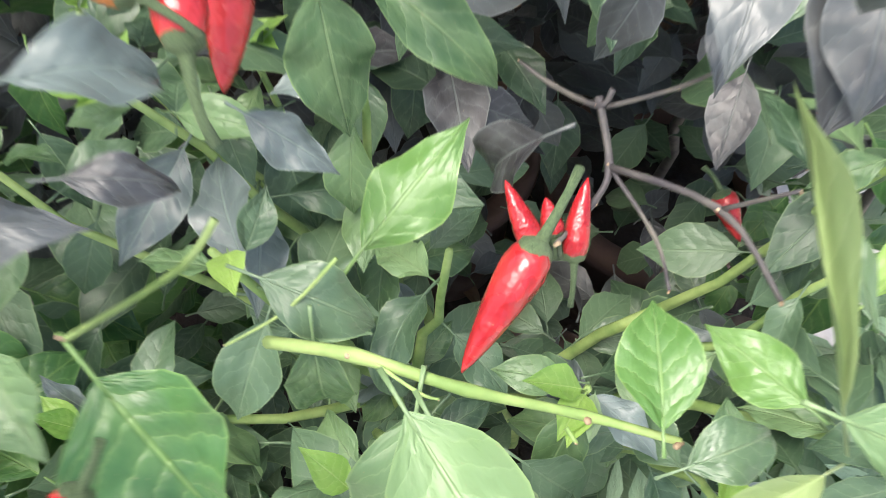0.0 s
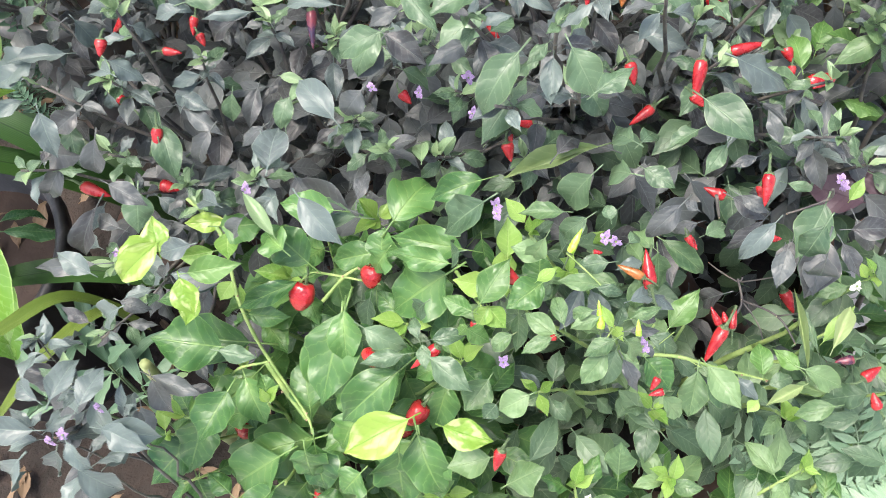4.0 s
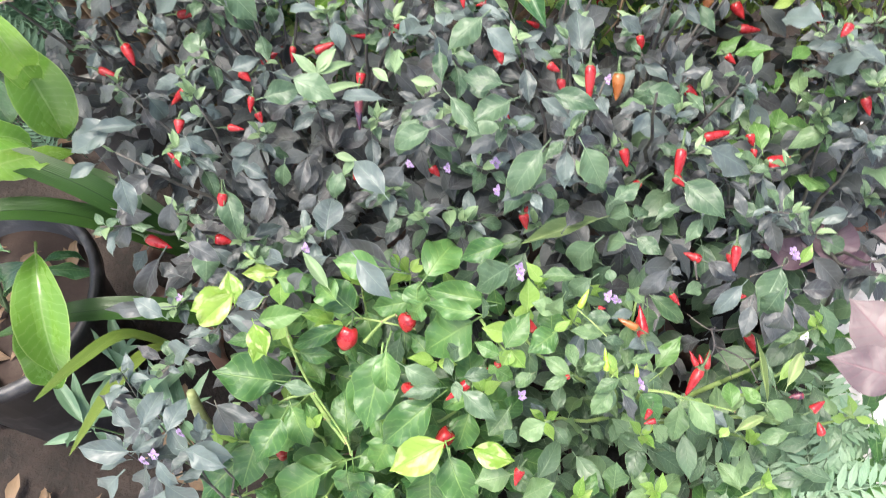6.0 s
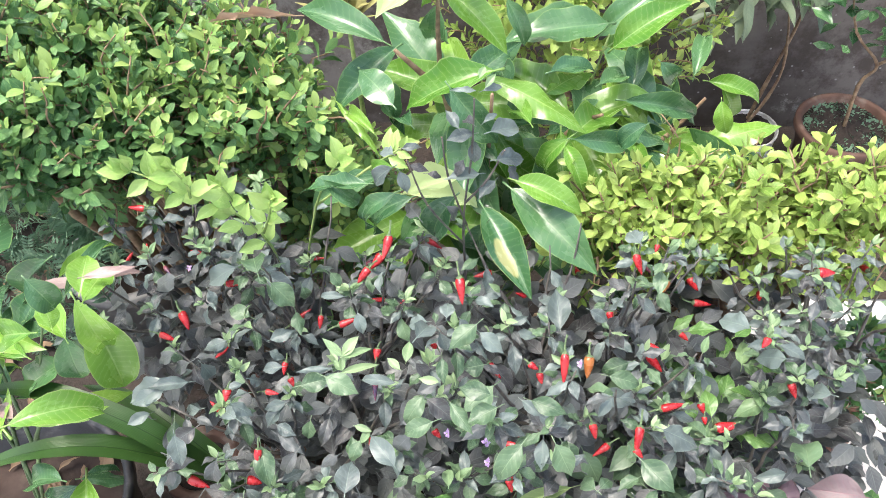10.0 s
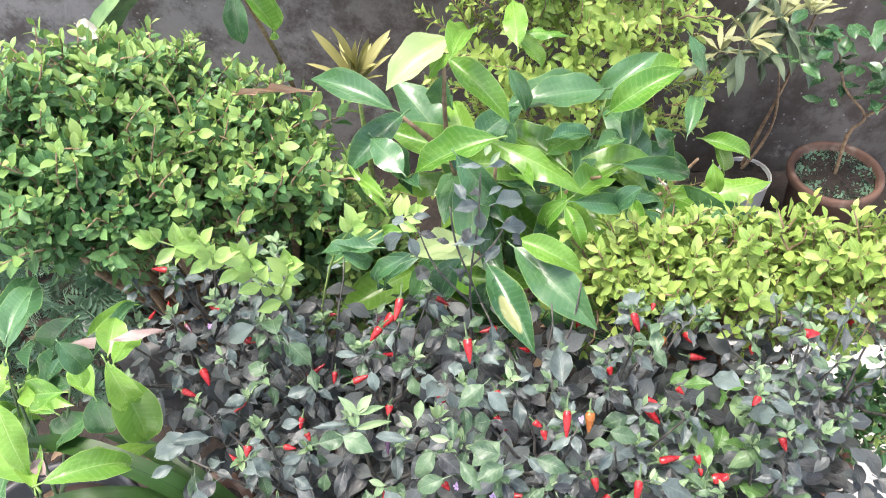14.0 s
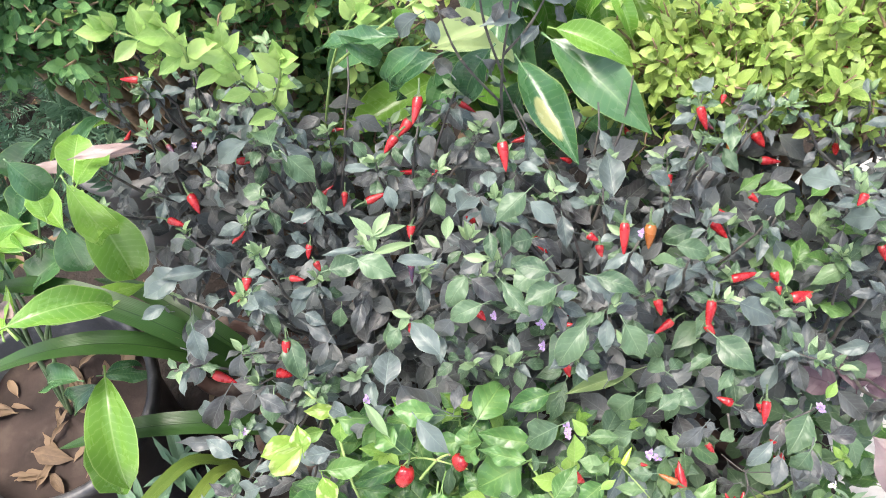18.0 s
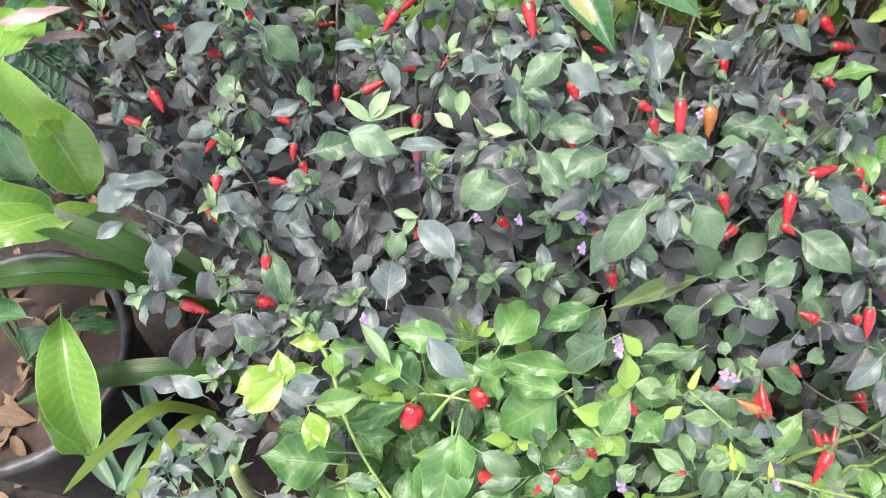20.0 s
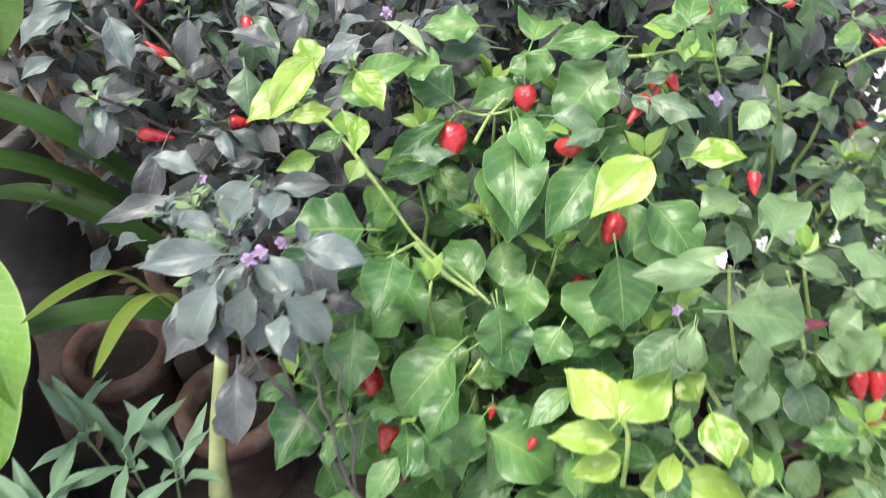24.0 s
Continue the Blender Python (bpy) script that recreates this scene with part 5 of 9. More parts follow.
hero(dark_a, DARKGREENS, (-0.624, 0.364, 0.706), (-0.611, 0.304, 0.682), (0.24, -0.32, 0.92), 0.96)
hero(dark_a, DARKS, (-0.628, 0.362, 0.697), (-0.630, 0.297, 0.675), (0.24, -0.31, 0.92), 0.65)
hero(dark_a, DARKPALES, (-0.483, 0.271, 0.858), (-0.486, 0.265, 0.829), (0.15, -0.28, 0.95), 1.25)
hero(dark_a, DARKPALES, (-0.488, 0.295, 0.871), (-0.459, 0.292, 0.842), (0.14, -0.30, 0.94), 1.12)
hero(dark_a, DARKPALES, (-0.438, 0.293, 0.822), (-0.408, 0.281, 0.813), (0.15, -0.35, 0.93), 1.12)
hero(dark_a, DARKS, (-0.440, 0.285, 0.818), (-0.396, 0.261, 0.803), (0.15, -0.34, 0.93), 0.90)
hero(dark_a, DARKGREENS, (-0.395, 0.314, 0.807), (-0.401, 0.294, 0.778), (0.10, -0.29, 0.95), 1.12)
hero(dark_a, DARKS, (-0.369, 0.321, 0.807), (-0.379, 0.276, 0.792), (0.12, -0.35, 0.93), 0.92)
hero(dark_b, DARKGREENS, (-0.312, 0.259, 0.868), (-0.327, 0.224, 0.856), (0.09, -0.34, 0.94), 1.09)
hero(dark_a, DARKPALES, (-0.335, 0.219, 0.866), (-0.329, 0.198, 0.825), (0.07, -0.26, 0.96), 1.12)
hero(dark_a, DARKS, (-0.340, 0.250, 0.836), (-0.369, 0.237, 0.818), (0.08, -0.28, 0.96), 1.12)
hero(dark_a, DARKS, (-0.399, 0.268, 0.814), (-0.426, 0.232, 0.790), (0.11, -0.27, 0.96), 1.12)
hero(dark_a, DARKGREENS, (-0.455, 0.277, 0.816), (-0.435, 0.218, 0.793), (0.17, -0.32, 0.93), 0.88)
hero(dark_a, DARKS, (-0.492, 0.241, 0.843), (-0.505, 0.213, 0.805), (0.16, -0.26, 0.95), 1.12)
hero(dark_a, DARKS, (-0.471, 0.184, 0.848), (-0.432, 0.167, 0.835), (0.18, -0.28, 0.94), 1.04)
hero(dark_a, DARKPALES, (-0.656, 0.352, 0.542), (-0.680, 0.323, 0.516), (0.17, -0.24, 0.95), 1.12)
hero(dark_a, DARKPALES, (-0.591, 0.238, 0.624), (-0.628, 0.258, 0.606), (0.17, -0.23, 0.96), 1.12)
hero(dark_a, DARKPALES, (-0.360, 0.156, 0.849), (-0.390, 0.174, 0.837), (0.10, -0.24, 0.97), 1.12)
hero(dark_a, DARKPALES, (-0.323, 0.176, 0.836), (-0.348, 0.166, 0.820), (0.07, -0.24, 0.97), 1.12)
hero(dark_a, DARKS, (-0.341, 0.155, 0.843), (-0.365, 0.147, 0.817), (0.08, -0.23, 0.97), 1.12)
hero(dark_b, DARKPALES, (-0.232, 0.361, 0.961), (-0.262, 0.373, 0.934), (0.02, -0.37, 0.93), 1.12)
hero(dark_b, DARKPALES, (-0.219, 0.394, 0.914), (-0.218, 0.427, 0.907), (0.00, -0.38, 0.93), 1.39)
hero(dark_b, DARKPALES, (-0.203, 0.386, 0.938), (-0.188, 0.375, 0.913), (-0.01, -0.37, 0.93), 1.12)
hero(dark_b, DARKPALES, (-0.224, 0.358, 0.949), (-0.214, 0.343, 0.925), (0.00, -0.36, 0.93), 1.12)
hero(dark_b, DARKGREENS, (-0.214, 0.296, 0.997), (-0.210, 0.264, 0.982), (0.00, -0.42, 0.91), 0.83)
hero(dark_b, DARKS, (-0.250, 0.298, 0.979), (-0.228, 0.292, 0.944), (0.02, -0.34, 0.94), 1.12)
hero(dark_b, DARKGREENS, (-0.150, 0.232, 1.015), (-0.192, 0.241, 1.017), (-0.04, -0.41, 0.91), 1.06)
hero(dark_b, DARKGREENS, (-0.207, 0.237, 1.007), (-0.176, 0.201, 0.992), (-0.02, -0.39, 0.92), 0.81)
hero(dark_b, DARKGREENS, (-0.144, 0.231, 1.004), (-0.183, 0.211, 0.994), (-0.04, -0.39, 0.92), 1.10)
hero(dark_b, DARKGREENS, (-0.125, 0.244, 0.995), (-0.079, 0.227, 0.993), (-0.11, -0.39, 0.91), 0.86)
hero(dark_b, DARKGREENS, (-0.235, 0.314, 0.887), (-0.268, 0.267, 0.869), (0.03, -0.38, 0.93), 0.99)
hero(dark_b, DARKS, (-0.246, 0.305, 0.888), (-0.204, 0.282, 0.867), (0.01, -0.31, 0.95), 1.12)
hero(dark_b, DARKPALES, (-0.130, 0.253, 0.979), (-0.101, 0.233, 0.973), (-0.09, -0.39, 0.92), 0.82)
hero(dark_b, DARKPALES, (-0.179, 0.345, 0.971), (-0.147, 0.326, 0.951), (-0.03, -0.36, 0.93), 1.12)
hero(dark_b, DARKPALES, (-0.068, 0.444, 0.811), (-0.074, 0.515, 0.821), (-0.07, -0.37, 0.93), 1.12)
hero(dark_b, DARKPALES, (-0.264, 0.301, 0.916), (-0.322, 0.305, 0.923), (0.07, -0.40, 0.91), 0.65)
hero(dark_b, DARKS, (-0.218, 0.319, 0.896), (-0.251, 0.304, 0.890), (0.02, -0.40, 0.92), 1.09)
hero(dark_b, TIPS, (-0.266, 0.311, 0.930), (-0.283, 0.325, 0.933), (0.04, -0.34, 0.94), 1.12)
hero(dark_b, TIPS, (-0.261, 0.318, 0.934), (-0.259, 0.347, 0.934), (0.03, -0.35, 0.94), 1.12)
hero(dark_b, TIPS, (-0.215, 0.273, 0.971), (-0.239, 0.276, 0.973), (0.02, -0.41, 0.91), 1.02)
hero(dark_c, DARKS, (-0.002, 0.410, 0.921), (-0.013, 0.405, 0.890), (-0.11, -0.36, 0.92), 1.12)
hero(dark_b, DARKGREENS, (-0.027, 0.344, 0.881), (0.024, 0.329, 0.884), (-0.16, -0.40, 0.90), 1.05)
hero(dark_c, DARKS, (0.010, 0.383, 0.870), (-0.007, 0.420, 0.851), (-0.11, -0.35, 0.93), 1.12)
hero(dark_c, DARKPALES, (-0.042, 0.432, 0.897), (-0.013, 0.425, 0.877), (-0.10, -0.37, 0.92), 1.12)
hero(dark_c, DARKS, (0.025, 0.403, 0.833), (0.065, 0.407, 0.843), (-0.18, -0.41, 0.89), 1.00)
hero(dark_c, DARKS, (0.024, 0.411, 0.878), (0.030, 0.407, 0.837), (-0.12, -0.35, 0.93), 1.16)
hero(dark_c, DARKS, (0.117, 0.450, 0.796), (0.111, 0.450, 0.750), (-0.15, -0.33, 0.93), 1.15)
hero(dark_e, DARKPALES, (-0.027, 0.359, 0.817), (0.021, 0.343, 0.809), (-0.11, -0.31, 0.94), 1.12)
hero(dark_b, DARKGREENS, (-0.117, 0.216, 0.968), (-0.156, 0.167, 0.947), (-0.07, -0.35, 0.94), 1.00)
hero(dark_b, DARKGREENS, (-0.095, 0.210, 0.978), (-0.074, 0.184, 0.943), (-0.09, -0.29, 0.95), 1.12)
hero(dark_e, DARKGREENS, (0.005, 0.244, 0.876), (0.048, 0.201, 0.869), (-0.19, -0.32, 0.93), 1.11)
hero(dark_b, TIPS, (-0.324, 0.265, 0.878), (-0.301, 0.260, 0.874), (0.08, -0.36, 0.93), 0.92)
hero(dark_b, TIPS, (-0.302, 0.263, 0.875), (-0.314, 0.250, 0.863), (0.06, -0.29, 0.95), 1.12)
hero(dark_b, TIPS, (-0.209, 0.216, 0.819), (-0.212, 0.246, 0.806), (-0.00, -0.27, 0.96), 1.12)
hero(green_a, DARKS, (-0.256, 0.162, 0.837), (-0.250, 0.200, 0.835), (0.02, -0.25, 0.97), 1.12)
hero(dark_b, DARKGREENS, (-0.324, 0.236, 0.834), (-0.330, 0.267, 0.846), (0.09, -0.34, 0.94), 1.11)
hero(dark_a, TIPS, (-0.323, 0.144, 0.819), (-0.352, 0.179, 0.832), (0.10, -0.28, 0.96), 0.64)
hero(dark_b, DARKPALES, (-0.201, 0.527, 1.111), (-0.220, 0.550, 1.123), (0.03, -0.48, 0.88), 1.05)
hero(dark_b, DARKS, (-0.183, 0.529, 1.117), (-0.199, 0.552, 1.108), (0.02, -0.39, 0.92), 1.12)
hero(dark_b, DARKPALES, (-0.181, 0.545, 1.093), (-0.220, 0.536, 1.089), (0.03, -0.47, 0.88), 1.04)
hero(dark_b, DARKPALES, (-0.174, 0.523, 1.111), (-0.131, 0.558, 1.090), (-0.00, -0.38, 0.92), 1.12)
hero(dark_b, DARKPALES, (-0.167, 0.528, 1.063), (-0.126, 0.554, 1.041), (-0.00, -0.37, 0.93), 1.12)
hero(dark_b, DARKPALES, (-0.173, 0.546, 1.024), (-0.225, 0.535, 1.021), (0.03, -0.44, 0.90), 0.82)
hero(dark_b, DARKPALES, (-0.284, 0.544, 1.039), (-0.322, 0.542, 1.005), (0.06, -0.36, 0.93), 1.12)
hero(dark_b, DARKPALES, (-0.282, 0.530, 1.068), (-0.304, 0.551, 1.055), (0.06, -0.37, 0.93), 1.24)
hero(dark_b, DARKPALES, (-0.279, 0.537, 1.072), (-0.250, 0.542, 1.073), (0.06, -0.46, 0.89), 0.92)
hero(dark_b, DARKS, (-0.274, 0.543, 1.040), (-0.244, 0.537, 1.035), (0.06, -0.45, 0.89), 0.92)
hero(dark_b, DARKS, (-0.252, 0.541, 1.027), (-0.224, 0.539, 1.025), (0.04, -0.45, 0.89), 1.01)
hero(dark_b, DARKPALES, (-0.179, 0.535, 1.163), (-0.150, 0.544, 1.168), (0.01, -0.49, 0.87), 0.94)
hero(dark_b, DARKPALES, (-0.177, 0.540, 1.160), (-0.213, 0.540, 1.161), (0.03, -0.49, 0.87), 0.51)
hero(dark_b, DARKPALES, (-0.178, 0.530, 1.118), (-0.156, 0.547, 1.127), (0.01, -0.48, 0.88), 0.77)
hero(dark_b, DARKPALES, (-0.158, 0.556, 1.006), (-0.182, 0.528, 0.993), (0.01, -0.44, 0.90), 1.03)
hero(dark_b, DARKPALES, (-0.286, 0.553, 1.025), (-0.272, 0.532, 0.999), (0.05, -0.36, 0.93), 1.12)
hero(dark_b, DARKPALES, (-0.187, 0.552, 1.081), (-0.186, 0.535, 1.049), (0.01, -0.37, 0.93), 1.12)
hero(dark_b, DARKS, (-0.197, 0.548, 1.053), (-0.210, 0.537, 1.026), (0.02, -0.37, 0.93), 1.12)
hero(dark_b, TIPS, (-0.179, 0.531, 1.185), (-0.173, 0.548, 1.187), (0.01, -0.41, 0.91), 1.12)
hero(dark_b, TIPS, (-0.173, 0.532, 1.170), (-0.161, 0.546, 1.179), (0.01, -0.50, 0.87), 0.94)
hero(dark_b, DARKS, (-0.149, 0.543, 1.047), (-0.131, 0.542, 1.016), (-0.00, -0.37, 0.93), 1.12)
hero(dark_b, DARKS, (-0.255, 0.517, 0.960), (-0.283, 0.563, 0.948), (0.04, -0.35, 0.94), 1.12)
hero(dark_b, DARKS, (-0.232, 0.542, 0.972), (-0.205, 0.543, 0.935), (0.02, -0.35, 0.94), 1.12)
hero(green_a, GREENS, (-0.143, 0.192, 0.838), (-0.199, 0.175, 0.831), (-0.03, -0.30, 0.95), 0.74)
hero(green_a, DARKGREENS, (-0.140, 0.137, 0.900), (-0.178, 0.131, 0.854), (-0.03, -0.23, 0.97), 1.12)
hero(green_b, NARROWS, (-0.036, 0.425, 0.195), (-0.050, 0.513, 0.178), (-0.05, -0.25, 0.97), 1.12)
hero(green_b, NARROWS, (-0.088, 0.122, 0.899), (-0.124, 0.122, 0.896), (-0.09, -0.27, 0.96), 0.87)
hero(green_b, CREAMGREEN, (-0.055, 0.214, 0.850), (-0.137, 0.189, 0.835), (-0.09, -0.31, 0.95), 0.57)
hero(green_b, DARKGREENS, (-0.034, 0.173, 0.865), (-0.068, 0.197, 0.835), (-0.09, -0.25, 0.96), 1.12)
hero(dark_e, DARKGREENS, (-0.034, 0.193, 0.874), (-0.062, 0.224, 0.857), (-0.10, -0.27, 0.96), 1.12)
hero(dark_e, DARKGREENS, (-0.039, 0.199, 0.863), (-0.016, 0.225, 0.859), (-0.11, -0.27, 0.96), 1.12)
hero(dark_e, DARKGREENS, (-0.089, 0.083, 1.070), (-0.067, 0.098, 1.075), (-0.12, -0.26, 0.96), 1.12)
hero(green_b, DARKGREENS, (-0.037, 0.190, 0.855), (-0.010, 0.170, 0.853), (-0.15, -0.29, 0.94), 1.11)
hero(green_b, NARROWS, (-0.094, 0.039, 0.868), (-0.120, 0.059, 0.870), (-0.09, -0.21, 0.97), 1.04)
hero(green_b, NARROWS, (-0.093, 0.043, 0.875), (-0.101, 0.071, 0.880), (-0.10, -0.21, 0.97), 1.05)
hero(green_b, NARROWS, (-0.098, 0.038, 0.885), (-0.122, 0.026, 0.880), (-0.09, -0.19, 0.98), 0.90)
hero(green_a, DARKGREENS, (-0.200, 0.059, 0.806), (-0.211, 0.086, 0.812), (-0.00, -0.21, 0.98), 0.90)
hero(green_a, DARKGREENS, (-0.199, 0.063, 0.811), (-0.195, 0.040, 0.806), (-0.01, -0.19, 0.98), 1.03)
hero(green_a, DARKGREENS, (-0.197, 0.059, 0.815), (-0.164, 0.065, 0.817), (-0.03, -0.20, 0.98), 0.93)
hero(green_a, DARKGREENS, (-0.207, 0.062, 0.784), (-0.251, 0.052, 0.783), (0.02, -0.19, 0.98), 0.78)
hero(dark_e, DARKS, (-0.103, 0.182, 0.869), (-0.077, 0.219, 0.869), (-0.12, -0.38, 0.92), 1.12)
leaf(dark_a, DARKS, (-0.516, 0.213, 0.707), (-0.560, 0.228, 0.720), (0.1, -0.5, 0.7), 1.00)
leaf(dark_a, DARKS, (-0.502, 0.219, 0.705), (-0.472, 0.218, 0.714), (0.0, -0.5, 0.7), 1.70)
leaf(dark_a, DARKS, (-0.521, 0.176, 0.713), (-0.602, 0.175, 0.704), (0.1, -0.5, 0.7), 0.72)
leaf(dark_a, DARKS, (-0.494, 0.125, 0.742), (-0.458, 0.113, 0.742), (0.0, -0.5, 0.7), 1.09)
leaf(dark_a, DARKS, (-0.461, 0.133, 0.731), (-0.409, 0.120, 0.734), (0.0, -0.5, 0.8), 0.92)
leaf(dark_a, DARKS, (-0.490, 0.103, 0.769), (-0.475, 0.076, 0.748), (0.1, -0.5, 0.8), 1.18)
flower(dark_a, (-0.516, 0.184, 0.721), (0.1, -0.8, 0.6))
leaf(dark_a, DARKS, (-0.573, 0.273, 0.758), (-0.610, 0.237, 0.720), (0.1, -0.5, 0.7), 1.11)
leaf(dark_a, DARKS, (-0.537, 0.241, 0.736), (-0.575, 0.194, 0.688), (0.1, -0.5, 0.7), 0.79)
leaf(dark_a, DARKS, (-0.603, 0.277, 0.757), (-0.553, 0.267, 0.763), (0.1, -0.6, 0.7), 1.44)
leaf(dark_a, DARKS, (-0.632, 0.254, 0.737), (-0.611, 0.200, 0.693), (0.2, -0.5, 0.7), 0.71)
leaf(dark_a, DARKS, (-0.543, 0.300, 0.798), (-0.576, 0.285, 0.780), (0.1, -0.6, 0.6), 1.48)
leaf(dark_a, DARKGREENS, (-0.460, 0.207, 0.811), (-0.465, 0.174, 0.781), (0.0, -0.6, 0.7), 1.39)
leaf(dark_a, DARKS, (-0.321, 0.213, 0.821), (-0.298, 0.180, 0.798), (-0.1, -0.6, 0.7), 1.48)
leaf(dark_a, DARKS, (-0.259, 0.180, 0.796), (-0.319, 0.200, 0.819), (0.1, -0.4, 0.8), 1.06)
leaf(dark_a, DARKS, (-0.322, 0.233, 0.842), (-0.343, 0.208, 0.830), (0.1, -0.5, 0.8), 1.64)
leaf(dark_a, DARKGREENS, (-0.204, 0.240, 0.833), (-0.208, 0.216, 0.820), (-0.0, -0.5, 0.8), 1.27)
leaf(dark_a, DARKS, (-0.447, 0.248, 0.803), (-0.445, 0.213, 0.784), (0.2, -0.4, 0.8), 1.54)
leaf(dark_a, DARKS, (-0.247, 0.211, 0.821), (-0.265, 0.154, 0.790), (0.1, -0.3, 0.9), 1.10)
leaf(dark_a, DARKGREENS, (-0.220, 0.210, 0.824), (-0.234, 0.164, 0.798), (0.1, -0.3, 0.9), 1.28)
fruit(dark_a, (-0.667, 0.583, 0.906), (-0.693, 0.583, 0.907), fat=1.02)
fruit(dark_a, (-0.598, 0.450, 0.839), (-0.582, 0.431, 0.825), fat=1.28)
fruit(dark_a, (-0.487, 0.307, 0.881), (-0.488, 0.294, 0.872), fat=1.89)
fruit(dark_a, (-0.461, 0.485, 0.765), (-0.432, 0.505, 0.777), fat=0.74)
fruit(dark_a, (-0.404, 0.463, 0.821), (-0.404, 0.447, 0.810), fat=1.22)
fruit(dark_a, (-0.369, 0.427, 0.850), (-0.343, 0.435, 0.855), fat=0.99)
fruit(dark_a, (-0.470, 0.444, 0.799), (-0.457, 0.435, 0.792), fat=1.90)
fruit(dark_a, (-0.296, 0.491, 0.964), (-0.301, 0.464, 0.946), fat=1.02)
fruit(dark_a, (-0.315, 0.516, 0.894), (-0.331, 0.498, 0.882), fat=1.34)
fruit(dark_a, (-0.331, 0.493, 0.892), (-0.347, 0.476, 0.882), fat=1.37)
fruit(dark_a, (-0.203, 0.436, 0.950), (-0.198, 0.408, 0.930), fat=0.95)
fruit(dark_a, (-0.233, 0.294, 0.818), (-0.224, 0.285, 0.812), fat=1.90)
fruit(dark_a, (-0.307, 0.255, 0.857), (-0.292, 0.256, 0.857), fat=1.90)
fruit(dark_a, (-0.452, 0.259, 0.818), (-0.452, 0.240, 0.805), fat=1.21)
fruit(dark_a, (-0.489, 0.260, 0.721), (-0.469, 0.256, 0.717), fat=1.86)
fruit(dark_a, (-0.565, 0.253, 0.733), (-0.537, 0.242, 0.723), fat=1.13)
fruit(dark_a, (-0.437, 0.380, 0.830), (-0.441, 0.365, 0.820), fat=1.28)
fruit(dark_a, (-0.425, 0.352, 0.836), (-0.419, 0.343, 0.829), fat=1.87)
fruit(dark_a, (-0.309, 0.382, 0.866), (-0.311, 0.369, 0.857), fat=1.88)
fruit(dark_a, (-0.451, 0.326, 0.843), (-0.433, 0.325, 0.841), fat=1.30)
fruit(dark_a, (-0.619, 0.414, 0.836), (-0.596, 0.409, 0.831), fat=1.19)
fruit(dark_a, (-0.306, 0.337, 0.878), (-0.305, 0.309, 0.859), DARKCHILLI, fat=0.77)
flower(dark_a, (-0.602, 0.520, 0.850), (0.4, -0.6, 0.7))
flower(dark_a, (-0.348, 0.179, 0.841), (0.2, -0.4, 0.9))
flower(dark_a, (-0.215, 0.283, 0.830), (0.1, -0.5, 0.8))
flower(dark_a, (-0.252, 0.275, 0.848), (0.1, -0.5, 0.8))
fruit(dark_b, (-0.165, 0.393, 0.891), (-0.158, 0.379, 0.881), fat=1.77)
fruit(dark_b, (-0.117, 0.311, 0.955), (-0.108, 0.304, 0.950), fat=1.90)
fruit(dark_b, (-0.104, 0.312, 0.934), (-0.104, 0.301, 0.926), fat=1.90)
fruit(dark_b, (-0.071, 0.363, 0.897), (-0.071, 0.332, 0.875), fat=0.85)
fruit(dark_b, (-0.038, 0.379, 0.867), (-0.039, 0.355, 0.851), ORANGE, fat=1.29)
fruit(dark_b, (0.002, 0.496, 0.801), (0.004, 0.483, 0.792), fat=1.90)
fruit(dark_b, (0.030, 0.530, 0.889), (0.037, 0.506, 0.872), fat=1.05)
fruit(dark_b, (0.062, 0.552, 0.883), (0.060, 0.542, 0.877), fat=1.83)
fruit(dark_b, (0.133, 0.595, 0.757), (0.145, 0.577, 0.744), fat=1.63)
fruit(dark_b, (0.129, 0.539, 0.768), (0.155, 0.537, 0.765), fat=1.20)
fruit(dark_b, (0.153, 0.347, 0.966), (0.147, 0.336, 0.959), fat=1.89)
fruit(dark_b, (0.219, 0.429, 0.983), (0.240, 0.430, 0.982), fat=1.61)
fruit(dark_b, (0.050, 0.443, 0.795), (0.067, 0.441, 0.793), fat=1.73)
fruit(dark_b, (0.055, 0.447, 0.769), (0.075, 0.427, 0.754), fat=1.17)
fruit(dark_b, (0.055, 0.338, 0.810), (0.086, 0.346, 0.814), fat=0.95)
fruit(dark_b, (0.112, 0.361, 0.789), (0.116, 0.349, 0.781), fat=1.90)
fruit(dark_b, (0.131, 0.334, 0.771), (0.158, 0.341, 0.775), fat=1.23)
fruit(dark_b, (0.018, 0.285, 0.863), (0.014, 0.258, 0.845), fat=0.98)
fruit(dark_b, (-0.038, 0.290, 0.856), (-0.032, 0.275, 0.845), fat=1.50)
fruit(dark_b, (-0.137, 0.221, 0.842), (-0.134, 0.208, 0.833), fat=1.73)
fruit(dark_b, (-0.141, 0.102, 0.849), (-0.123, 0.094, 0.843), fat=1.86)
fruit(dark_b, (-0.032, 0.110, 0.848), (-0.033, 0.093, 0.836), fat=1.21)
fruit(dark_b, (0.131, 0.196, 0.621), (0.141, 0.178, 0.608), fat=1.37)
fruit(dark_b, (0.055, 0.177, 0.845), (0.054, 0.168, 0.839), fat=1.90)
fruit(dark_b, (0.208, 0.355, 0.857), (0.214, 0.339, 0.846), fat=1.41)
fruit(dark_b, (0.093, 0.455, 0.812), (0.104, 0.447, 0.805), fat=1.63)
fruit(dark_b, (0.080, 0.531, 0.831), (0.075, 0.514, 0.820), ORANGE, fat=1.81)
flower(dark_b, (-0.164, 0.235, 0.906), (0.0, -0.5, 0.8))
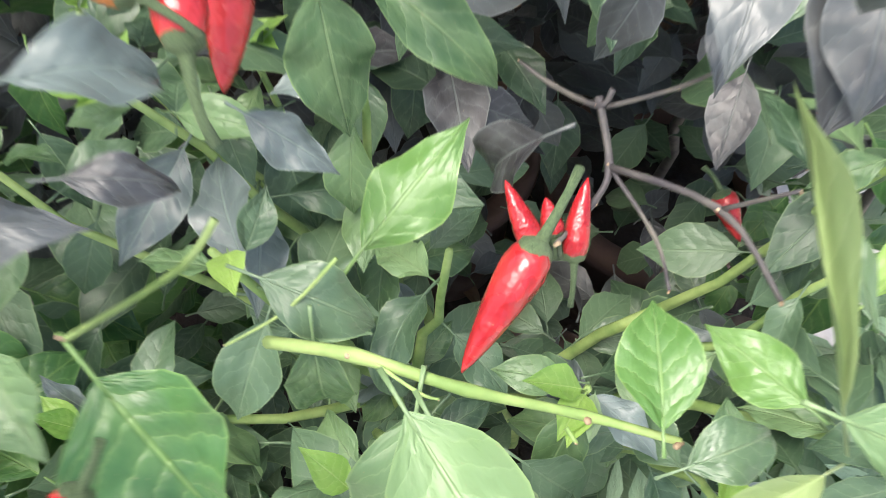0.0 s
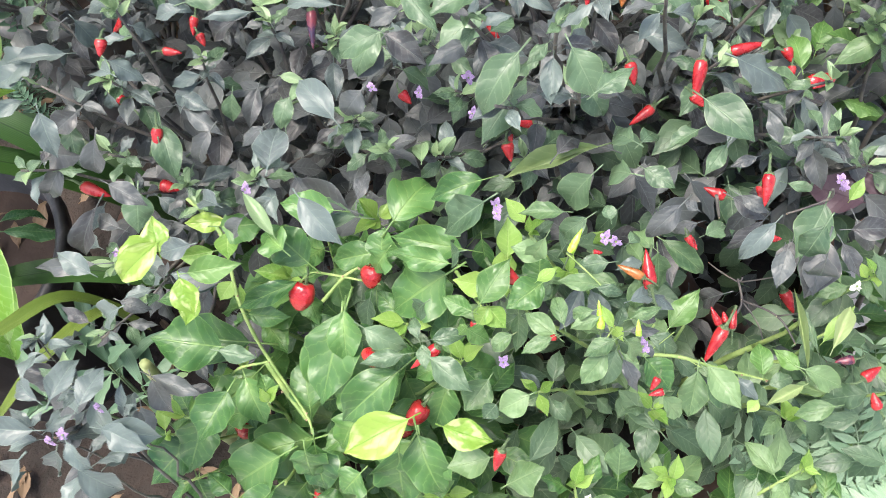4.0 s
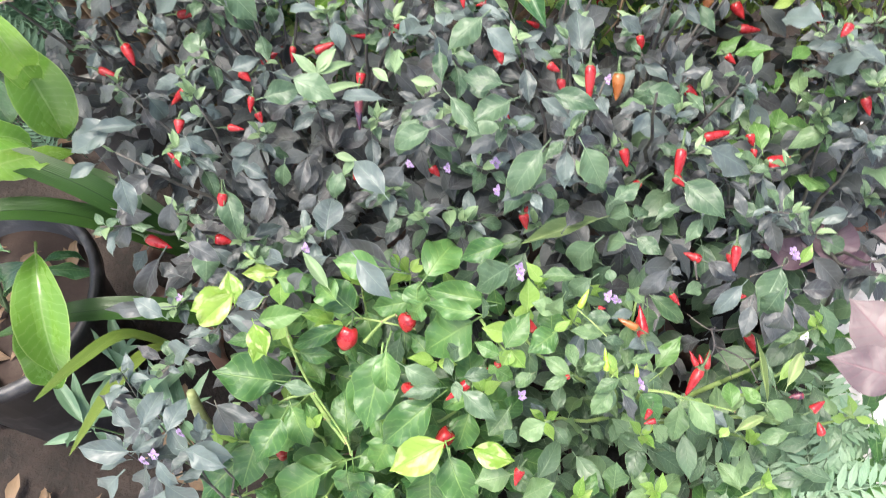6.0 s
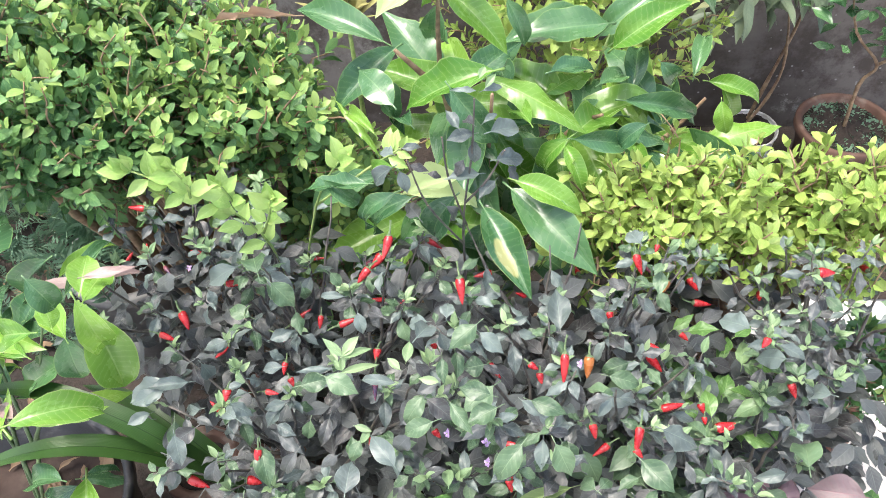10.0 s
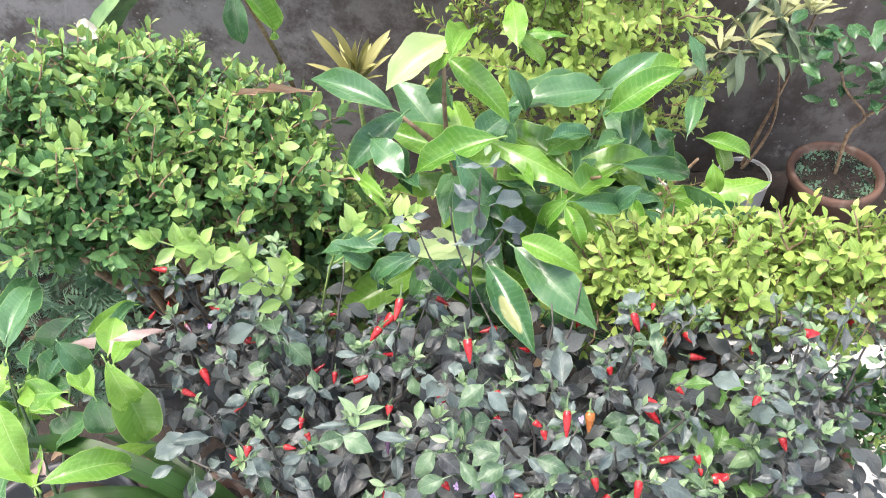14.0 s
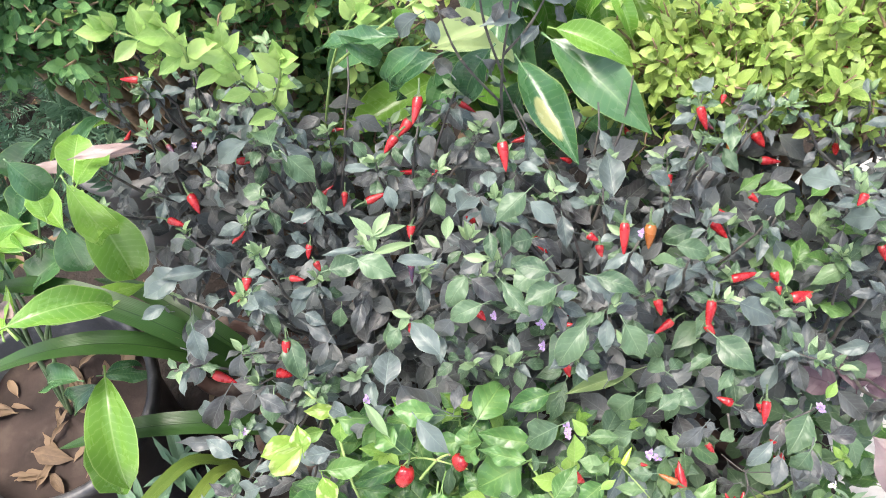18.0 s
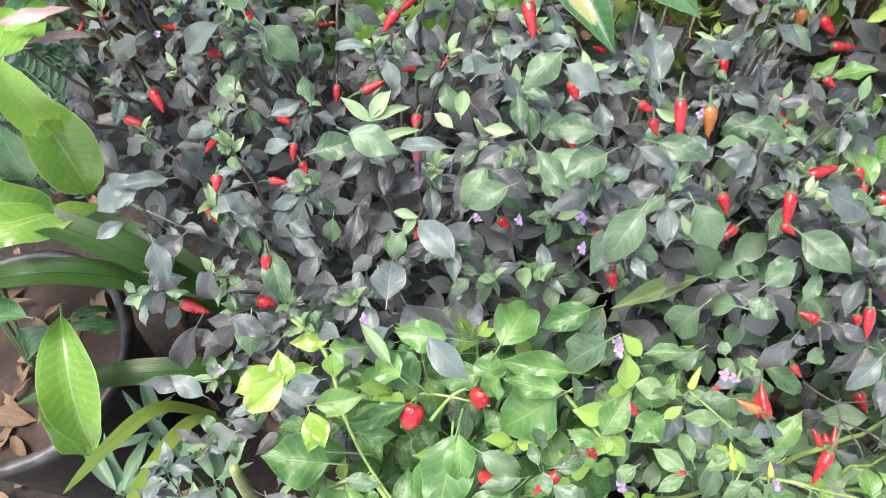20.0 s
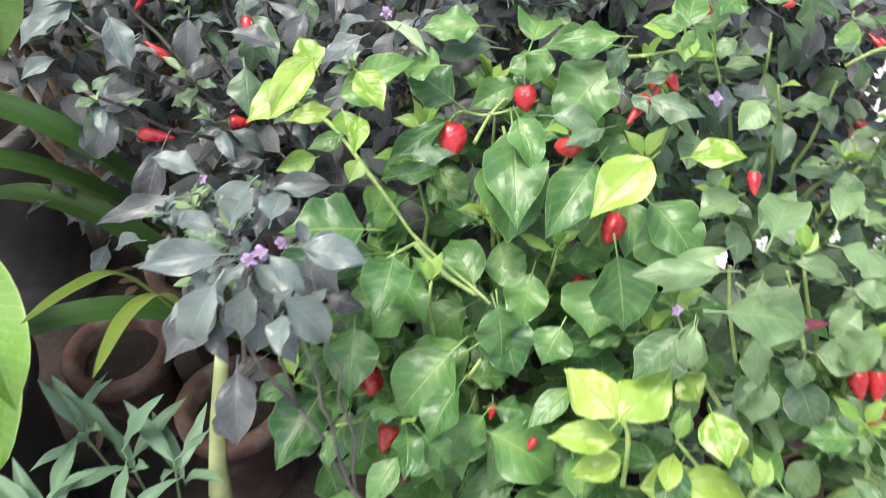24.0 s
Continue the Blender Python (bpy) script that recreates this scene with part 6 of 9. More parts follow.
flower(dark_b, (-0.052, 0.360, 0.878), (-0.1, -0.6, 0.8))
flower(dark_b, (-0.141, 0.129, 0.885), (-0.0, -0.4, 0.9))
flower(dark_b, (-0.066, 0.111, 0.883), (-0.1, -0.4, 0.9))
flower(dark_b, (-0.163, 0.226, 0.874), (0.0, -0.5, 0.9))
leaf(dark_b, DARKGREENS, (-0.120, 0.260, 0.880), (-0.154, 0.214, 0.856), (-0.0, -0.3, 0.9), 1.02)
leaf(dark_b, DARKGREENS, (-0.081, 0.266, 0.871), (-0.058, 0.236, 0.853), (-0.1, -0.3, 0.9), 1.39)
leaf(dark_b, DARKGREENS, (0.059, 0.243, 0.838), (0.016, 0.253, 0.851), (-0.1, -0.3, 0.9), 1.60)
leaf(dark_b, DARKGREENS, (-0.164, 0.355, 0.880), (-0.195, 0.348, 0.880), (0.0, -0.4, 0.9), 1.70)
leaf(dark_b, DARKGREENS, (-0.149, 0.325, 0.891), (-0.191, 0.291, 0.875), (0.0, -0.4, 0.9), 1.30)
leaf(dark_b, DARKS, (-0.034, 0.326, 0.849), (-0.059, 0.358, 0.878), (-0.1, -0.4, 0.9), 1.56)
leaf(dark_b, DARKGREENS, (0.028, 0.404, 0.821), (-0.019, 0.386, 0.816), (-0.1, -0.4, 0.9), 1.21)
leaf(dark_b, DARKS, (-0.094, 0.253, 0.870), (-0.140, 0.235, 0.865), (-0.0, -0.3, 0.9), 1.47)
leaf(dark_b, DARKS, (-0.238, 0.317, 0.870), (-0.270, 0.283, 0.853), (0.1, -0.4, 0.9), 1.54)
leaf(dark_b, DARKS, (-0.254, 0.274, 0.856), (-0.278, 0.247, 0.842), (0.1, -0.3, 0.9), 1.70)
twig(dark_e, [(0.043, 0.124, 0.794), (0.046, 0.109, 0.786), (0.042, 0.100, 0.784), (0.032, 0.087, 0.787)], 0.0010, DARKSTEM)
twig(dark_e, [(0.046, 0.109, 0.786), (0.066, 0.089, 0.802), (0.075, 0.067, 0.804)], 0.0009, DARKSTEM)
twig(dark_e, [(0.046, 0.109, 0.786), (0.055, 0.089, 0.788), (0.056, 0.074, 0.792)], 0.0006, DARKSTEM)
twig(dark_e, [(0.046, 0.124, 0.797), (0.043, 0.122, 0.793), (0.033, 0.134, 0.785), (0.025, 0.143, 0.783)], 0.0008, DARKSTEM)
twig(dark_e, [(0.045, 0.121, 0.794), (0.059, 0.118, 0.806), (0.067, 0.112, 0.824)], 0.0006, DARKSTEM)
twig(dark_e, [(0.066, 0.089, 0.802), (0.075, 0.083, 0.821)], 0.0006, DARKSTEM)
twig(dark_e, [(0.018, 0.160, 0.859), (0.022, 0.150, 0.843)], 0.0013, DARKSTEM)
twig(dark_e, [(0.104, 0.170, 0.850), (0.108, 0.175, 0.828), (0.075, 0.161, 0.830)], 0.0011, DARKSTEM)
leaf(dark_e, DARKS, (-0.010, 0.138, 0.883), (-0.038, 0.108, 0.872), (0.1, -0.4, 0.8), 1.05)
leaf(dark_e, DARKS, (0.062, 0.160, 0.835), (0.030, 0.129, 0.823), (-0.1, -0.4, 0.9), 0.87)
leaf(dark_e, DARKGREENS, (0.112, 0.184, 0.825), (0.086, 0.139, 0.807), (-0.2, -0.4, 0.8), 1.16)
leaf(dark_e, DARKS, (0.094, 0.130, 0.844), (0.085, 0.096, 0.829), (-0.2, -0.3, 0.9), 1.54)
leaf(dark_e, DARKS, (0.142, 0.194, 0.783), (0.160, 0.156, 0.767), (-0.3, -0.4, 0.8), 0.89)
leaf(dark_e, DARKS, (0.070, 0.135, 0.833), (0.062, 0.107, 0.821), (-0.2, -0.4, 0.9), 1.01)
leaf(dark_e, DARKS, (0.009, 0.131, 0.854), (-0.012, 0.126, 0.854), (0.0, -0.4, 0.9), 1.02)
leaf(dark_e, DARKS, (0.028, 0.145, 0.837), (0.008, 0.138, 0.835), (-0.0, -0.4, 0.9), 1.13)
leaf(dark_e, DARKS, (0.004, 0.140, 0.868), (-0.008, 0.146, 0.873), (0.0, -0.4, 0.8), 1.70)
leaf(dark_e, DARKS, (0.033, 0.168, 0.851), (0.057, 0.154, 0.845), (-0.1, -0.4, 0.8), 1.27)
leaf(dark_e, DARKS, (0.202, 0.296, 0.695), (0.227, 0.274, 0.686), (-0.3, -0.4, 0.8), 1.70)
leaf(dark_e, YOUNGS, (0.150, 0.213, 0.760), (0.161, 0.230, 0.771), (-0.2, -0.4, 0.8), 1.07)
leaf(dark_e, DARKS, (0.029, 0.177, 0.836), (0.061, 0.160, 0.826), (-0.1, -0.4, 0.9), 1.08)
leaf(dark_e, DARKGREENS, (0.036, 0.218, 0.850), (0.017, 0.192, 0.839), (-0.1, -0.4, 0.8), 1.01)
leaf(dark_e, DARKS, (0.061, 0.207, 0.842), (0.036, 0.197, 0.841), (-0.1, -0.4, 0.8), 0.94)
leaf(dark_e, DARKGREENS, (0.019, 0.230, 0.849), (-0.010, 0.211, 0.843), (-0.0, -0.4, 0.8), 0.92)
leaf(dark_e, DARKGREENS, (-0.029, 0.193, 0.859), (-0.060, 0.210, 0.876), (0.1, -0.4, 0.8), 1.00)
leaf(dark_e, DARKGREENS, (0.055, 0.235, 0.838), (0.011, 0.253, 0.858), (-0.1, -0.5, 0.8), 1.19)
leaf(dark_e, DARKGREENS, (-0.038, 0.178, 0.869), (-0.067, 0.169, 0.869), (0.1, -0.4, 0.8), 1.26)
leaf(dark_e, DARKS, (0.086, 0.230, 0.814), (0.073, 0.255, 0.834), (-0.1, -0.4, 0.8), 1.03)
leaf(dark_e, DARKS, (0.124, 0.247, 0.785), (0.131, 0.284, 0.811), (-0.2, -0.4, 0.8), 0.82)
leaf(dark_e, DARKGREENS, (0.071, 0.187, 0.836), (0.102, 0.180, 0.832), (-0.2, -0.4, 0.8), 0.70)
leaf(dark_e, DARKS, (0.160, 0.238, 0.752), (0.203, 0.200, 0.730), (-0.2, -0.3, 0.8), 0.96)
leaf(dark_e, DARKGREENS, (0.197, 0.290, 0.696), (0.236, 0.271, 0.685), (-0.2, -0.4, 0.8), 1.30)
fruit(dark_e, (0.053, 0.169, 0.874), (0.051, 0.148, 0.862), fat=1.05)
fruit(dark_e, (0.037, 0.189, 0.810), (0.020, 0.194, 0.815), fat=1.38)
fruit(dark_e, (0.012, 0.264, 0.846), (0.021, 0.255, 0.839), fat=1.79)
fruit(dark_e, (0.155, 0.340, 0.772), (0.135, 0.329, 0.768), fat=1.18)
fruit(dark_e, (0.116, 0.344, 0.784), (0.116, 0.335, 0.778), fat=1.90)
fruit(dark_e, (0.063, 0.144, 0.823), (0.071, 0.143, 0.821), fat=1.90)
fruit(dark_e, (-0.002, 0.136, 0.841), (0.003, 0.129, 0.836), fat=1.70)
flower(dark_e, (0.101, 0.162, 0.875), (-0.3, -0.6, 0.7))
flower(dark_e, (0.105, 0.162, 0.867), (-0.3, -0.4, 0.8))
leaf(dark_e, DARKS, (0.115, 0.153, 0.820), (0.153, 0.153, 0.822), (-0.2, -0.3, 0.9), 1.19)
leaf(dark_e, DARKS, (0.036, 0.137, 0.839), (0.008, 0.145, 0.848), (-0.1, -0.3, 0.9), 1.55)
leaf(dark_e, DARKS, (0.101, 0.142, 0.844), (0.083, 0.099, 0.820), (-0.2, -0.2, 0.9), 1.32)
twig(dark_f, [(-0.508, 0.038, 0.651), (-0.493, 0.009, 0.730), (-0.477, -0.018, 0.798)], 0.0019, DARKSTEM)
leaf(dark_f, DARKS, (-0.483, 0.045, 0.746), (-0.555, 0.057, 0.751), (0.1, -0.5, 0.8), 0.68)
leaf(dark_f, DARKS, (-0.505, 0.064, 0.712), (-0.556, 0.035, 0.679), (0.1, -0.5, 0.8), 1.17)
leaf(dark_f, DARKS, (-0.477, 0.049, 0.718), (-0.445, 0.008, 0.689), (0.0, -0.4, 0.8), 1.33)
leaf(dark_f, DARKS, (-0.462, 0.063, 0.723), (-0.405, 0.044, 0.721), (-0.0, -0.5, 0.8), 0.77)
leaf(dark_f, DARKS, (-0.481, 0.027, 0.724), (-0.491, 0.001, 0.700), (0.1, -0.4, 0.8), 1.36)
leaf(dark_f, DARKS, (-0.484, 0.065, 0.750), (-0.493, 0.090, 0.779), (0.1, -0.5, 0.8), 1.05)
leaf(dark_f, DARKS, (-0.465, 0.029, 0.767), (-0.461, 0.050, 0.794), (0.0, -0.5, 0.8), 1.02)
leaf(dark_f, DARKS, (-0.506, 0.100, 0.736), (-0.538, 0.113, 0.746), (0.1, -0.5, 0.8), 1.00)
leaf(dark_f, DARKS, (-0.483, 0.011, 0.757), (-0.504, -0.009, 0.736), (0.1, -0.5, 0.8), 1.27)
leaf(dark_f, DARKS, (-0.447, 0.059, 0.739), (-0.429, 0.029, 0.716), (0.0, -0.5, 0.8), 1.22)
leaf(dark_f, DARKS, (-0.443, 0.073, 0.671), (-0.411, 0.054, 0.663), (-0.0, -0.4, 0.8), 1.37)
leaf(dark_f, DARKGREENS, (-0.486, 0.027, 0.774), (-0.515, 0.041, 0.786), (0.1, -0.5, 0.8), 1.05)
leaf(dark_f, DARKS, (-0.461, 0.027, 0.746), (-0.442, 0.010, 0.735), (0.0, -0.5, 0.8), 1.45)
leaf(dark_f, DARKS, (-0.528, 0.054, 0.705), (-0.516, 0.019, 0.677), (0.1, -0.4, 0.8), 0.94)
leaf(dark_f, DARKS, (-0.480, 0.052, 0.679), (-0.470, 0.023, 0.656), (0.0, -0.4, 0.8), 1.40)
leaf(dark_f, DARKS, (-0.516, 0.052, 0.631), (-0.518, 0.028, 0.610), (0.1, -0.4, 0.8), 1.70)
leaf(dark_f, DARKS, (-0.532, 0.051, 0.601), (-0.535, 0.024, 0.576), (0.1, -0.4, 0.9), 1.70)
flower(dark_f, (-0.475, -0.023, 0.808), (0.1, -0.7, 0.7))
flower(dark_f, (-0.456, 0.010, 0.786), (0.0, -0.7, 0.7))
flower(dark_f, (-0.468, -0.017, 0.806), (0.1, -0.7, 0.7))
leaf(green_a, GREENS, (-0.365, 0.119, 0.650), (-0.481, 0.128, 0.656), (0.1, -0.4, 0.8), 0.83)
leaf(green_a, GREENS, (-0.276, 0.115, 0.764), (-0.292, 0.055, 0.705), (-0.0, -0.4, 0.8), 1.22)
leaf(green_a, GREENS, (-0.263, 0.112, 0.770), (-0.271, 0.081, 0.739), (-0.1, -0.4, 0.8), 1.33)
leaf(green_a, GREENS, (-0.179, 0.117, 0.807), (-0.243, 0.087, 0.777), (-0.1, -0.5, 0.8), 1.23)
leaf(green_a, GREENS, (-0.157, 0.148, 0.790), (-0.228, 0.158, 0.798), (-0.1, -0.5, 0.7), 0.71)
leaf(green_a, GREENS, (-0.233, 0.168, 0.792), (-0.238, 0.197, 0.819), (-0.1, -0.5, 0.7), 1.70)
leaf(green_a, DARKGREENS, (-0.250, 0.180, 0.790), (-0.325, 0.188, 0.806), (-0.0, -0.5, 0.7), 0.75)
leaf(green_a, GREENS, (-0.298, 0.140, 0.767), (-0.338, 0.170, 0.795), (0.0, -0.5, 0.8), 1.09)
leaf(green_a, GREENS, (-0.243, 0.144, 0.773), (-0.241, 0.167, 0.795), (-0.1, -0.5, 0.8), 1.63)
leaf(green_a, GREENS, (-0.298, 0.139, 0.768), (-0.251, 0.149, 0.777), (-0.0, -0.5, 0.8), 0.90)
leaf(green_a, GREENS, (-0.301, 0.138, 0.769), (-0.369, 0.117, 0.747), (0.0, -0.5, 0.8), 0.45)
leaf(green_a, GREENS, (-0.212, 0.064, 0.784), (-0.255, 0.072, 0.791), (-0.1, -0.4, 0.8), 0.97)
leaf(green_a, GREENS, (-0.225, 0.047, 0.777), (-0.273, 0.010, 0.740), (-0.1, -0.4, 0.9), 1.18)
leaf(green_a, LIMES, (-0.199, 0.019, 0.781), (-0.254, -0.006, 0.763), (-0.1, -0.4, 0.9), 0.98)
leaf(green_a, LIMES, (-0.182, -0.001, 0.794), (-0.143, -0.007, 0.793), (-0.2, -0.4, 0.8), 0.89)
leaf(green_a, YOUNGS, (-0.189, 0.014, 0.791), (-0.190, 0.028, 0.807), (-0.2, -0.4, 0.8), 1.56)
leaf(green_a, YOUNGS, (-0.187, 0.023, 0.777), (-0.193, 0.004, 0.761), (-0.2, -0.4, 0.9), 1.31)
leaf(green_a, YOUNGS, (-0.139, 0.104, 0.825), (-0.135, 0.123, 0.846), (-0.2, -0.5, 0.7), 1.43)
leaf(green_a, YOUNGS, (-0.145, 0.098, 0.829), (-0.173, 0.101, 0.835), (-0.2, -0.5, 0.7), 1.42)
leaf(green_a, YOUNGS, (-0.145, 0.086, 0.837), (-0.130, 0.087, 0.839), (-0.2, -0.5, 0.7), 1.65)
leaf(green_a, YOUNGS, (-0.150, 0.083, 0.832), (-0.136, 0.070, 0.822), (-0.2, -0.5, 0.8), 1.70)
leaf(green_a, YOUNGS, (-0.147, 0.083, 0.832), (-0.155, 0.070, 0.822), (-0.2, -0.5, 0.8), 1.70)
leaf(green_a, LIMES, (-0.416, 0.148, 0.816), (-0.462, 0.130, 0.803), (0.2, -0.5, 0.7), 0.90)
leaf(green_a, LIMES, (-0.428, 0.189, 0.791), (-0.435, 0.206, 0.811), (0.1, -0.5, 0.7), 1.48)
leaf(green_a, YOUNGS, (-0.392, 0.186, 0.762), (-0.392, 0.166, 0.746), (0.1, -0.5, 0.8), 1.70)
leaf(green_a, LIMES, (-0.393, 0.203, 0.750), (-0.436, 0.199, 0.751), (0.1, -0.5, 0.8), 0.72)
leaf(green_a, GREENS, (-0.405, 0.182, 0.774), (-0.351, 0.186, 0.777), (0.1, -0.5, 0.7), 0.91)
leaf(green_a, LIMES, (-0.413, 0.179, 0.735), (-0.418, 0.157, 0.717), (0.1, -0.5, 0.8), 1.15)
leaf(green_a, YOUNGS, (-0.417, 0.188, 0.717), (-0.453, 0.182, 0.716), (0.1, -0.5, 0.8), 1.17)
leaf(green_a, YOUNGS, (-0.387, 0.147, 0.738), (-0.399, 0.133, 0.727), (0.1, -0.5, 0.8), 1.69)
leaf(green_a, GREENS, (-0.376, 0.114, 0.738), (-0.332, 0.112, 0.735), (0.1, -0.4, 0.8), 0.77)
leaf(green_a, GREENS, (-0.363, 0.100, 0.667), (-0.427, 0.057, 0.624), (0.1, -0.4, 0.9), 0.84)
leaf(green_a, GREENS, (-0.388, 0.088, 0.661), (-0.365, 0.053, 0.626), (0.1, -0.4, 0.9), 1.09)
leaf(green_a, GREENS, (-0.317, 0.054, 0.648), (-0.364, 0.042, 0.635), (0.0, -0.3, 0.9), 1.29)
leaf(green_a, GREENS, (-0.321, 0.043, 0.671), (-0.325, 0.077, 0.704), (0.0, -0.4, 0.9), 1.17)
leaf(green_a, GREENS, (-0.272, 0.029, 0.707), (-0.303, 0.008, 0.686), (-0.0, -0.3, 0.9), 1.35)
leaf(green_a, GREENS, (-0.216, 0.032, 0.674), (-0.242, -0.003, 0.639), (-0.1, -0.3, 0.9), 1.70)
leaf(green_a, GREENS, (-0.205, 0.011, 0.760), (-0.188, -0.032, 0.718), (-0.2, -0.3, 0.9), 1.37)
leaf(green_a, GREENS, (-0.336, 0.056, 0.580), (-0.401, 0.047, 0.570), (0.1, -0.3, 0.9), 0.95)
leaf(green_a, GREENS, (-0.313, 0.026, 0.666), (-0.316, -0.001, 0.640), (0.0, -0.3, 0.9), 1.70)
leaf(green_a, GREENS, (-0.109, 0.106, 0.809), (-0.110, 0.127, 0.830), (-0.3, -0.5, 0.7), 1.60)
leaf(green_a, NARROWS, (-0.178, 0.086, 0.806), (-0.148, 0.087, 0.810), (-0.2, -0.5, 0.8), 1.02)
leaf(green_a, NARROWS, (-0.193, 0.042, 0.804), (-0.156, 0.032, 0.799), (-0.2, -0.4, 0.8), 1.23)
leaf(green_a, DARKGREENS, (-0.185, 0.128, 0.808), (-0.190, 0.105, 0.789), (-0.2, -0.5, 0.8), 1.44)
leaf(green_a, NARROWS, (-0.140, -0.011, 0.761), (-0.177, -0.020, 0.757), (-0.2, -0.3, 0.9), 1.47)
leaf(green_a, NARROWS, (-0.163, 0.004, 0.803), (-0.150, -0.023, 0.780), (-0.2, -0.4, 0.8), 1.69)
leaf(green_a, NARROWS, (-0.112, 0.024, 0.810), (-0.139, 0.012, 0.801), (-0.3, -0.4, 0.8), 1.57)
leaf(green_a, GREENS, (-0.438, 0.072, 0.594), (-0.469, 0.047, 0.568), (0.2, -0.3, 0.9), 1.70)
fruit(green_a, (-0.311, 0.131, 0.763), (-0.320, 0.113, 0.746), RED, True, fat=1.08)
fruit(green_a, (-0.250, 0.140, 0.779), (-0.253, 0.126, 0.765), RED, True, fat=1.18)
fruit(green_a, (-0.241, 0.065, 0.779), (-0.243, 0.055, 0.769), RED, True, fat=1.90)
fruit(green_a, (-0.208, 0.041, 0.715), (-0.222, 0.027, 0.702), RED, True, fat=1.07)
fruit(green_a, (-0.230, 0.046, 0.650), (-0.240, 0.034, 0.637), RED, True, fat=1.12)
fruit(green_a, (-0.415, 0.072, 0.577), (-0.416, 0.049, 0.555), RED, True, fat=1.13)
fruit(green_a, (-0.186, 0.058, 0.808), (-0.208, 0.045, 0.796), fat=0.97)
fruit(green_a, (-0.173, 0.075, 0.806), (-0.174, 0.067, 0.797), fat=1.90)
fruit(green_a, (-0.159, 0.081, 0.806), (-0.158, 0.071, 0.796), fat=1.90)
fruit(green_a, (-0.138, -0.012, 0.780), (-0.144, -0.024, 0.769), fat=1.50)
fruit(green_a, (-0.442, 0.093, 0.671), (-0.440, 0.086, 0.664), fat=1.90)
fruit(green_a, (-0.136, 0.223, 0.839), (-0.132, 0.228, 0.844), fat=1.90)
flower(green_a, (-0.141, 0.136, 0.886), (-0.3, -0.8, 0.5))
flower(green_a, (-0.348, 0.178, 0.842), (0.1, -0.8, 0.5))
flower(green_a, (-0.137, 0.050, 0.799), (-0.4, -0.6, 0.7))
leaf(green_a, GREENS, (-0.309, 0.027, 0.662), (-0.313, -0.011, 0.622), (-0.1, -0.4, 0.8), 1.25)
leaf(green_a, GREENS, (-0.307, 0.046, 0.604), (-0.400, 0.027, 0.562), (-0.1, -0.4, 0.9), 0.98)
leaf(green_a, GREENS, (-0.405, 0.085, 0.609), (-0.436, 0.062, 0.578), (-0.0, -0.4, 0.8), 1.18)
leaf(green_a, GREENS, (-0.450, 0.055, 0.579), (-0.506, 0.022, 0.531), (0.0, -0.4, 0.9), 0.93)
leaf(green_a, GREENS, (-0.359, 0.085, 0.689), (-0.392, 0.052, 0.648), (-0.1, -0.5, 0.8), 1.13)
leaf(green_a, GREENS, (-0.293, -0.031, 0.582), (-0.328, -0.013, 0.592), (-0.1, -0.4, 0.9), 1.00)
leaf(green_a, GREENS, (-0.282, -0.058, 0.543), (-0.360, -0.037, 0.547), (-0.1, -0.3, 0.9), 1.11)
leaf(green_a, GREENS, (-0.262, 0.001, 0.660), (-0.286, -0.017, 0.636), (-0.2, -0.4, 0.8), 1.70)
leaf(green_a, GREENS, (-0.334, 0.013, 0.571), (-0.373, -0.017, 0.531), (-0.1, -0.4, 0.9), 1.37)
leaf(green_a, GREENS, (-0.473, 0.019, 0.538), (-0.462, -0.011, 0.508), (0.0, -0.3, 0.9), 1.61)
leaf(green_a, LIMES, (-0.237, -0.060, 0.591), (-0.269, -0.025, 0.626), (-0.2, -0.3, 0.9), 1.14)
leaf(green_a, LIMES, (-0.236, -0.064, 0.604), (-0.193, -0.051, 0.632), (-0.2, -0.3, 0.9), 1.15)
leaf(green_a, LIMES, (-0.240, -0.066, 0.575), (-0.292, -0.053, 0.583), (-0.2, -0.3, 0.9), 0.77)
leaf(green_a, LIMES, (-0.234, -0.073, 0.571), (-0.277, -0.077, 0.563), (-0.2, -0.3, 0.9), 0.98)
leaf(green_a, LIMES, (-0.243, -0.093, 0.554), (-0.183, -0.111, 0.556), (-0.2, -0.3, 0.9), 0.98)
leaf(green_a, LIMES, (-0.211, -0.111, 0.550), (-0.205, -0.090, 0.577), (-0.2, -0.3, 0.9), 1.15)
leaf(green_a, LIMES, (-0.164, -0.081, 0.607), (-0.168, -0.110, 0.580), (-0.3, -0.3, 0.9), 1.15)
leaf(green_a, LIMES, (-0.196, -0.056, 0.641), (-0.186, -0.076, 0.625), (-0.2, -0.3, 0.9), 1.70)
fruit(green_a, (-0.407, 0.029, 0.539), (-0.418, 0.014, 0.520), fat=1.90)
fruit(green_a, (-0.299, -0.040, 0.570), (-0.308, -0.044, 0.564), fat=1.90)
fruit(green_a, (-0.324, -0.006, 0.581), (-0.328, -0.014, 0.572), fat=1.90)
twig(green_a, [(-0.436, 0.218, 0.763), (-0.404, 0.190, 0.747), (-0.383, 0.133, 0.731), (-0.369, 0.105, 0.712), (-0.356, 0.086, 0.691), (-0.323, 0.045, 0.667), (-0.315, 0.027, 0.665)], 0.0018)
twig(green_a, [(-0.356, 0.086, 0.691), (-0.391, 0.084, 0.676), (-0.412, 0.083, 0.640)], 0.0014)
twig(green_a, [(-0.301, 0.140, 0.768), (-0.279, 0.140, 0.759), (-0.243, 0.126, 0.774)], 0.0012)
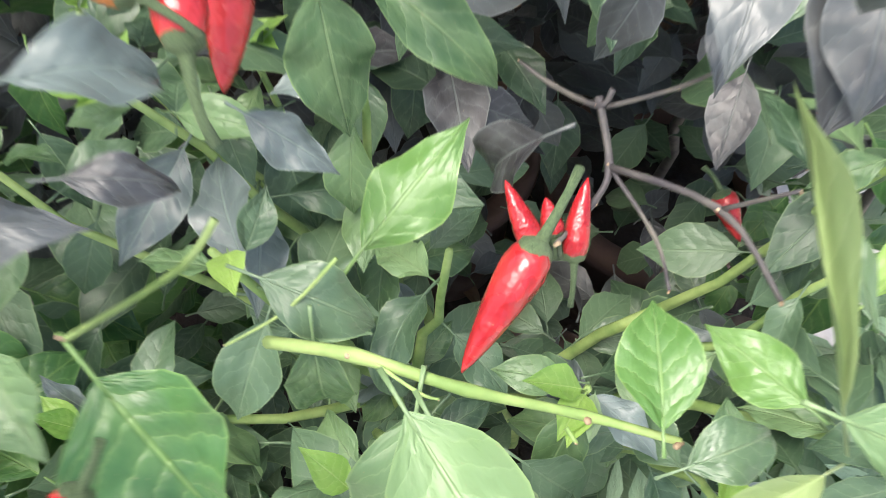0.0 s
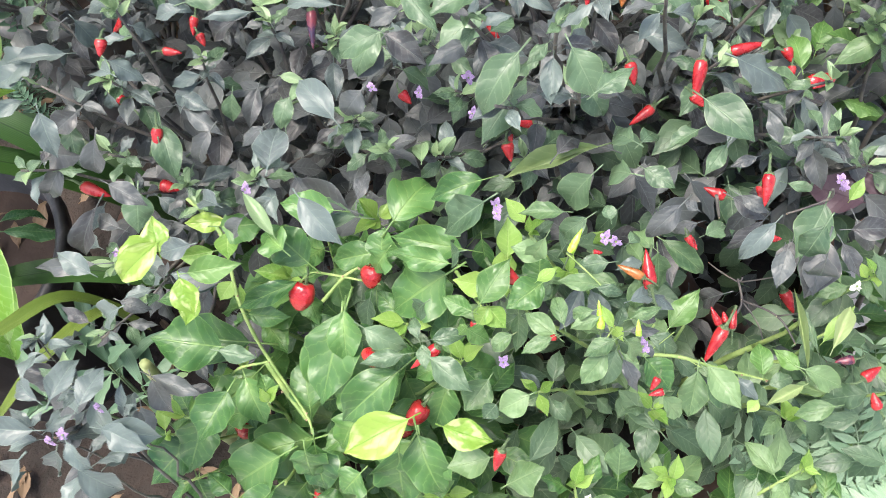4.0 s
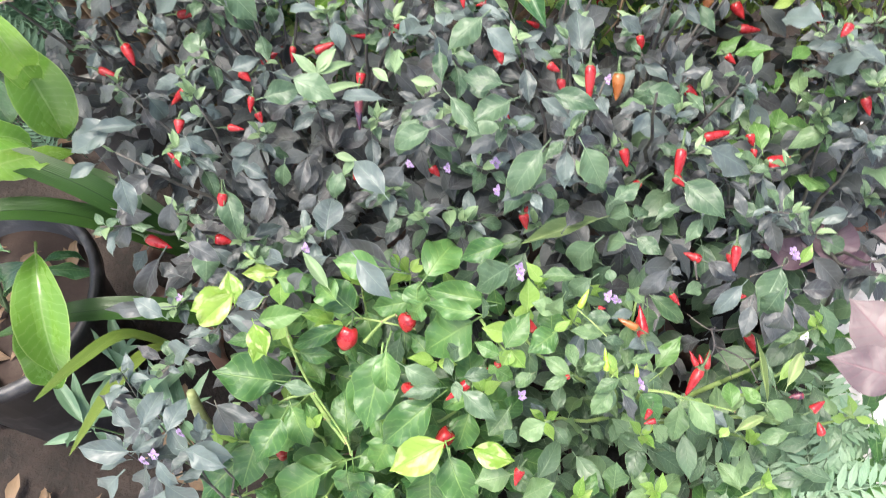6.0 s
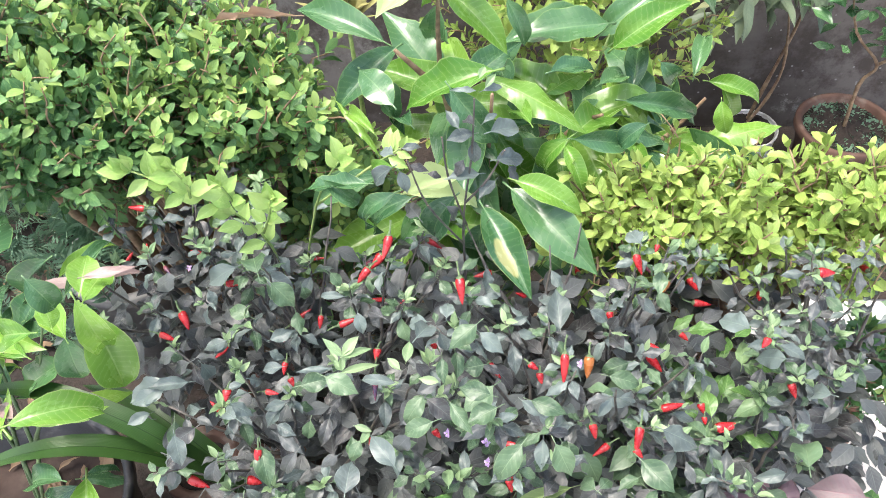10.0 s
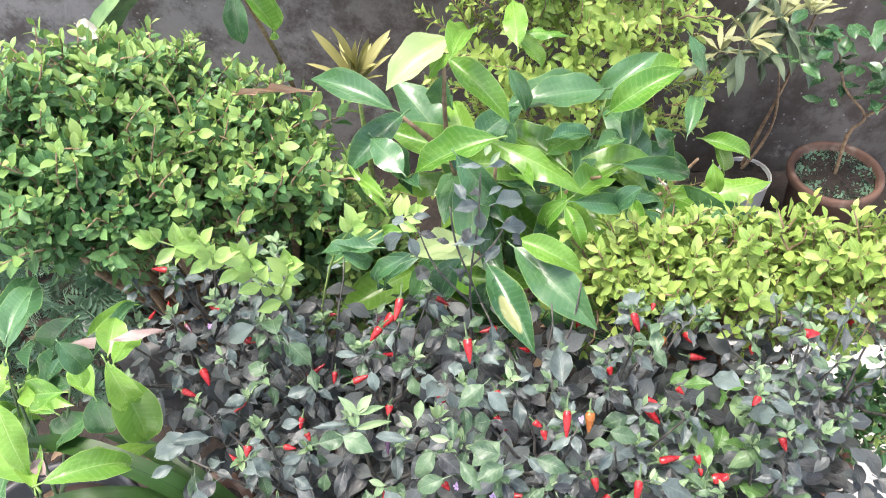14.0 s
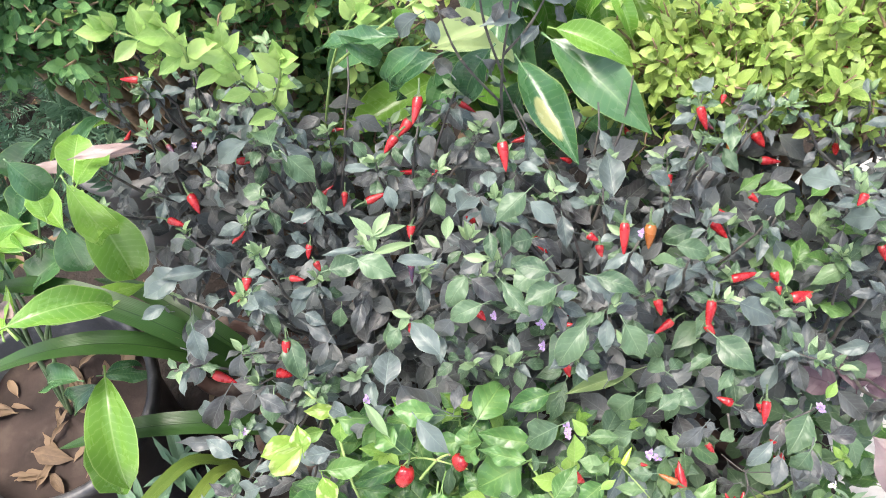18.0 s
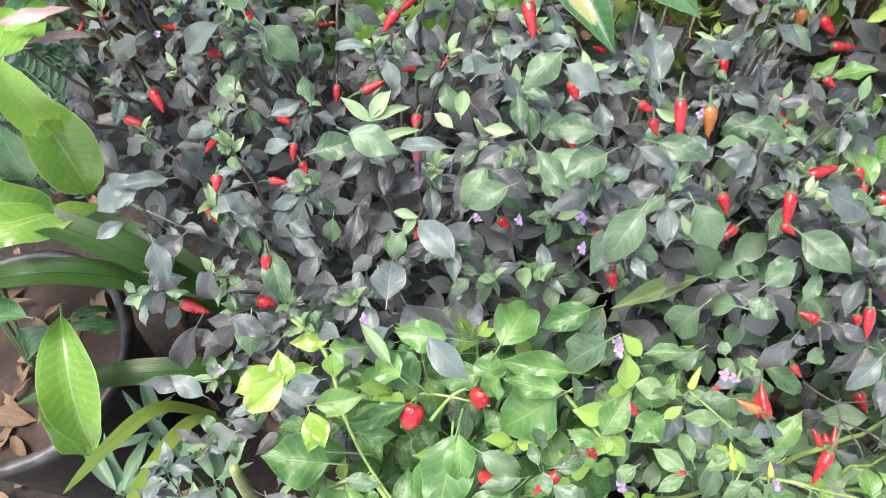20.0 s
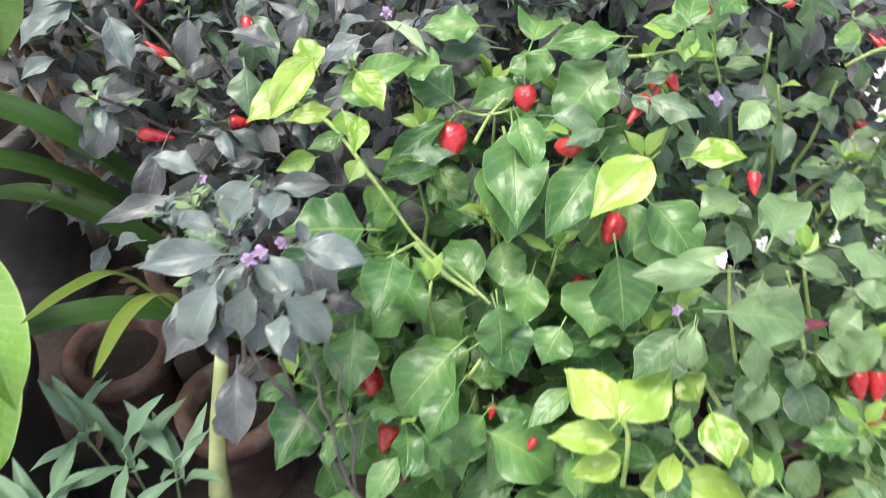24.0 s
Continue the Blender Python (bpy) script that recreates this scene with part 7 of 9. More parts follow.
twig(green_a, [(-0.177, 0.126, 0.799), (-0.167, 0.108, 0.808), (-0.152, 0.081, 0.825)], 0.0016)
twig(green_a, [(-0.298, 0.121, 0.749), (-0.279, 0.140, 0.759), (-0.265, 0.144, 0.769)], 0.0017)
twig(green_a, [(-0.319, 0.128, 0.763), (-0.308, 0.138, 0.768), (-0.301, 0.140, 0.768)], 0.0010)
twig(green_a, [(-0.244, -0.089, 0.551), (-0.234, -0.070, 0.582), (-0.235, -0.058, 0.596)], 0.0022)
twig(green_a, [(-0.359, 0.085, 0.690), (-0.344, 0.065, 0.673), (-0.323, 0.041, 0.664)], 0.0027)
leaf(green_b, NARROWS, (-0.013, 0.078, 0.796), (0.011, 0.104, 0.812), (0.0, -0.3, 0.9), 1.19)
leaf(green_b, DARKGREENS, (-0.032, 0.065, 0.818), (-0.002, 0.055, 0.814), (0.0, -0.2, 1.0), 0.91)
leaf(green_b, NARROWS, (-0.017, 0.051, 0.821), (-0.015, 0.034, 0.813), (0.0, -0.2, 1.0), 1.70)
leaf(green_b, NARROWS, (0.003, 0.042, 0.822), (0.024, 0.013, 0.809), (-0.0, -0.2, 1.0), 1.17)
leaf(green_b, NARROWS, (0.001, 0.036, 0.832), (-0.005, 0.010, 0.821), (0.0, -0.2, 1.0), 1.30)
leaf(green_b, DARKGREENS, (-0.042, 0.040, 0.840), (-0.022, 0.019, 0.831), (0.1, -0.2, 1.0), 1.33)
leaf(green_b, NARROWS, (-0.017, 0.141, 0.824), (0.020, 0.115, 0.813), (-0.0, -0.4, 0.9), 0.95)
leaf(green_b, NARROWS, (-0.019, 0.120, 0.845), (-0.016, 0.090, 0.832), (0.0, -0.4, 0.9), 1.51)
leaf(green_b, NARROWS, (0.051, 0.044, 0.794), (0.048, 0.065, 0.807), (-0.1, -0.2, 1.0), 1.45)
leaf(green_b, NARROWS, (0.083, 0.058, 0.802), (0.071, 0.097, 0.828), (-0.2, -0.3, 0.9), 0.45)
leaf(green_b, YOUNGS, (0.097, 0.071, 0.789), (0.119, 0.095, 0.804), (-0.2, -0.3, 0.9), 0.70)
leaf(green_b, NARROWS, (0.076, 0.047, 0.805), (0.058, 0.059, 0.813), (-0.2, -0.2, 0.9), 1.40)
leaf(green_b, NARROWS, (0.050, 0.034, 0.809), (0.072, 0.041, 0.815), (-0.2, -0.2, 1.0), 1.05)
leaf(green_b, NARROWS, (0.090, 0.025, 0.839), (0.064, 0.032, 0.846), (-0.2, -0.2, 0.9), 1.14)
leaf(green_b, NARROWS, (0.073, 0.032, 0.816), (0.048, 0.017, 0.811), (-0.2, -0.2, 1.0), 0.69)
leaf(green_b, NARROWS, (0.057, 0.011, 0.820), (0.080, 0.018, 0.825), (-0.2, -0.1, 1.0), 1.27)
leaf(green_b, NARROWS, (-0.065, 0.028, 0.897), (-0.087, 0.020, 0.895), (0.3, -0.2, 0.9), 1.15)
leaf(green_b, NARROWS, (-0.068, 0.034, 0.886), (-0.051, 0.023, 0.882), (0.2, -0.2, 0.9), 1.49)
leaf(green_b, NARROWS, (-0.071, 0.029, 0.888), (-0.089, 0.007, 0.879), (0.3, -0.2, 0.9), 1.10)
leaf(green_b, YOUNGS, (-0.063, 0.037, 0.895), (-0.072, 0.049, 0.904), (0.2, -0.3, 0.9), 0.91)
leaf(green_b, NARROWS, (-0.068, 0.040, 0.890), (-0.095, 0.037, 0.892), (0.3, -0.2, 0.9), 0.82)
leaf(green_b, NARROWS, (-0.079, 0.044, 0.894), (-0.095, 0.050, 0.899), (0.3, -0.3, 0.9), 1.27)
leaf(green_b, NARROWS, (-0.058, 0.043, 0.896), (-0.033, 0.051, 0.902), (0.2, -0.3, 0.9), 0.96)
leaf(green_b, NARROWS, (-0.062, 0.029, 0.882), (-0.064, 0.013, 0.875), (0.2, -0.2, 0.9), 1.06)
leaf(green_b, DARKGREENS, (-0.056, 0.027, 0.882), (-0.044, 0.006, 0.872), (0.2, -0.2, 1.0), 0.87)
leaf(green_b, DARKS, (-0.051, 0.040, 0.881), (-0.031, 0.042, 0.884), (0.1, -0.3, 0.9), 0.82)
leaf(green_b, DARKS, (-0.046, 0.036, 0.885), (-0.038, 0.025, 0.880), (0.1, -0.2, 0.9), 0.95)
leaf(green_b, NARROWS, (-0.049, 0.029, 0.878), (-0.038, 0.017, 0.872), (0.1, -0.2, 1.0), 1.29)
leaf(green_b, DARKGREENS, (-0.054, 0.078, 0.859), (-0.029, 0.080, 0.862), (0.1, -0.3, 0.9), 1.19)
leaf(green_b, NARROWS, (-0.029, 0.083, 0.842), (-0.013, 0.076, 0.839), (0.1, -0.3, 0.9), 1.38)
leaf(green_b, DARKGREENS, (-0.031, 0.067, 0.835), (-0.013, 0.070, 0.837), (0.1, -0.3, 0.9), 1.03)
leaf(green_b, DARKS, (-0.044, 0.060, 0.858), (-0.026, 0.061, 0.859), (0.1, -0.3, 0.9), 1.00)
leaf(green_b, DARKGREENS, (-0.088, 0.072, 0.890), (-0.114, 0.051, 0.883), (0.3, -0.3, 0.9), 1.04)
leaf(green_b, DARKGREENS, (-0.080, 0.062, 0.908), (-0.055, 0.057, 0.907), (0.2, -0.3, 0.9), 0.81)
leaf(green_b, DARKS, (-0.079, 0.082, 0.881), (-0.059, 0.091, 0.888), (0.2, -0.4, 0.9), 1.44)
leaf(green_b, YOUNGS, (-0.134, 0.108, 0.853), (-0.135, 0.133, 0.869), (0.3, -0.4, 0.8), 1.37)
leaf(green_b, DARKGREENS, (-0.063, 0.135, 0.881), (-0.087, 0.114, 0.874), (0.2, -0.4, 0.8), 1.44)
leaf(green_b, NARROWS, (-0.026, 0.098, 0.872), (-0.030, 0.106, 0.877), (0.1, -0.4, 0.9), 1.70)
leaf(green_b, DARKGREENS, (-0.060, 0.127, 0.874), (-0.063, 0.139, 0.882), (0.2, -0.4, 0.8), 1.70)
leaf(green_b, NARROWS, (-0.131, 0.090, 0.861), (-0.135, 0.079, 0.856), (0.3, -0.3, 0.8), 1.70)
leaf(green_b, NARROWS, (-0.146, 0.051, 0.773), (-0.167, 0.025, 0.763), (0.3, -0.1, 0.9), 1.63)
leaf(green_b, NARROWS, (-0.126, 0.056, 0.844), (-0.145, 0.044, 0.840), (0.3, -0.2, 0.9), 1.51)
leaf(green_b, YOUNGS, (-0.120, 0.133, 0.862), (-0.135, 0.148, 0.873), (0.3, -0.4, 0.8), 1.08)
leaf(green_b, NARROWS, (-0.103, 0.099, 0.870), (-0.129, 0.106, 0.877), (0.3, -0.3, 0.8), 1.34)
leaf(green_b, NARROWS, (-0.050, 0.084, 0.863), (-0.039, 0.091, 0.867), (0.1, -0.3, 0.9), 1.48)
leaf(green_b, DARKGREENS, (-0.141, 0.029, 0.771), (-0.153, 0.016, 0.767), (0.3, -0.1, 0.9), 1.70)
leaf(green_b, NARROWS, (-0.020, 0.015, 0.834), (-0.011, 0.005, 0.830), (0.0, -0.1, 1.0), 1.70)
leaf(green_b, YOUNGS, (0.044, 0.023, 0.807), (0.036, 0.014, 0.804), (-0.1, -0.1, 1.0), 1.68)
leaf(green_b, YOUNGS, (-0.114, 0.077, 0.881), (-0.100, 0.086, 0.886), (0.3, -0.3, 0.8), 1.15)
fruit(green_b, (0.026, 0.077, 0.807), (0.010, 0.054, 0.795), fat=0.90)
fruit(green_b, (0.027, 0.087, 0.787), (0.020, 0.100, 0.794), fat=1.01)
fruit(green_b, (0.037, 0.086, 0.782), (0.038, 0.103, 0.791), fat=0.96)
fruit(green_b, (0.032, 0.090, 0.786), (0.030, 0.098, 0.790), fat=1.71)
fruit(green_b, (-0.033, 0.086, 0.858), (-0.037, 0.109, 0.871), fat=0.90)
fruit(green_b, (-0.039, 0.089, 0.866), (-0.057, 0.096, 0.870), ORANGE, fat=0.95)
fruit(green_b, (-0.072, 0.037, 0.895), (-0.072, 0.054, 0.904), GREENCHILLI, fat=0.81)
fruit(green_b, (-0.090, 0.102, 0.876), (-0.082, 0.118, 0.884), GREENCHILLI, fat=0.88)
fruit(green_b, (-0.049, 0.031, 0.899), (-0.049, 0.041, 0.904), GREENCHILLI, fat=1.03)
fruit(green_b, (0.001, 0.137, 0.837), (0.005, 0.128, 0.832), fat=1.24)
fruit(green_b, (-0.033, 0.018, 0.862), (-0.038, 0.010, 0.858), fat=1.53)
fruit(green_b, (-0.032, 0.004, 0.875), (-0.042, 0.002, 0.874), fat=1.37)
fruit(green_b, (-0.099, 0.042, 0.870), (-0.108, 0.040, 0.869), fat=1.39)
fruit(green_b, (-0.074, 0.103, 0.876), (-0.067, 0.103, 0.876), fat=1.75)
fruit(green_b, (0.106, 0.047, 0.825), (0.093, 0.045, 0.825), DARKCHILLI, fat=1.45)
fruit(green_b, (0.113, 0.036, 0.816), (0.125, 0.044, 0.820), fat=1.50)
fruit(green_b, (0.120, 0.015, 0.815), (0.114, 0.024, 0.820), fat=1.80)
flower(green_b, (-0.059, 0.108, 0.883), (0.2, -0.6, 0.7))
flower(green_b, (-0.046, 0.028, 0.891), (0.2, -0.4, 0.9))
flower(green_b, (0.114, 0.099, 0.834), (-0.4, -0.5, 0.8), white=True)
twig(green_b, [(-0.029, 0.058, 0.799), (-0.009, 0.051, 0.813), (0.012, 0.046, 0.809), (0.035, 0.044, 0.800), (0.053, 0.039, 0.801)], 0.0013)
twig(green_b, [(-0.006, 0.050, 0.814), (0.003, 0.044, 0.814), (0.007, 0.043, 0.813)], 0.0004)
twig(green_b, [(0.031, 0.041, 0.802), (0.033, 0.038, 0.802)], 0.0005)
twig(green_b, [(-0.013, 0.068, 0.819), (-0.024, 0.062, 0.807), (-0.035, 0.054, 0.808)], 0.0004)
twig(green_b, [(-0.030, 0.065, 0.840), (-0.035, 0.057, 0.838), (-0.040, 0.037, 0.860)], 0.0007)
twig(green_b, [(-0.069, 0.032, 0.887), (-0.066, 0.037, 0.889), (-0.063, 0.040, 0.895)], 0.0006)
twig(green_b, [(-0.092, 0.100, 0.880), (-0.081, 0.083, 0.890), (-0.070, 0.063, 0.903)], 0.0006)
twig(green_c, [(-0.158, -0.071, 0.653), (-0.174, -0.068, 0.716), (-0.185, -0.072, 0.761)], 0.0016)
twig(green_c, [(-0.105, -0.075, 0.651), (-0.110, -0.064, 0.679), (-0.122, -0.052, 0.718)], 0.0017)
leaf(green_c, NARROWS, (-0.170, -0.039, 0.736), (-0.230, -0.037, 0.731), (-0.3, -0.4, 0.8), 0.99)
leaf(green_c, NARROWS, (-0.172, -0.056, 0.720), (-0.222, -0.047, 0.724), (-0.3, -0.4, 0.8), 0.78)
leaf(green_c, NARROWS, (-0.173, -0.035, 0.668), (-0.226, -0.058, 0.641), (-0.2, -0.3, 0.8), 1.26)
leaf(green_c, NARROWS, (-0.178, -0.044, 0.679), (-0.194, -0.071, 0.653), (-0.3, -0.3, 0.8), 1.48)
leaf(green_c, NARROWS, (-0.159, -0.049, 0.715), (-0.128, -0.086, 0.690), (-0.3, -0.3, 0.8), 1.70)
leaf(green_c, NARROWS, (-0.179, -0.055, 0.763), (-0.181, -0.044, 0.776), (-0.3, -0.4, 0.8), 1.70)
leaf(green_c, NARROWS, (-0.140, -0.031, 0.736), (-0.108, -0.020, 0.758), (-0.3, -0.4, 0.8), 1.70)
leaf(green_c, NARROWS, (-0.114, -0.035, 0.710), (-0.074, -0.054, 0.705), (-0.3, -0.3, 0.8), 0.91)
leaf(green_c, NARROWS, (-0.148, -0.060, 0.733), (-0.158, -0.076, 0.717), (-0.3, -0.4, 0.8), 1.70)
leaf(green_c, NARROWS, (-0.054, -0.040, 0.685), (-0.026, -0.043, 0.692), (-0.4, -0.3, 0.8), 1.70)
leaf(green_c, NARROWS, (-0.062, -0.047, 0.677), (-0.033, -0.063, 0.671), (-0.4, -0.3, 0.8), 1.53)
leaf(green_c, NARROWS, (-0.048, -0.017, 0.715), (-0.047, 0.005, 0.742), (-0.4, -0.4, 0.7), 1.70)
leaf(green_c, NARROWS, (-0.101, -0.072, 0.645), (-0.066, -0.089, 0.640), (-0.3, -0.3, 0.8), 1.70)
leaf(green_c, NARROWS, (-0.132, -0.073, 0.639), (-0.151, -0.098, 0.615), (-0.3, -0.3, 0.9), 1.70)
leaf(green_c, NARROWS, (-0.103, -0.075, 0.649), (-0.116, -0.092, 0.633), (-0.3, -0.3, 0.8), 1.70)
leaf(green_c, NARROWS, (-0.060, -0.073, 0.645), (-0.035, -0.077, 0.649), (-0.4, -0.3, 0.8), 1.70)
leaf(green_c, DARKGREENS, (-0.109, -0.072, 0.637), (-0.105, -0.112, 0.603), (-0.3, -0.3, 0.8), 1.26)
leaf(green_c, DARKGREENS, (-0.075, -0.093, 0.607), (-0.072, -0.133, 0.573), (-0.3, -0.3, 0.9), 1.26)
leaf(green_c, NARROWS, (-0.109, -0.068, 0.683), (-0.150, -0.073, 0.673), (-0.3, -0.3, 0.8), 1.65)
leaf(green_c, NARROWS, (-0.181, -0.024, 0.742), (-0.204, -0.006, 0.760), (-0.3, -0.4, 0.8), 1.69)
leaf(green_c, DARKGREENS, (-0.154, -0.077, 0.619), (-0.179, -0.097, 0.598), (-0.3, -0.3, 0.9), 1.34)
leaf(green_c, NARROWS, (-0.096, -0.117, 0.575), (-0.126, -0.136, 0.554), (-0.3, -0.2, 0.9), 1.70)
leaf(green_c, NARROWS, (-0.050, -0.062, 0.669), (-0.081, -0.070, 0.657), (-0.4, -0.3, 0.8), 1.70)
fruit(green_c, (-0.061, -0.086, 0.626), (-0.063, -0.103, 0.608), fat=1.74)
fruit(green_c, (-0.044, -0.089, 0.623), (-0.051, -0.106, 0.604), fat=1.66)
fruit(green_c, (-0.062, -0.109, 0.595), (-0.042, -0.113, 0.595), fat=1.90)
fruit(green_c, (-0.113, -0.065, 0.670), (-0.086, -0.070, 0.670), DARKCHILLI, fat=1.05)
flower(green_c, (-0.195, -0.076, 0.773), (-0.4, -0.6, 0.7), white=True)
flower(green_c, (-0.150, -0.053, 0.753), (-0.5, -0.6, 0.7), white=True)
flower(green_c, (-0.070, -0.031, 0.717), (-0.5, -0.5, 0.6), white=True)
flower(green_c, (-0.199, -0.047, 0.698), (-0.4, -0.6, 0.7))

for pts in ([(-0.2, 0.56, 0.6), (-0.205, 0.55, 0.9), (-0.19, 0.54, 1.06), (-0.185, 0.54, 1.15)], [(-0.205, 0.55, 0.88), (-0.25, 0.54, 0.97), (-0.27, 0.54, 1.05)], [(-0.2, 0.545, 0.97), (-0.17, 0.54, 1.02), (-0.15, 0.54, 1.07)],
            [(-0.2, 0.55, 0.92), (-0.22, 0.54, 1.02), (-0.225, 0.54, 1.09)]):
    twig(dark_b, pts, 0.0016, DARKSTEM)
# ---- purple-leaved herb ----
purple = thing("purple_herb", "purple-leaved herb with quilted pinkish leaves", "herb", 0.27, 0.24, 0.0)
twig(purple, [(0.27, 0.24, 0.0), (0.26, 0.24, 0.4), (0.23, 0.25, 0.66)], 0.005, DARKSTEM)
twig(purple, [(0.26, 0.24, 0.4), (0.26, 0.18, 0.6), (0.24, 0.12, 0.72)], 0.004, DARKSTEM)
hero(purple, PURPLES, (0.219, 0.247, 0.671), (0.230, 0.320, 0.697), (-0.20, -0.31, 0.93), 1.02)
hero(purple, PURPLES, (0.206, 0.257, 0.682), (0.144, 0.283, 0.679), (-0.17, -0.30, 0.94), 0.89)
hero(purple, PURPLES, (0.223, 0.262, 0.683), (0.266, 0.253, 0.675), (-0.16, -0.25, 0.96), 1.12)
hero(purple, MAUVES, (0.233, 0.100, 0.764), (0.187, 0.166, 0.771), (-0.22, -0.25, 0.94), 1.10)
hero(purple, MAUVES, (0.187, 0.043, 0.863), (0.120, 0.069, 0.855), (-0.21, -0.23, 0.95), 0.93)
hero(purple, MAUVES, (0.214, 0.061, 0.778), (0.246, 0.116, 0.799), (-0.24, -0.23, 0.94), 0.92)
hero(purple, MAUVES, (0.330, 0.265, 0.728), (0.254, 0.282, 0.714), (-0.24, -0.31, 0.92), 0.88)

# ---- large-leaved plants ----
frng = random.Random(77)
big_leaf = thing("large_leaved_sapling", "broad glossy-leaved sapling with pale new leaves", "sapling", -0.2, 0.95, 0.0)
for pts in ([(-0.2, 0.95, 0.0), (-0.19, 0.9, 0.5), (-0.17, 0.74, 0.99)], [(-0.19, 0.9, 0.5), (-0.25, 0.85, 0.9), (-0.25, 0.84, 1.1)], [(-0.19, 0.9, 0.5), (-0.05, 0.86, 0.8), (0.0, 0.8, 0.9)],
            [(-0.2, 0.95, 0.3), (0.1, 0.92, 0.7), (0.18, 0.9, 0.85)], [(-0.25, 0.85, 0.9), (-0.32, 0.83, 1.0)], [(-0.19, 0.9, 0.5), (-0.2, 0.72, 0.8)]):
    twig(big_leaf, pts, 0.006, WOOD)
hero(big_leaf, BIGNEWS, (-0.153, 0.778, 1.006), (-0.312, 0.768, 0.943), (0.03, -0.35, 0.94), 0.92)
hero(big_leaf, BIGNEWS, (-0.199, 0.841, 0.947), (-0.021, 0.757, 0.911), (-0.02, -0.42, 0.91), 0.70)
hero(big_leaf, BIGS, (-0.326, 0.848, 0.992), (-0.484, 0.904, 1.038), (0.09, -0.46, 0.89), 0.76)
hero(big_leaf, BIGS, (-0.321, 0.917, 0.948), (-0.429, 0.807, 0.904), (0.08, -0.43, 0.90), 0.88)
hero(big_leaf, BIGNEWS, (-0.257, 0.893, 1.076), (-0.146, 0.801, 1.026), (0.02, -0.46, 0.89), 0.82)
hero(big_leaf, BIGS, (-0.256, 0.912, 1.037), (-0.278, 0.916, 0.899), (0.03, -0.37, 0.93), 1.11)
hero(big_leaf, CREAMS, (-0.236, 0.865, 1.131), (-0.335, 0.786, 1.095), (0.06, -0.47, 0.88), 0.96)
hero(big_leaf, BIGNEWS, (-0.237, 0.770, 1.148), (-0.212, 0.889, 1.139), (0.02, -0.39, 0.92), 0.92)
hero(big_leaf, BIGNEWS, (-0.231, 0.816, 1.133), (-0.284, 0.837, 1.074), (0.03, -0.38, 0.92), 0.92)
hero(big_leaf, BIGS, (-0.338, 0.731, 0.831), (-0.469, 0.682, 0.824), (0.09, -0.38, 0.92), 0.88)
hero(big_leaf, BIGS, (-0.279, 0.674, 0.847), (-0.415, 0.663, 0.771), (0.05, -0.31, 0.95), 0.92)
hero(big_leaf, BIGPATCH, (-0.189, 0.674, 0.837), (-0.109, 0.530, 0.783), (-0.00, -0.35, 0.94), 0.80)
hero(big_leaf, BIGS, (-0.152, 0.705, 0.844), (-0.012, 0.576, 0.788), (-0.02, -0.30, 0.95), 0.92)
hero(big_leaf, BIGNEWS, (-0.145, 0.684, 0.875), (-0.029, 0.639, 0.855), (-0.02, -0.31, 0.95), 0.92)
hero(big_leaf, BIGNEWS, (-0.044, 0.763, 0.893), (-0.131, 0.744, 0.804), (-0.01, -0.33, 0.94), 0.92)
hero(big_leaf, BIGNEWS, (-0.066, 0.755, 0.864), (0.054, 0.890, 0.896), (-0.04, -0.35, 0.94), 0.92)
hero(big_leaf, BIGNEWS, (-0.091, 0.912, 0.840), (0.008, 1.010, 0.831), (-0.03, -0.36, 0.93), 0.92)
hero(big_leaf, BIGS, (0.080, 1.102, 0.705), (0.230, 1.036, 0.688), (-0.09, -0.42, 0.90), 0.80)
hero(big_leaf, BIGS, (0.070, 0.965, 0.796), (0.090, 1.077, 0.853), (-0.07, -0.44, 0.89), 0.89)
hero(big_leaf, BIGS, (0.173, 1.123, 0.961), (0.224, 1.096, 0.879), (-0.08, -0.38, 0.92), 0.92)
hero(big_leaf, BIGNEWS, (0.224, 1.091, 0.734), (0.343, 1.047, 0.730), (-0.12, -0.43, 0.90), 0.82)
hero(big_leaf, BIGNEWS, (0.250, 1.085, 0.740), (0.307, 1.055, 0.649), (-0.09, -0.34, 0.93), 0.92)
hero(big_leaf, BIGS, (-0.385, 0.845, 0.956), (-0.324, 0.848, 0.843), (0.05, -0.35, 0.94), 0.92)
hero(big_leaf, BIGNEWS, (-0.432, 0.836, 0.903), (-0.346, 0.749, 0.857), (0.08, -0.41, 0.91), 0.37)
hero(big_leaf, BIGNEWS, (-0.060, 0.763, 0.877), (-0.026, 0.688, 0.846), (-0.04, -0.39, 0.92), 0.86)
hero(big_leaf, BIGNEWS, (-0.151, 0.886, 1.119), (-0.088, 0.888, 1.052), (-0.01, -0.39, 0.92), 0.92)
hero(big_leaf, BIGNEWS, (-0.138, 0.837, 1.117), (-0.149, 0.955, 1.148), (-0.00, -0.40, 0.92), 0.92)
hero(big_leaf, BIGNEWS, (-0.150, 0.899, 1.106), (-0.056, 0.901, 1.109), (-0.02, -0.49, 0.87), 0.60)
hero(big_leaf, BIGS, (0.066, 0.859, 0.805), (-0.042, 0.843, 0.792), (-0.05, -0.41, 0.91), 0.89)
hero(big_leaf, BIGS, (0.040, 0.896, 0.771), (0.144, 0.909, 0.745), (-0.06, -0.34, 0.94), 0.92)
hero(big_leaf, BIGS, (-0.156, 0.932, 1.027), (-0.113, 0.883, 0.964), (-0.01, -0.38, 0.93), 0.92)
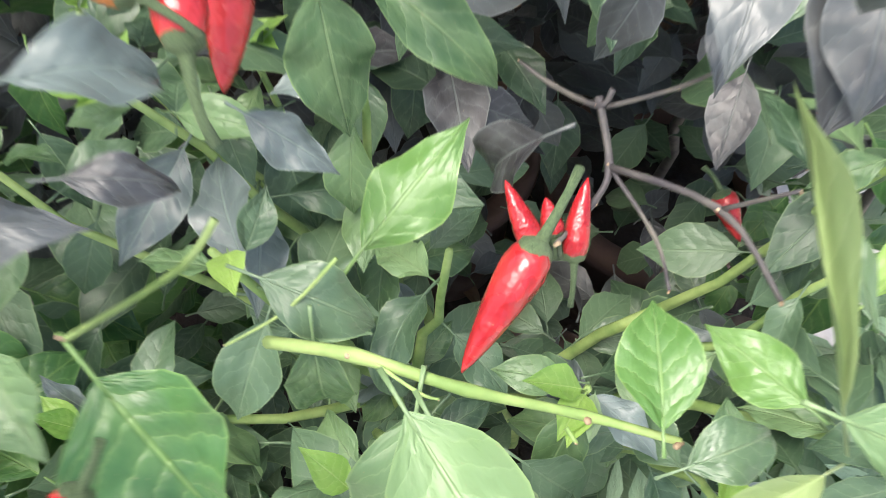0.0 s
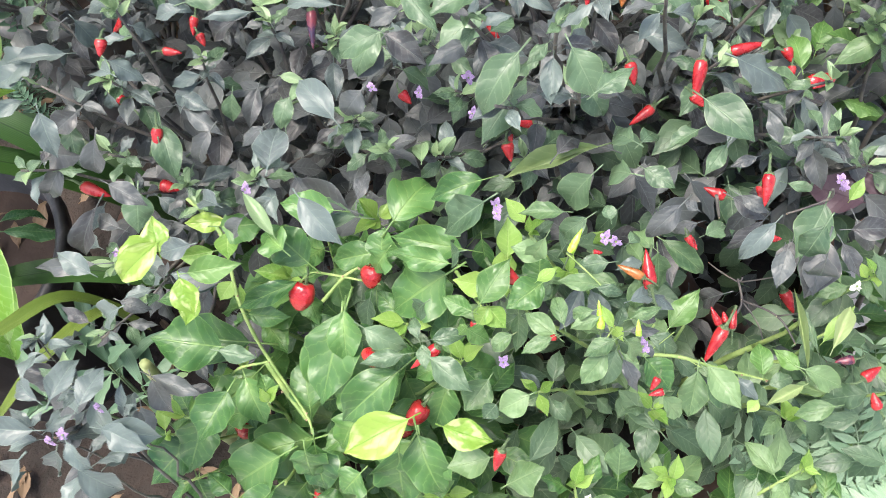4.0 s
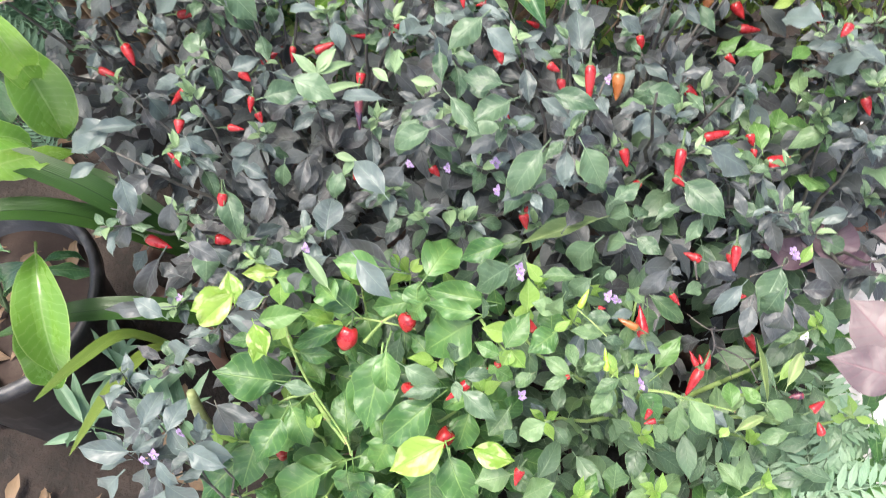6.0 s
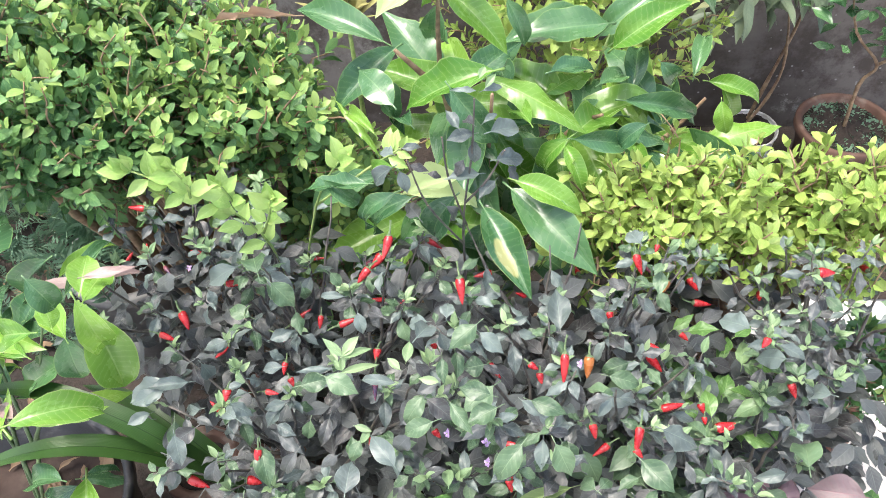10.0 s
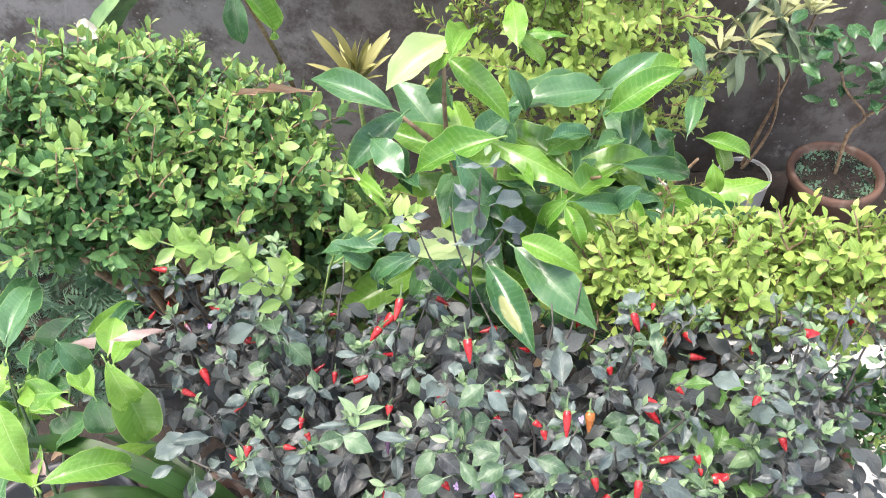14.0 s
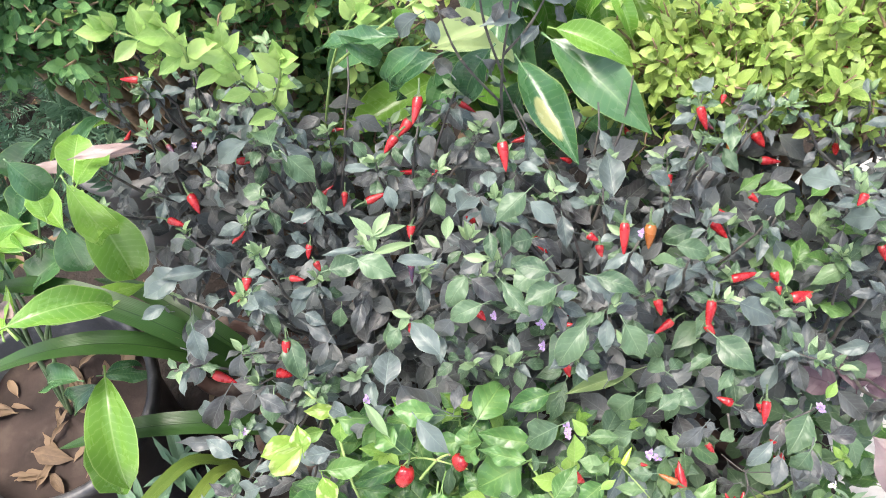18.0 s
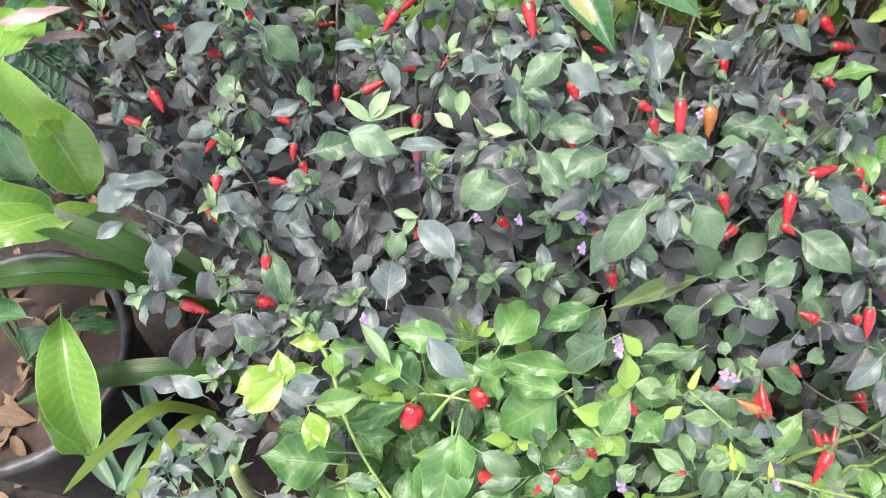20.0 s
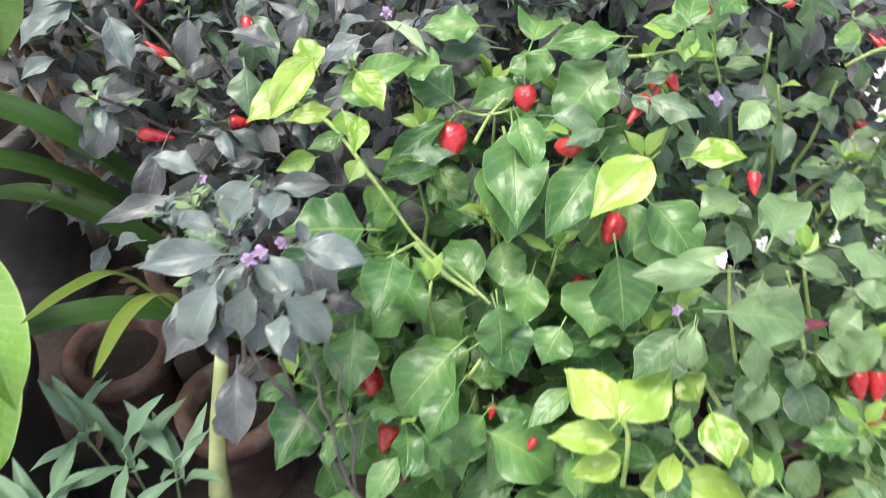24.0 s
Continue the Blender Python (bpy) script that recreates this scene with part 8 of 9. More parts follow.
hero(big_leaf, BIGS, (-0.254, 0.796, 0.956), (-0.189, 0.822, 0.851), (0.02, -0.35, 0.94), 0.95)
hero(big_leaf, BIGS, (0.178, 0.992, 0.811), (0.210, 1.094, 0.865), (-0.10, -0.45, 0.89), 0.72)
hero(big_leaf, CREAMGREEN, (-0.190, 0.573, 0.995), (-0.281, 0.582, 0.941), (0.03, -0.36, 0.93), 1.12)
hero(big_leaf, BIGS, (-0.296, 0.791, 0.875), (-0.353, 0.890, 0.845), (0.04, -0.34, 0.94), 0.92)
hero(big_leaf, BIGS, (-0.142, 0.813, 0.930), (-0.171, 0.926, 0.912), (0.00, -0.36, 0.93), 0.92)
hero(big_leaf, BIGS, (-0.005, 0.882, 0.888), (0.061, 0.961, 0.857), (-0.04, -0.36, 0.93), 0.92)
hero(big_leaf, BIGS, (-0.171, 0.632, 0.842), (-0.204, 0.623, 0.751), (0.01, -0.30, 0.95), 1.07)
hero(big_leaf, BIGNEWS, (-0.109, 0.737, 0.929), (-0.146, 0.822, 0.915), (-0.01, -0.35, 0.94), 0.92)
leaf(big_leaf, BIGNEWS, (-0.171, 0.720, 1.037), (-0.307, 0.728, 0.975), (0.1, -0.5, 0.8), 0.83)
leaf(big_leaf, BIGNEWS, (-0.173, 0.794, 0.977), (-0.017, 0.800, 0.867), (-0.0, -0.5, 0.8), 0.60)
leaf(big_leaf, BIGNEWS, (-0.236, 0.831, 1.105), (-0.145, 0.818, 1.012), (0.0, -0.5, 0.7), 0.69)
leaf(big_leaf, CREAMS, (-0.247, 0.809, 1.139), (-0.337, 0.802, 1.081), (0.1, -0.5, 0.7), 1.04)
leaf(big_leaf, BIGNEWS, (-0.234, 0.817, 1.120), (-0.211, 0.887, 1.141), (0.0, -0.5, 0.7), 1.45)
leaf(big_leaf, BIGNEWS, (-0.236, 0.808, 1.116), (-0.262, 0.802, 1.093), (0.1, -0.5, 0.7), 1.70)
leaf(big_leaf, BIGS, (-0.323, 0.721, 1.098), (-0.454, 0.804, 1.106), (0.1, -0.5, 0.7), 0.68)
leaf(big_leaf, BIGS, (-0.296, 0.729, 1.083), (-0.399, 0.707, 1.000), (0.1, -0.5, 0.8), 0.79)
leaf(big_leaf, BIGS, (-0.210, 0.806, 1.102), (-0.250, 0.768, 1.009), (0.0, -0.5, 0.7), 1.20)
leaf(big_leaf, BIGS, (-0.200, 0.786, 1.091), (-0.283, 0.767, 1.019), (0.1, -0.5, 0.8), 1.01)
leaf(big_leaf, BIGNEWS, (-0.148, 0.859, 1.127), (-0.143, 0.931, 1.153), (0.0, -0.6, 0.7), 1.33)
leaf(big_leaf, BIGNEWS, (-0.144, 0.869, 1.115), (-0.055, 0.912, 1.094), (-0.0, -0.5, 0.7), 0.53)
leaf(big_leaf, BIGNEWS, (-0.144, 0.868, 1.111), (-0.088, 0.868, 1.067), (-0.0, -0.5, 0.7), 1.18)
leaf(big_leaf, BIGS, (-0.187, 0.826, 1.061), (-0.112, 0.829, 1.007), (0.0, -0.5, 0.7), 1.15)
leaf(big_leaf, BIGS, (-0.299, 0.668, 1.022), (-0.357, 0.735, 1.040), (0.1, -0.5, 0.8), 1.37)
leaf(big_leaf, BIGNEWS, (-0.322, 0.632, 1.002), (-0.380, 0.690, 1.015), (0.1, -0.5, 0.8), 0.54)
leaf(big_leaf, BIGNEWS, (-0.057, 0.692, 0.939), (-0.125, 0.680, 0.885), (-0.0, -0.5, 0.8), 0.98)
leaf(big_leaf, BIGNEWS, (-0.055, 0.715, 0.923), (0.047, 0.841, 0.943), (-0.1, -0.5, 0.8), 0.72)
leaf(big_leaf, BIGNEWS, (-0.057, 0.687, 0.938), (-0.028, 0.657, 0.860), (-0.1, -0.4, 0.8), 0.71)
leaf(big_leaf, BIGNEWS, (-0.130, 0.624, 0.926), (-0.028, 0.630, 0.857), (-0.0, -0.4, 0.8), 0.74)
leaf(big_leaf, BIGS, (-0.059, 0.717, 0.926), (0.044, 0.749, 0.886), (-0.1, -0.5, 0.8), 0.75)
leaf(big_leaf, BIGS, (0.013, 0.779, 0.948), (0.150, 0.816, 0.892), (-0.1, -0.5, 0.8), 0.59)
leaf(big_leaf, BIGS, (0.044, 0.798, 0.962), (0.062, 0.890, 0.992), (-0.1, -0.5, 0.8), 0.82)
leaf(big_leaf, BIGS, (0.164, 0.913, 0.910), (0.179, 0.996, 0.938), (-0.1, -0.5, 0.7), 0.90)
leaf(big_leaf, BIGS, (-0.134, 0.615, 0.912), (-0.013, 0.583, 0.778), (-0.0, -0.4, 0.9), 0.86)
leaf(big_leaf, BIGS, (-0.202, 0.549, 0.940), (-0.110, 0.512, 0.816), (0.0, -0.4, 0.9), 0.76)
leaf(big_leaf, BIGS, (-0.284, 0.555, 0.982), (-0.377, 0.540, 0.918), (0.1, -0.4, 0.8), 0.80)
leaf(big_leaf, BIGS, (-0.322, 0.565, 0.982), (-0.428, 0.580, 0.947), (0.1, -0.4, 0.8), 0.68)
leaf(big_leaf, BIGNEWS, (0.236, 1.045, 0.749), (0.357, 1.083, 0.707), (-0.2, -0.5, 0.8), 0.75)
leaf(big_leaf, BIGNEWS, (0.183, 0.830, 0.911), (0.198, 0.807, 0.856), (-0.2, -0.5, 0.8), 1.20)
leaf(big_leaf, BIGS, (-0.093, 0.788, 0.989), (-0.014, 0.830, 0.972), (-0.0, -0.5, 0.8), 1.03)
leaf(big_leaf, BIGS, (-0.237, 0.736, 1.017), (-0.164, 0.713, 0.920), (0.0, -0.5, 0.8), 0.95)
leaf(big_leaf, BIGS, (-0.276, 0.679, 1.013), (-0.212, 0.746, 1.018), (0.1, -0.5, 0.8), 1.09)
leaf(big_leaf, BIGS, (-0.171, 0.712, 0.981), (-0.129, 0.671, 0.875), (0.0, -0.5, 0.8), 0.98)
leaf(big_leaf, BIGNEWS, (-0.297, 0.597, 0.982), (-0.340, 0.607, 0.972), (0.1, -0.4, 0.8), 1.09)
leaf(big_leaf, BIGS, (-0.211, 0.586, 0.946), (-0.263, 0.558, 0.877), (0.1, -0.4, 0.8), 1.28)
leaf(big_leaf, CREAMS, (-0.294, 0.592, 0.934), (-0.189, 0.622, 0.886), (0.1, -0.4, 0.8), 0.53)
leaf(big_leaf, BIGS, (-0.015, 0.785, 0.980), (0.033, 0.762, 0.905), (-0.1, -0.5, 0.8), 1.16)
leaf(big_leaf, BIGS, (0.062, 0.740, 0.938), (0.013, 0.732, 0.898), (-0.1, -0.5, 0.8), 1.26)
leaf(big_leaf, BIGS, (-0.178, 0.788, 1.079), (-0.247, 0.879, 1.107), (0.0, -0.5, 0.7), 1.06)
leaf(big_leaf, BIGS, (0.079, 0.847, 0.971), (0.129, 0.838, 0.920), (-0.1, -0.5, 0.8), 1.29)
leaf(big_leaf, BIGS, (-0.396, 0.568, 0.991), (-0.340, 0.563, 0.937), (0.1, -0.4, 0.8), 0.77)
leaf(big_leaf, TANS, (-0.415, 0.717, 1.139), (-0.545, 0.745, 1.107), (0.2, -0.5, 0.7), 0.38)

left_leaf = thing("large_leaved_sapling", "glossy-leaved sapling with pinkish new leaves in a black pot", "sapling", -0.985, 0.345, 0.3)
for pts in ([(-0.985, 0.345, 0.3), (-0.9, 0.36, 0.55), (-0.76, 0.42, 0.9)], [(-0.9, 0.36, 0.55), (-0.82, 0.32, 0.7), (-0.72, 0.3, 0.86)], [(-0.9, 0.36, 0.55), (-0.84, 0.3, 0.62)], [(-0.9, 0.36, 0.55), (-0.9, 0.45, 0.85)]):
    twig(left_leaf, pts, 0.0035, STALKGREEN)
hero(left_leaf, BIGNEWS, (-0.659, 0.361, 1.004), (-0.625, 0.317, 0.881), (0.15, -0.24, 0.96), 0.92)
hero(left_leaf, BIGNEWS, (-0.718, 0.212, 0.939), (-0.587, 0.279, 0.929), (0.21, -0.26, 0.94), 0.80)
hero(left_leaf, PINKS, (-0.693, 0.448, 0.908), (-0.765, 0.429, 0.922), (0.27, -0.35, 0.90), 0.81)
hero(left_leaf, PINKS, (-0.661, 0.385, 0.998), (-0.599, 0.410, 0.991), (0.24, -0.36, 0.90), 0.84)
hero(left_leaf, BIGNEWS, (-0.767, 0.461, 0.887), (-0.697, 0.543, 0.900), (0.21, -0.33, 0.92), 0.52)
hero(left_leaf, BIGS, (-0.851, 0.414, 0.913), (-0.884, 0.577, 0.893), (0.19, -0.27, 0.94), 0.92)
hero(left_leaf, BIGNEWS, (-0.737, 0.222, 0.894), (-0.797, 0.313, 0.858), (0.18, -0.22, 0.96), 0.92)
hero(left_leaf, BIGNEWS, (-0.797, 0.316, 0.975), (-0.753, 0.240, 0.900), (0.18, -0.22, 0.96), 0.92)
hero(left_leaf, BIGNEWS, (-0.649, 0.351, 0.988), (-0.649, 0.445, 0.959), (0.15, -0.27, 0.95), 0.92)
hero(left_leaf, BIGNEWS, (-0.707, 0.360, 0.891), (-0.778, 0.437, 0.873), (0.17, -0.25, 0.95), 0.92)
hero(left_leaf, BIGNEWS, (-0.798, 0.379, 0.817), (-0.891, 0.421, 0.799), (0.18, -0.24, 0.95), 0.92)
hero(left_leaf, BIGS, (-0.754, 0.398, 0.796), (-0.866, 0.377, 0.709), (0.17, -0.23, 0.96), 0.99)
hero(left_leaf, BIGS, (-0.799, 0.522, 0.869), (-0.899, 0.496, 0.781), (0.18, -0.26, 0.95), 0.92)
hero(left_leaf, PINKS, (-0.743, 0.246, 0.889), (-0.682, 0.271, 0.879), (0.27, -0.28, 0.92), 1.08)
hero(left_leaf, PINKS, (-0.732, 0.247, 0.895), (-0.766, 0.273, 0.882), (0.21, -0.24, 0.95), 1.49)
hero(left_leaf, BIGNEWS, (-0.774, 0.312, 0.617), (-0.728, 0.133, 0.564), (0.22, -0.22, 0.95), 0.89)
hero(left_leaf, BIGNEWS, (-0.678, 0.385, 0.953), (-0.646, 0.335, 0.851), (0.18, -0.28, 0.94), 0.92)
leaf(left_leaf, BIGNEWS, (-0.694, 0.408, 0.911), (-0.663, 0.353, 0.782), (0.3, -0.3, 0.9), 1.12)
leaf(left_leaf, BIGNEWS, (-0.809, 0.297, 0.769), (-0.689, 0.384, 0.735), (0.3, -0.3, 0.9), 0.80)
leaf(left_leaf, BIGNEWS, (-0.825, 0.292, 0.746), (-0.824, 0.362, 0.763), (0.3, -0.2, 0.9), 1.08)
leaf(left_leaf, BIGNEWS, (-0.797, 0.274, 0.786), (-0.927, 0.405, 0.819), (0.3, -0.3, 0.8), 0.93)
leaf(left_leaf, PINKS, (-0.645, 0.388, 0.996), (-0.733, 0.395, 0.969), (0.3, -0.3, 0.8), 0.57)
leaf(left_leaf, PINKS, (-0.701, 0.451, 0.911), (-0.648, 0.479, 0.890), (0.3, -0.3, 0.8), 0.68)
leaf(left_leaf, PINKS, (-0.824, 0.318, 0.744), (-0.764, 0.348, 0.717), (0.3, -0.2, 0.9), 0.83)
leaf(left_leaf, PINKS, (-0.818, 0.304, 0.754), (-0.845, 0.338, 0.763), (0.3, -0.2, 0.9), 1.16)
leaf(left_leaf, PINKS, (-0.698, 0.418, 1.015), (-0.774, 0.437, 1.002), (0.3, -0.3, 0.8), 0.47)
leaf(left_leaf, PINKS, (-0.728, 0.452, 0.969), (-0.684, 0.477, 0.953), (0.3, -0.3, 0.8), 0.54)
leaf(left_leaf, BIGNEWS, (-0.686, 0.397, 0.942), (-0.689, 0.453, 0.958), (0.3, -0.3, 0.8), 1.69)
leaf(left_leaf, BIGNEWS, (-0.698, 0.342, 0.945), (-0.723, 0.381, 0.957), (0.3, -0.3, 0.8), 1.70)
leaf(left_leaf, BIGNEWS, (-0.730, 0.352, 0.927), (-0.813, 0.359, 0.903), (0.3, -0.3, 0.8), 1.23)
leaf(left_leaf, BIGS, (-0.748, 0.362, 0.836), (-0.827, 0.318, 0.747), (0.3, -0.3, 0.9), 1.03)
leaf(left_leaf, BIGS, (-0.810, 0.391, 0.981), (-0.800, 0.485, 1.005), (0.3, -0.3, 0.8), 1.01)
leaf(left_leaf, BIGS, (-0.832, 0.429, 0.987), (-0.865, 0.490, 1.007), (0.4, -0.3, 0.8), 1.50)
leaf(left_leaf, BIGS, (-0.716, 0.398, 0.929), (-0.676, 0.505, 0.949), (0.3, -0.3, 0.8), 0.45)
leaf(left_leaf, BIGS, (-0.719, 0.374, 1.016), (-0.689, 0.359, 0.962), (0.3, -0.3, 0.8), 1.46)
leaf(left_leaf, BIGS, (-0.719, 0.377, 0.891), (-0.713, 0.345, 0.822), (0.3, -0.3, 0.9), 1.47)
leaf(left_leaf, BIGS, (-0.821, 0.357, 0.874), (-0.862, 0.322, 0.807), (0.3, -0.3, 0.8), 1.45)
leaf(left_leaf, BIGNEWS, (-0.791, 0.301, 0.580), (-0.805, 0.175, 0.417), (0.3, -0.2, 0.9), 0.83)
leaf(left_leaf, BIGS, (-0.906, 0.385, 0.401), (-0.820, 0.411, 0.348), (0.3, -0.2, 0.9), 0.77)
leaf(left_leaf, BIGS, (-0.774, 0.293, 0.608), (-0.880, 0.258, 0.550), (0.3, -0.2, 0.9), 0.93)
leaf(left_leaf, BIGS, (-0.860, 0.364, 0.464), (-0.806, 0.396, 0.439), (0.3, -0.2, 0.9), 0.69)
leaf(left_leaf, BIGS, (-0.765, 0.266, 0.673), (-0.848, 0.276, 0.654), (0.4, -0.2, 0.8), 1.24)

for cx, cy, cz, n in ((-0.94, 0.48, 0.74, 10), (-1.0, 0.42, 0.64, 8), (-0.9, 0.45, 0.84, 7), (-1.04, 0.52, 0.78, 8)):
    twig(left_leaf, [(-0.985, 0.345, 0.3), (-0.96, 0.38, 0.5), (cx, cy, cz)], 0.003, STALKGREEN)
    for i in range(n):
        a, el = frng.uniform(0, 6.28), frng.uniform(-0.3, 0.8)
        d = Vector((math.cos(a) * math.cos(el), math.sin(a) * math.cos(el), math.sin(el)))
        c = Vector((cx, cy, cz)) + Vector((frng.uniform(-.02, .02), frng.uniform(-.02, .02), frng.uniform(-.06, .01)))
        leaf(left_leaf, BIGNEWS if frng.random() < 0.4 else BIGS, c, c + d * frng.uniform(0.09, 0.14), (frng.uniform(-.3, .3), -0.4, 1), 0.9)
strap_lily = thing("strap_leaved_lily", "lily with long dark green strap leaves on a pale stalk", "lily", -0.62, 0.2, 0.0)
twig(strap_lily, [(-0.63, 0.19, 0.0), (-0.605, 0.16, 0.3), (-0.54, 0.125, 0.57)], 0.014, PALESTALK)
ribbon(strap_lily, [(-0.5, 0.36, 0.36), (-0.588, 0.336, 0.553), (-0.7, 0.312, 0.69), (-0.82, 0.29, 0.71), (-0.98, 0.27, 0.63)], 0.036, STRAP)
ribbon(strap_lily, [(-0.53, 0.34, 0.42), (-0.611, 0.325, 0.648), (-0.7, 0.34, 0.735), (-0.83, 0.37, 0.75), (-1.0, 0.4, 0.66)], 0.036, STRAP)
ribbon(strap_lily, [(-0.52, 0.3, 0.36), (-0.62, 0.27, 0.5), (-0.75, 0.25, 0.53), (-0.9, 0.24, 0.46)], 0.036, STRAP)
ribbon(strap_lily, [(-0.54, 0.36, 0.34), (-0.64, 0.4, 0.5), (-0.76, 0.46, 0.55), (-0.9, 0.52, 0.5)], 0.036, STRAP)
ribbon(strap_lily, [(-0.575, 0.19, 0.56), (-0.603, 0.168, 0.648), (-0.626, 0.115, 0.692), (-0.647, 0.058, 0.721)], 0.02, LEMONSTRAP)
ribbon(strap_lily, [(-0.56, 0.18, 0.54), (-0.577, 0.164, 0.618), (-0.59, 0.09, 0.675), (-0.6, 0.006, 0.707)], 0.019, LEMONSTRAP)
back_leaf = thing("large_leaved_sapling", "broad glossy leaves of a tall sapling at the wall", "sapling", -0.62, 1.3, 0.0)
twig(back_leaf, [(-0.62, 1.3, 0.0), (-0.6, 1.2, 0.7), (-0.53, 0.83, 1.22)], 0.007, WOOD)
hero(back_leaf, BIGNEWS, (-0.541, 0.819, 1.248), (-0.476, 0.842, 1.136), (0.11, -0.39, 0.91), 0.92)
hero(back_leaf, BIGS, (-0.546, 0.837, 1.238), (-0.550, 0.824, 1.140), (0.12, -0.39, 0.91), 0.92)
leaf(back_leaf, BIGNEWS, (-0.528, 0.814, 1.228), (-0.465, 0.807, 1.155), (0.2, -0.5, 0.7), 1.08)
leaf(back_leaf, BIGS, (-0.530, 0.812, 1.234), (-0.553, 0.786, 1.170), (0.2, -0.5, 0.7), 1.38)
leaf(back_leaf, BIGNEWS, (-0.533, 0.811, 1.234), (-0.599, 0.809, 1.201), (0.2, -0.5, 0.7), 1.28)
leaf(back_leaf, BIGS, (-0.521, 0.822, 1.228), (-0.480, 0.857, 1.224), (0.2, -0.5, 0.7), 1.63)

for cx, cy, cz, n in ((-0.22, 0.9, 0.84, 20), (-0.06, 0.9, 0.8, 22), (0.1, 0.94, 0.76, 22), (0.17, 0.98, 0.68, 18), (0.02, 0.98, 0.94, 10), (-0.3, 0.84, 0.66, 12), (0.0, 0.82, 0.66, 14)):
    twig(big_leaf, [(-0.2, 0.95, 0.1), (0.5 * (cx - 0.2), 0.95, 0.45), (cx, cy, cz - 0.02)], 0.0035, GREENSTEM)
    for i in range(n):
        a, el = frng.uniform(0, 6.28), frng.uniform(-0.35, 0.75)
        d = Vector((math.cos(a) * math.cos(el), math.sin(a) * math.cos(el), math.sin(el)))
        c = Vector((cx, cy, cz)) + Vector((frng.uniform(-.03, .03), frng.uniform(-.03, .03), frng.uniform(-.1, .01)))
        leaf(big_leaf, BIGNEWS if frng.random() < 0.5 else BIGS, c, c + d * frng.uniform(0.12, 0.19), (frng.uniform(-.3, .3), -0.5, 1), 0.95)

lrng = random.Random(61)
for i in range(46):
    b = Vector((lrng.uniform(-0.5, 0.2), lrng.uniform(0.72, 1.0), lrng.uniform(0.35, 0.72)))
    a, el = lrng.uniform(0, 6.28), lrng.uniform(-0.9, 0.2)
    leaf(big_leaf, BIGS, b, b + Vector((math.cos(a) * math.cos(el), math.sin(a) * math.cos(el), math.sin(el))) * lrng.uniform(0.1, 0.15))

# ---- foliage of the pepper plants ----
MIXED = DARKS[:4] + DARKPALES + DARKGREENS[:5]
bush(dark_a, spread(-0.6, -0.22, 0.22, 0.66, 30, canopy, 1) + spread(-0.58, -0.42, 0.08, 0.24, 6, low, 71) + [(-0.47, 0.46, 0.955), (-0.43, 0.44, 0.9), (-0.475, 0.33, 0.89), (-0.3, 0.5, 0.92)], MIXED, DARKGREENS[:4] + TIPS, DARKSTEM, 0.039, 1, 11, 4, inner_kinds=DARKS)
bush(dark_b, spread(-0.22, 0.14, 0.22, 0.62, 28, canopy, 2) + [(-0.16, 0.22, 0.985), (-0.1, 0.22, 0.975), (-0.02, 0.285, 0.945), (-0.085, 0.19, 0.945), (-0.14, 0.17, 0.955), (-0.23, 0.37, 0.94), (-0.06, 0.33, 0.91), (0.02, 0.46, 0.92), (0.055, 0.475, 0.97), (-0.2, 0.44, 0.92)], MIXED, DARKGREENS[:4] + TIPS, DARKSTEM, 0.039, 2, 11, 4, inner_kinds=DARKS)
bush(dark_c, spread(0.2, 0.4, 0.34, 0.58, 16, canopy, 3, 0.05) + [(0.22, 0.41, 0.99), (0.24, 0.44, 0.97), (0.12, 0.5, 0.92), (0.165, 0.37, 0.93), (0.19, 0.275, 0.88), (0.2, 0.33, 0.9)], DARKS[:5] + DARKPALES[:3] + DARKGREENS[:3], DARKGREENS[:2], DARKSTEM, 0.036, 3, 9, 3, inner_kinds=DARKS)
bush(dark_d, spread(-0.76, -0.5, 0.38, 0.72, 18, canopy, 4), DARKS + DARKPALES + DARKGREENS[:3], TIPS, DARKSTEM, 0.036, 4, 10, 3, inner_kinds=DARKS)
bush(dark_e, spread(0.06, 0.26, 0.16, 0.44, 14, low, 5), MIXED, DARKGREENS, DARKSTEM, 0.042, 5, 9, 4, inner_kinds=DARKS)
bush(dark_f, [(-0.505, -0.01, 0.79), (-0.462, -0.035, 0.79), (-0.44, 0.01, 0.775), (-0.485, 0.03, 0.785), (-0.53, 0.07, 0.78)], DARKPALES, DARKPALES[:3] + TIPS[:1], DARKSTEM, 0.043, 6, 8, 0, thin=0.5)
bush(green_a, spread(-0.42, -0.16, -0.06, 0.22, 14, lambda px, py: canopy(px, py) - 0.06, 7) + [(-0.475, 0.035, 0.62), (-0.45, -0.01, 0.61), (-0.44, 0.04, 0.66)], GREENS, YOUNGS, GREENSTEM, 0.055, 7, 6, 3)
bush(green_b, spread(-0.14, 0.18, 0.02, 0.2, 14, lambda px, py: canopy(px, py) - 0.075, 8), NARROWS[:4] + DARKGREENS[:5] + DARKPALES[:1], YOUNGS[:2] + TIPS, GREENSTEM, 0.042, 8, 6, 4)
bush(green_c, spread(-0.26, 0.1, -0.22, 0.0, 14, lambda px, py: canopy(px, py) - 0.08, 9), NARROWS + GREENS[:2], YOUNGS, GREENSTEM, 0.045, 9, 6, 4)
under_leaves(dark_a, (-0.53, -0.2, 0.2, 0.68), canopy, 760, DARK, OVATE, 0.44, 0.05, 31)
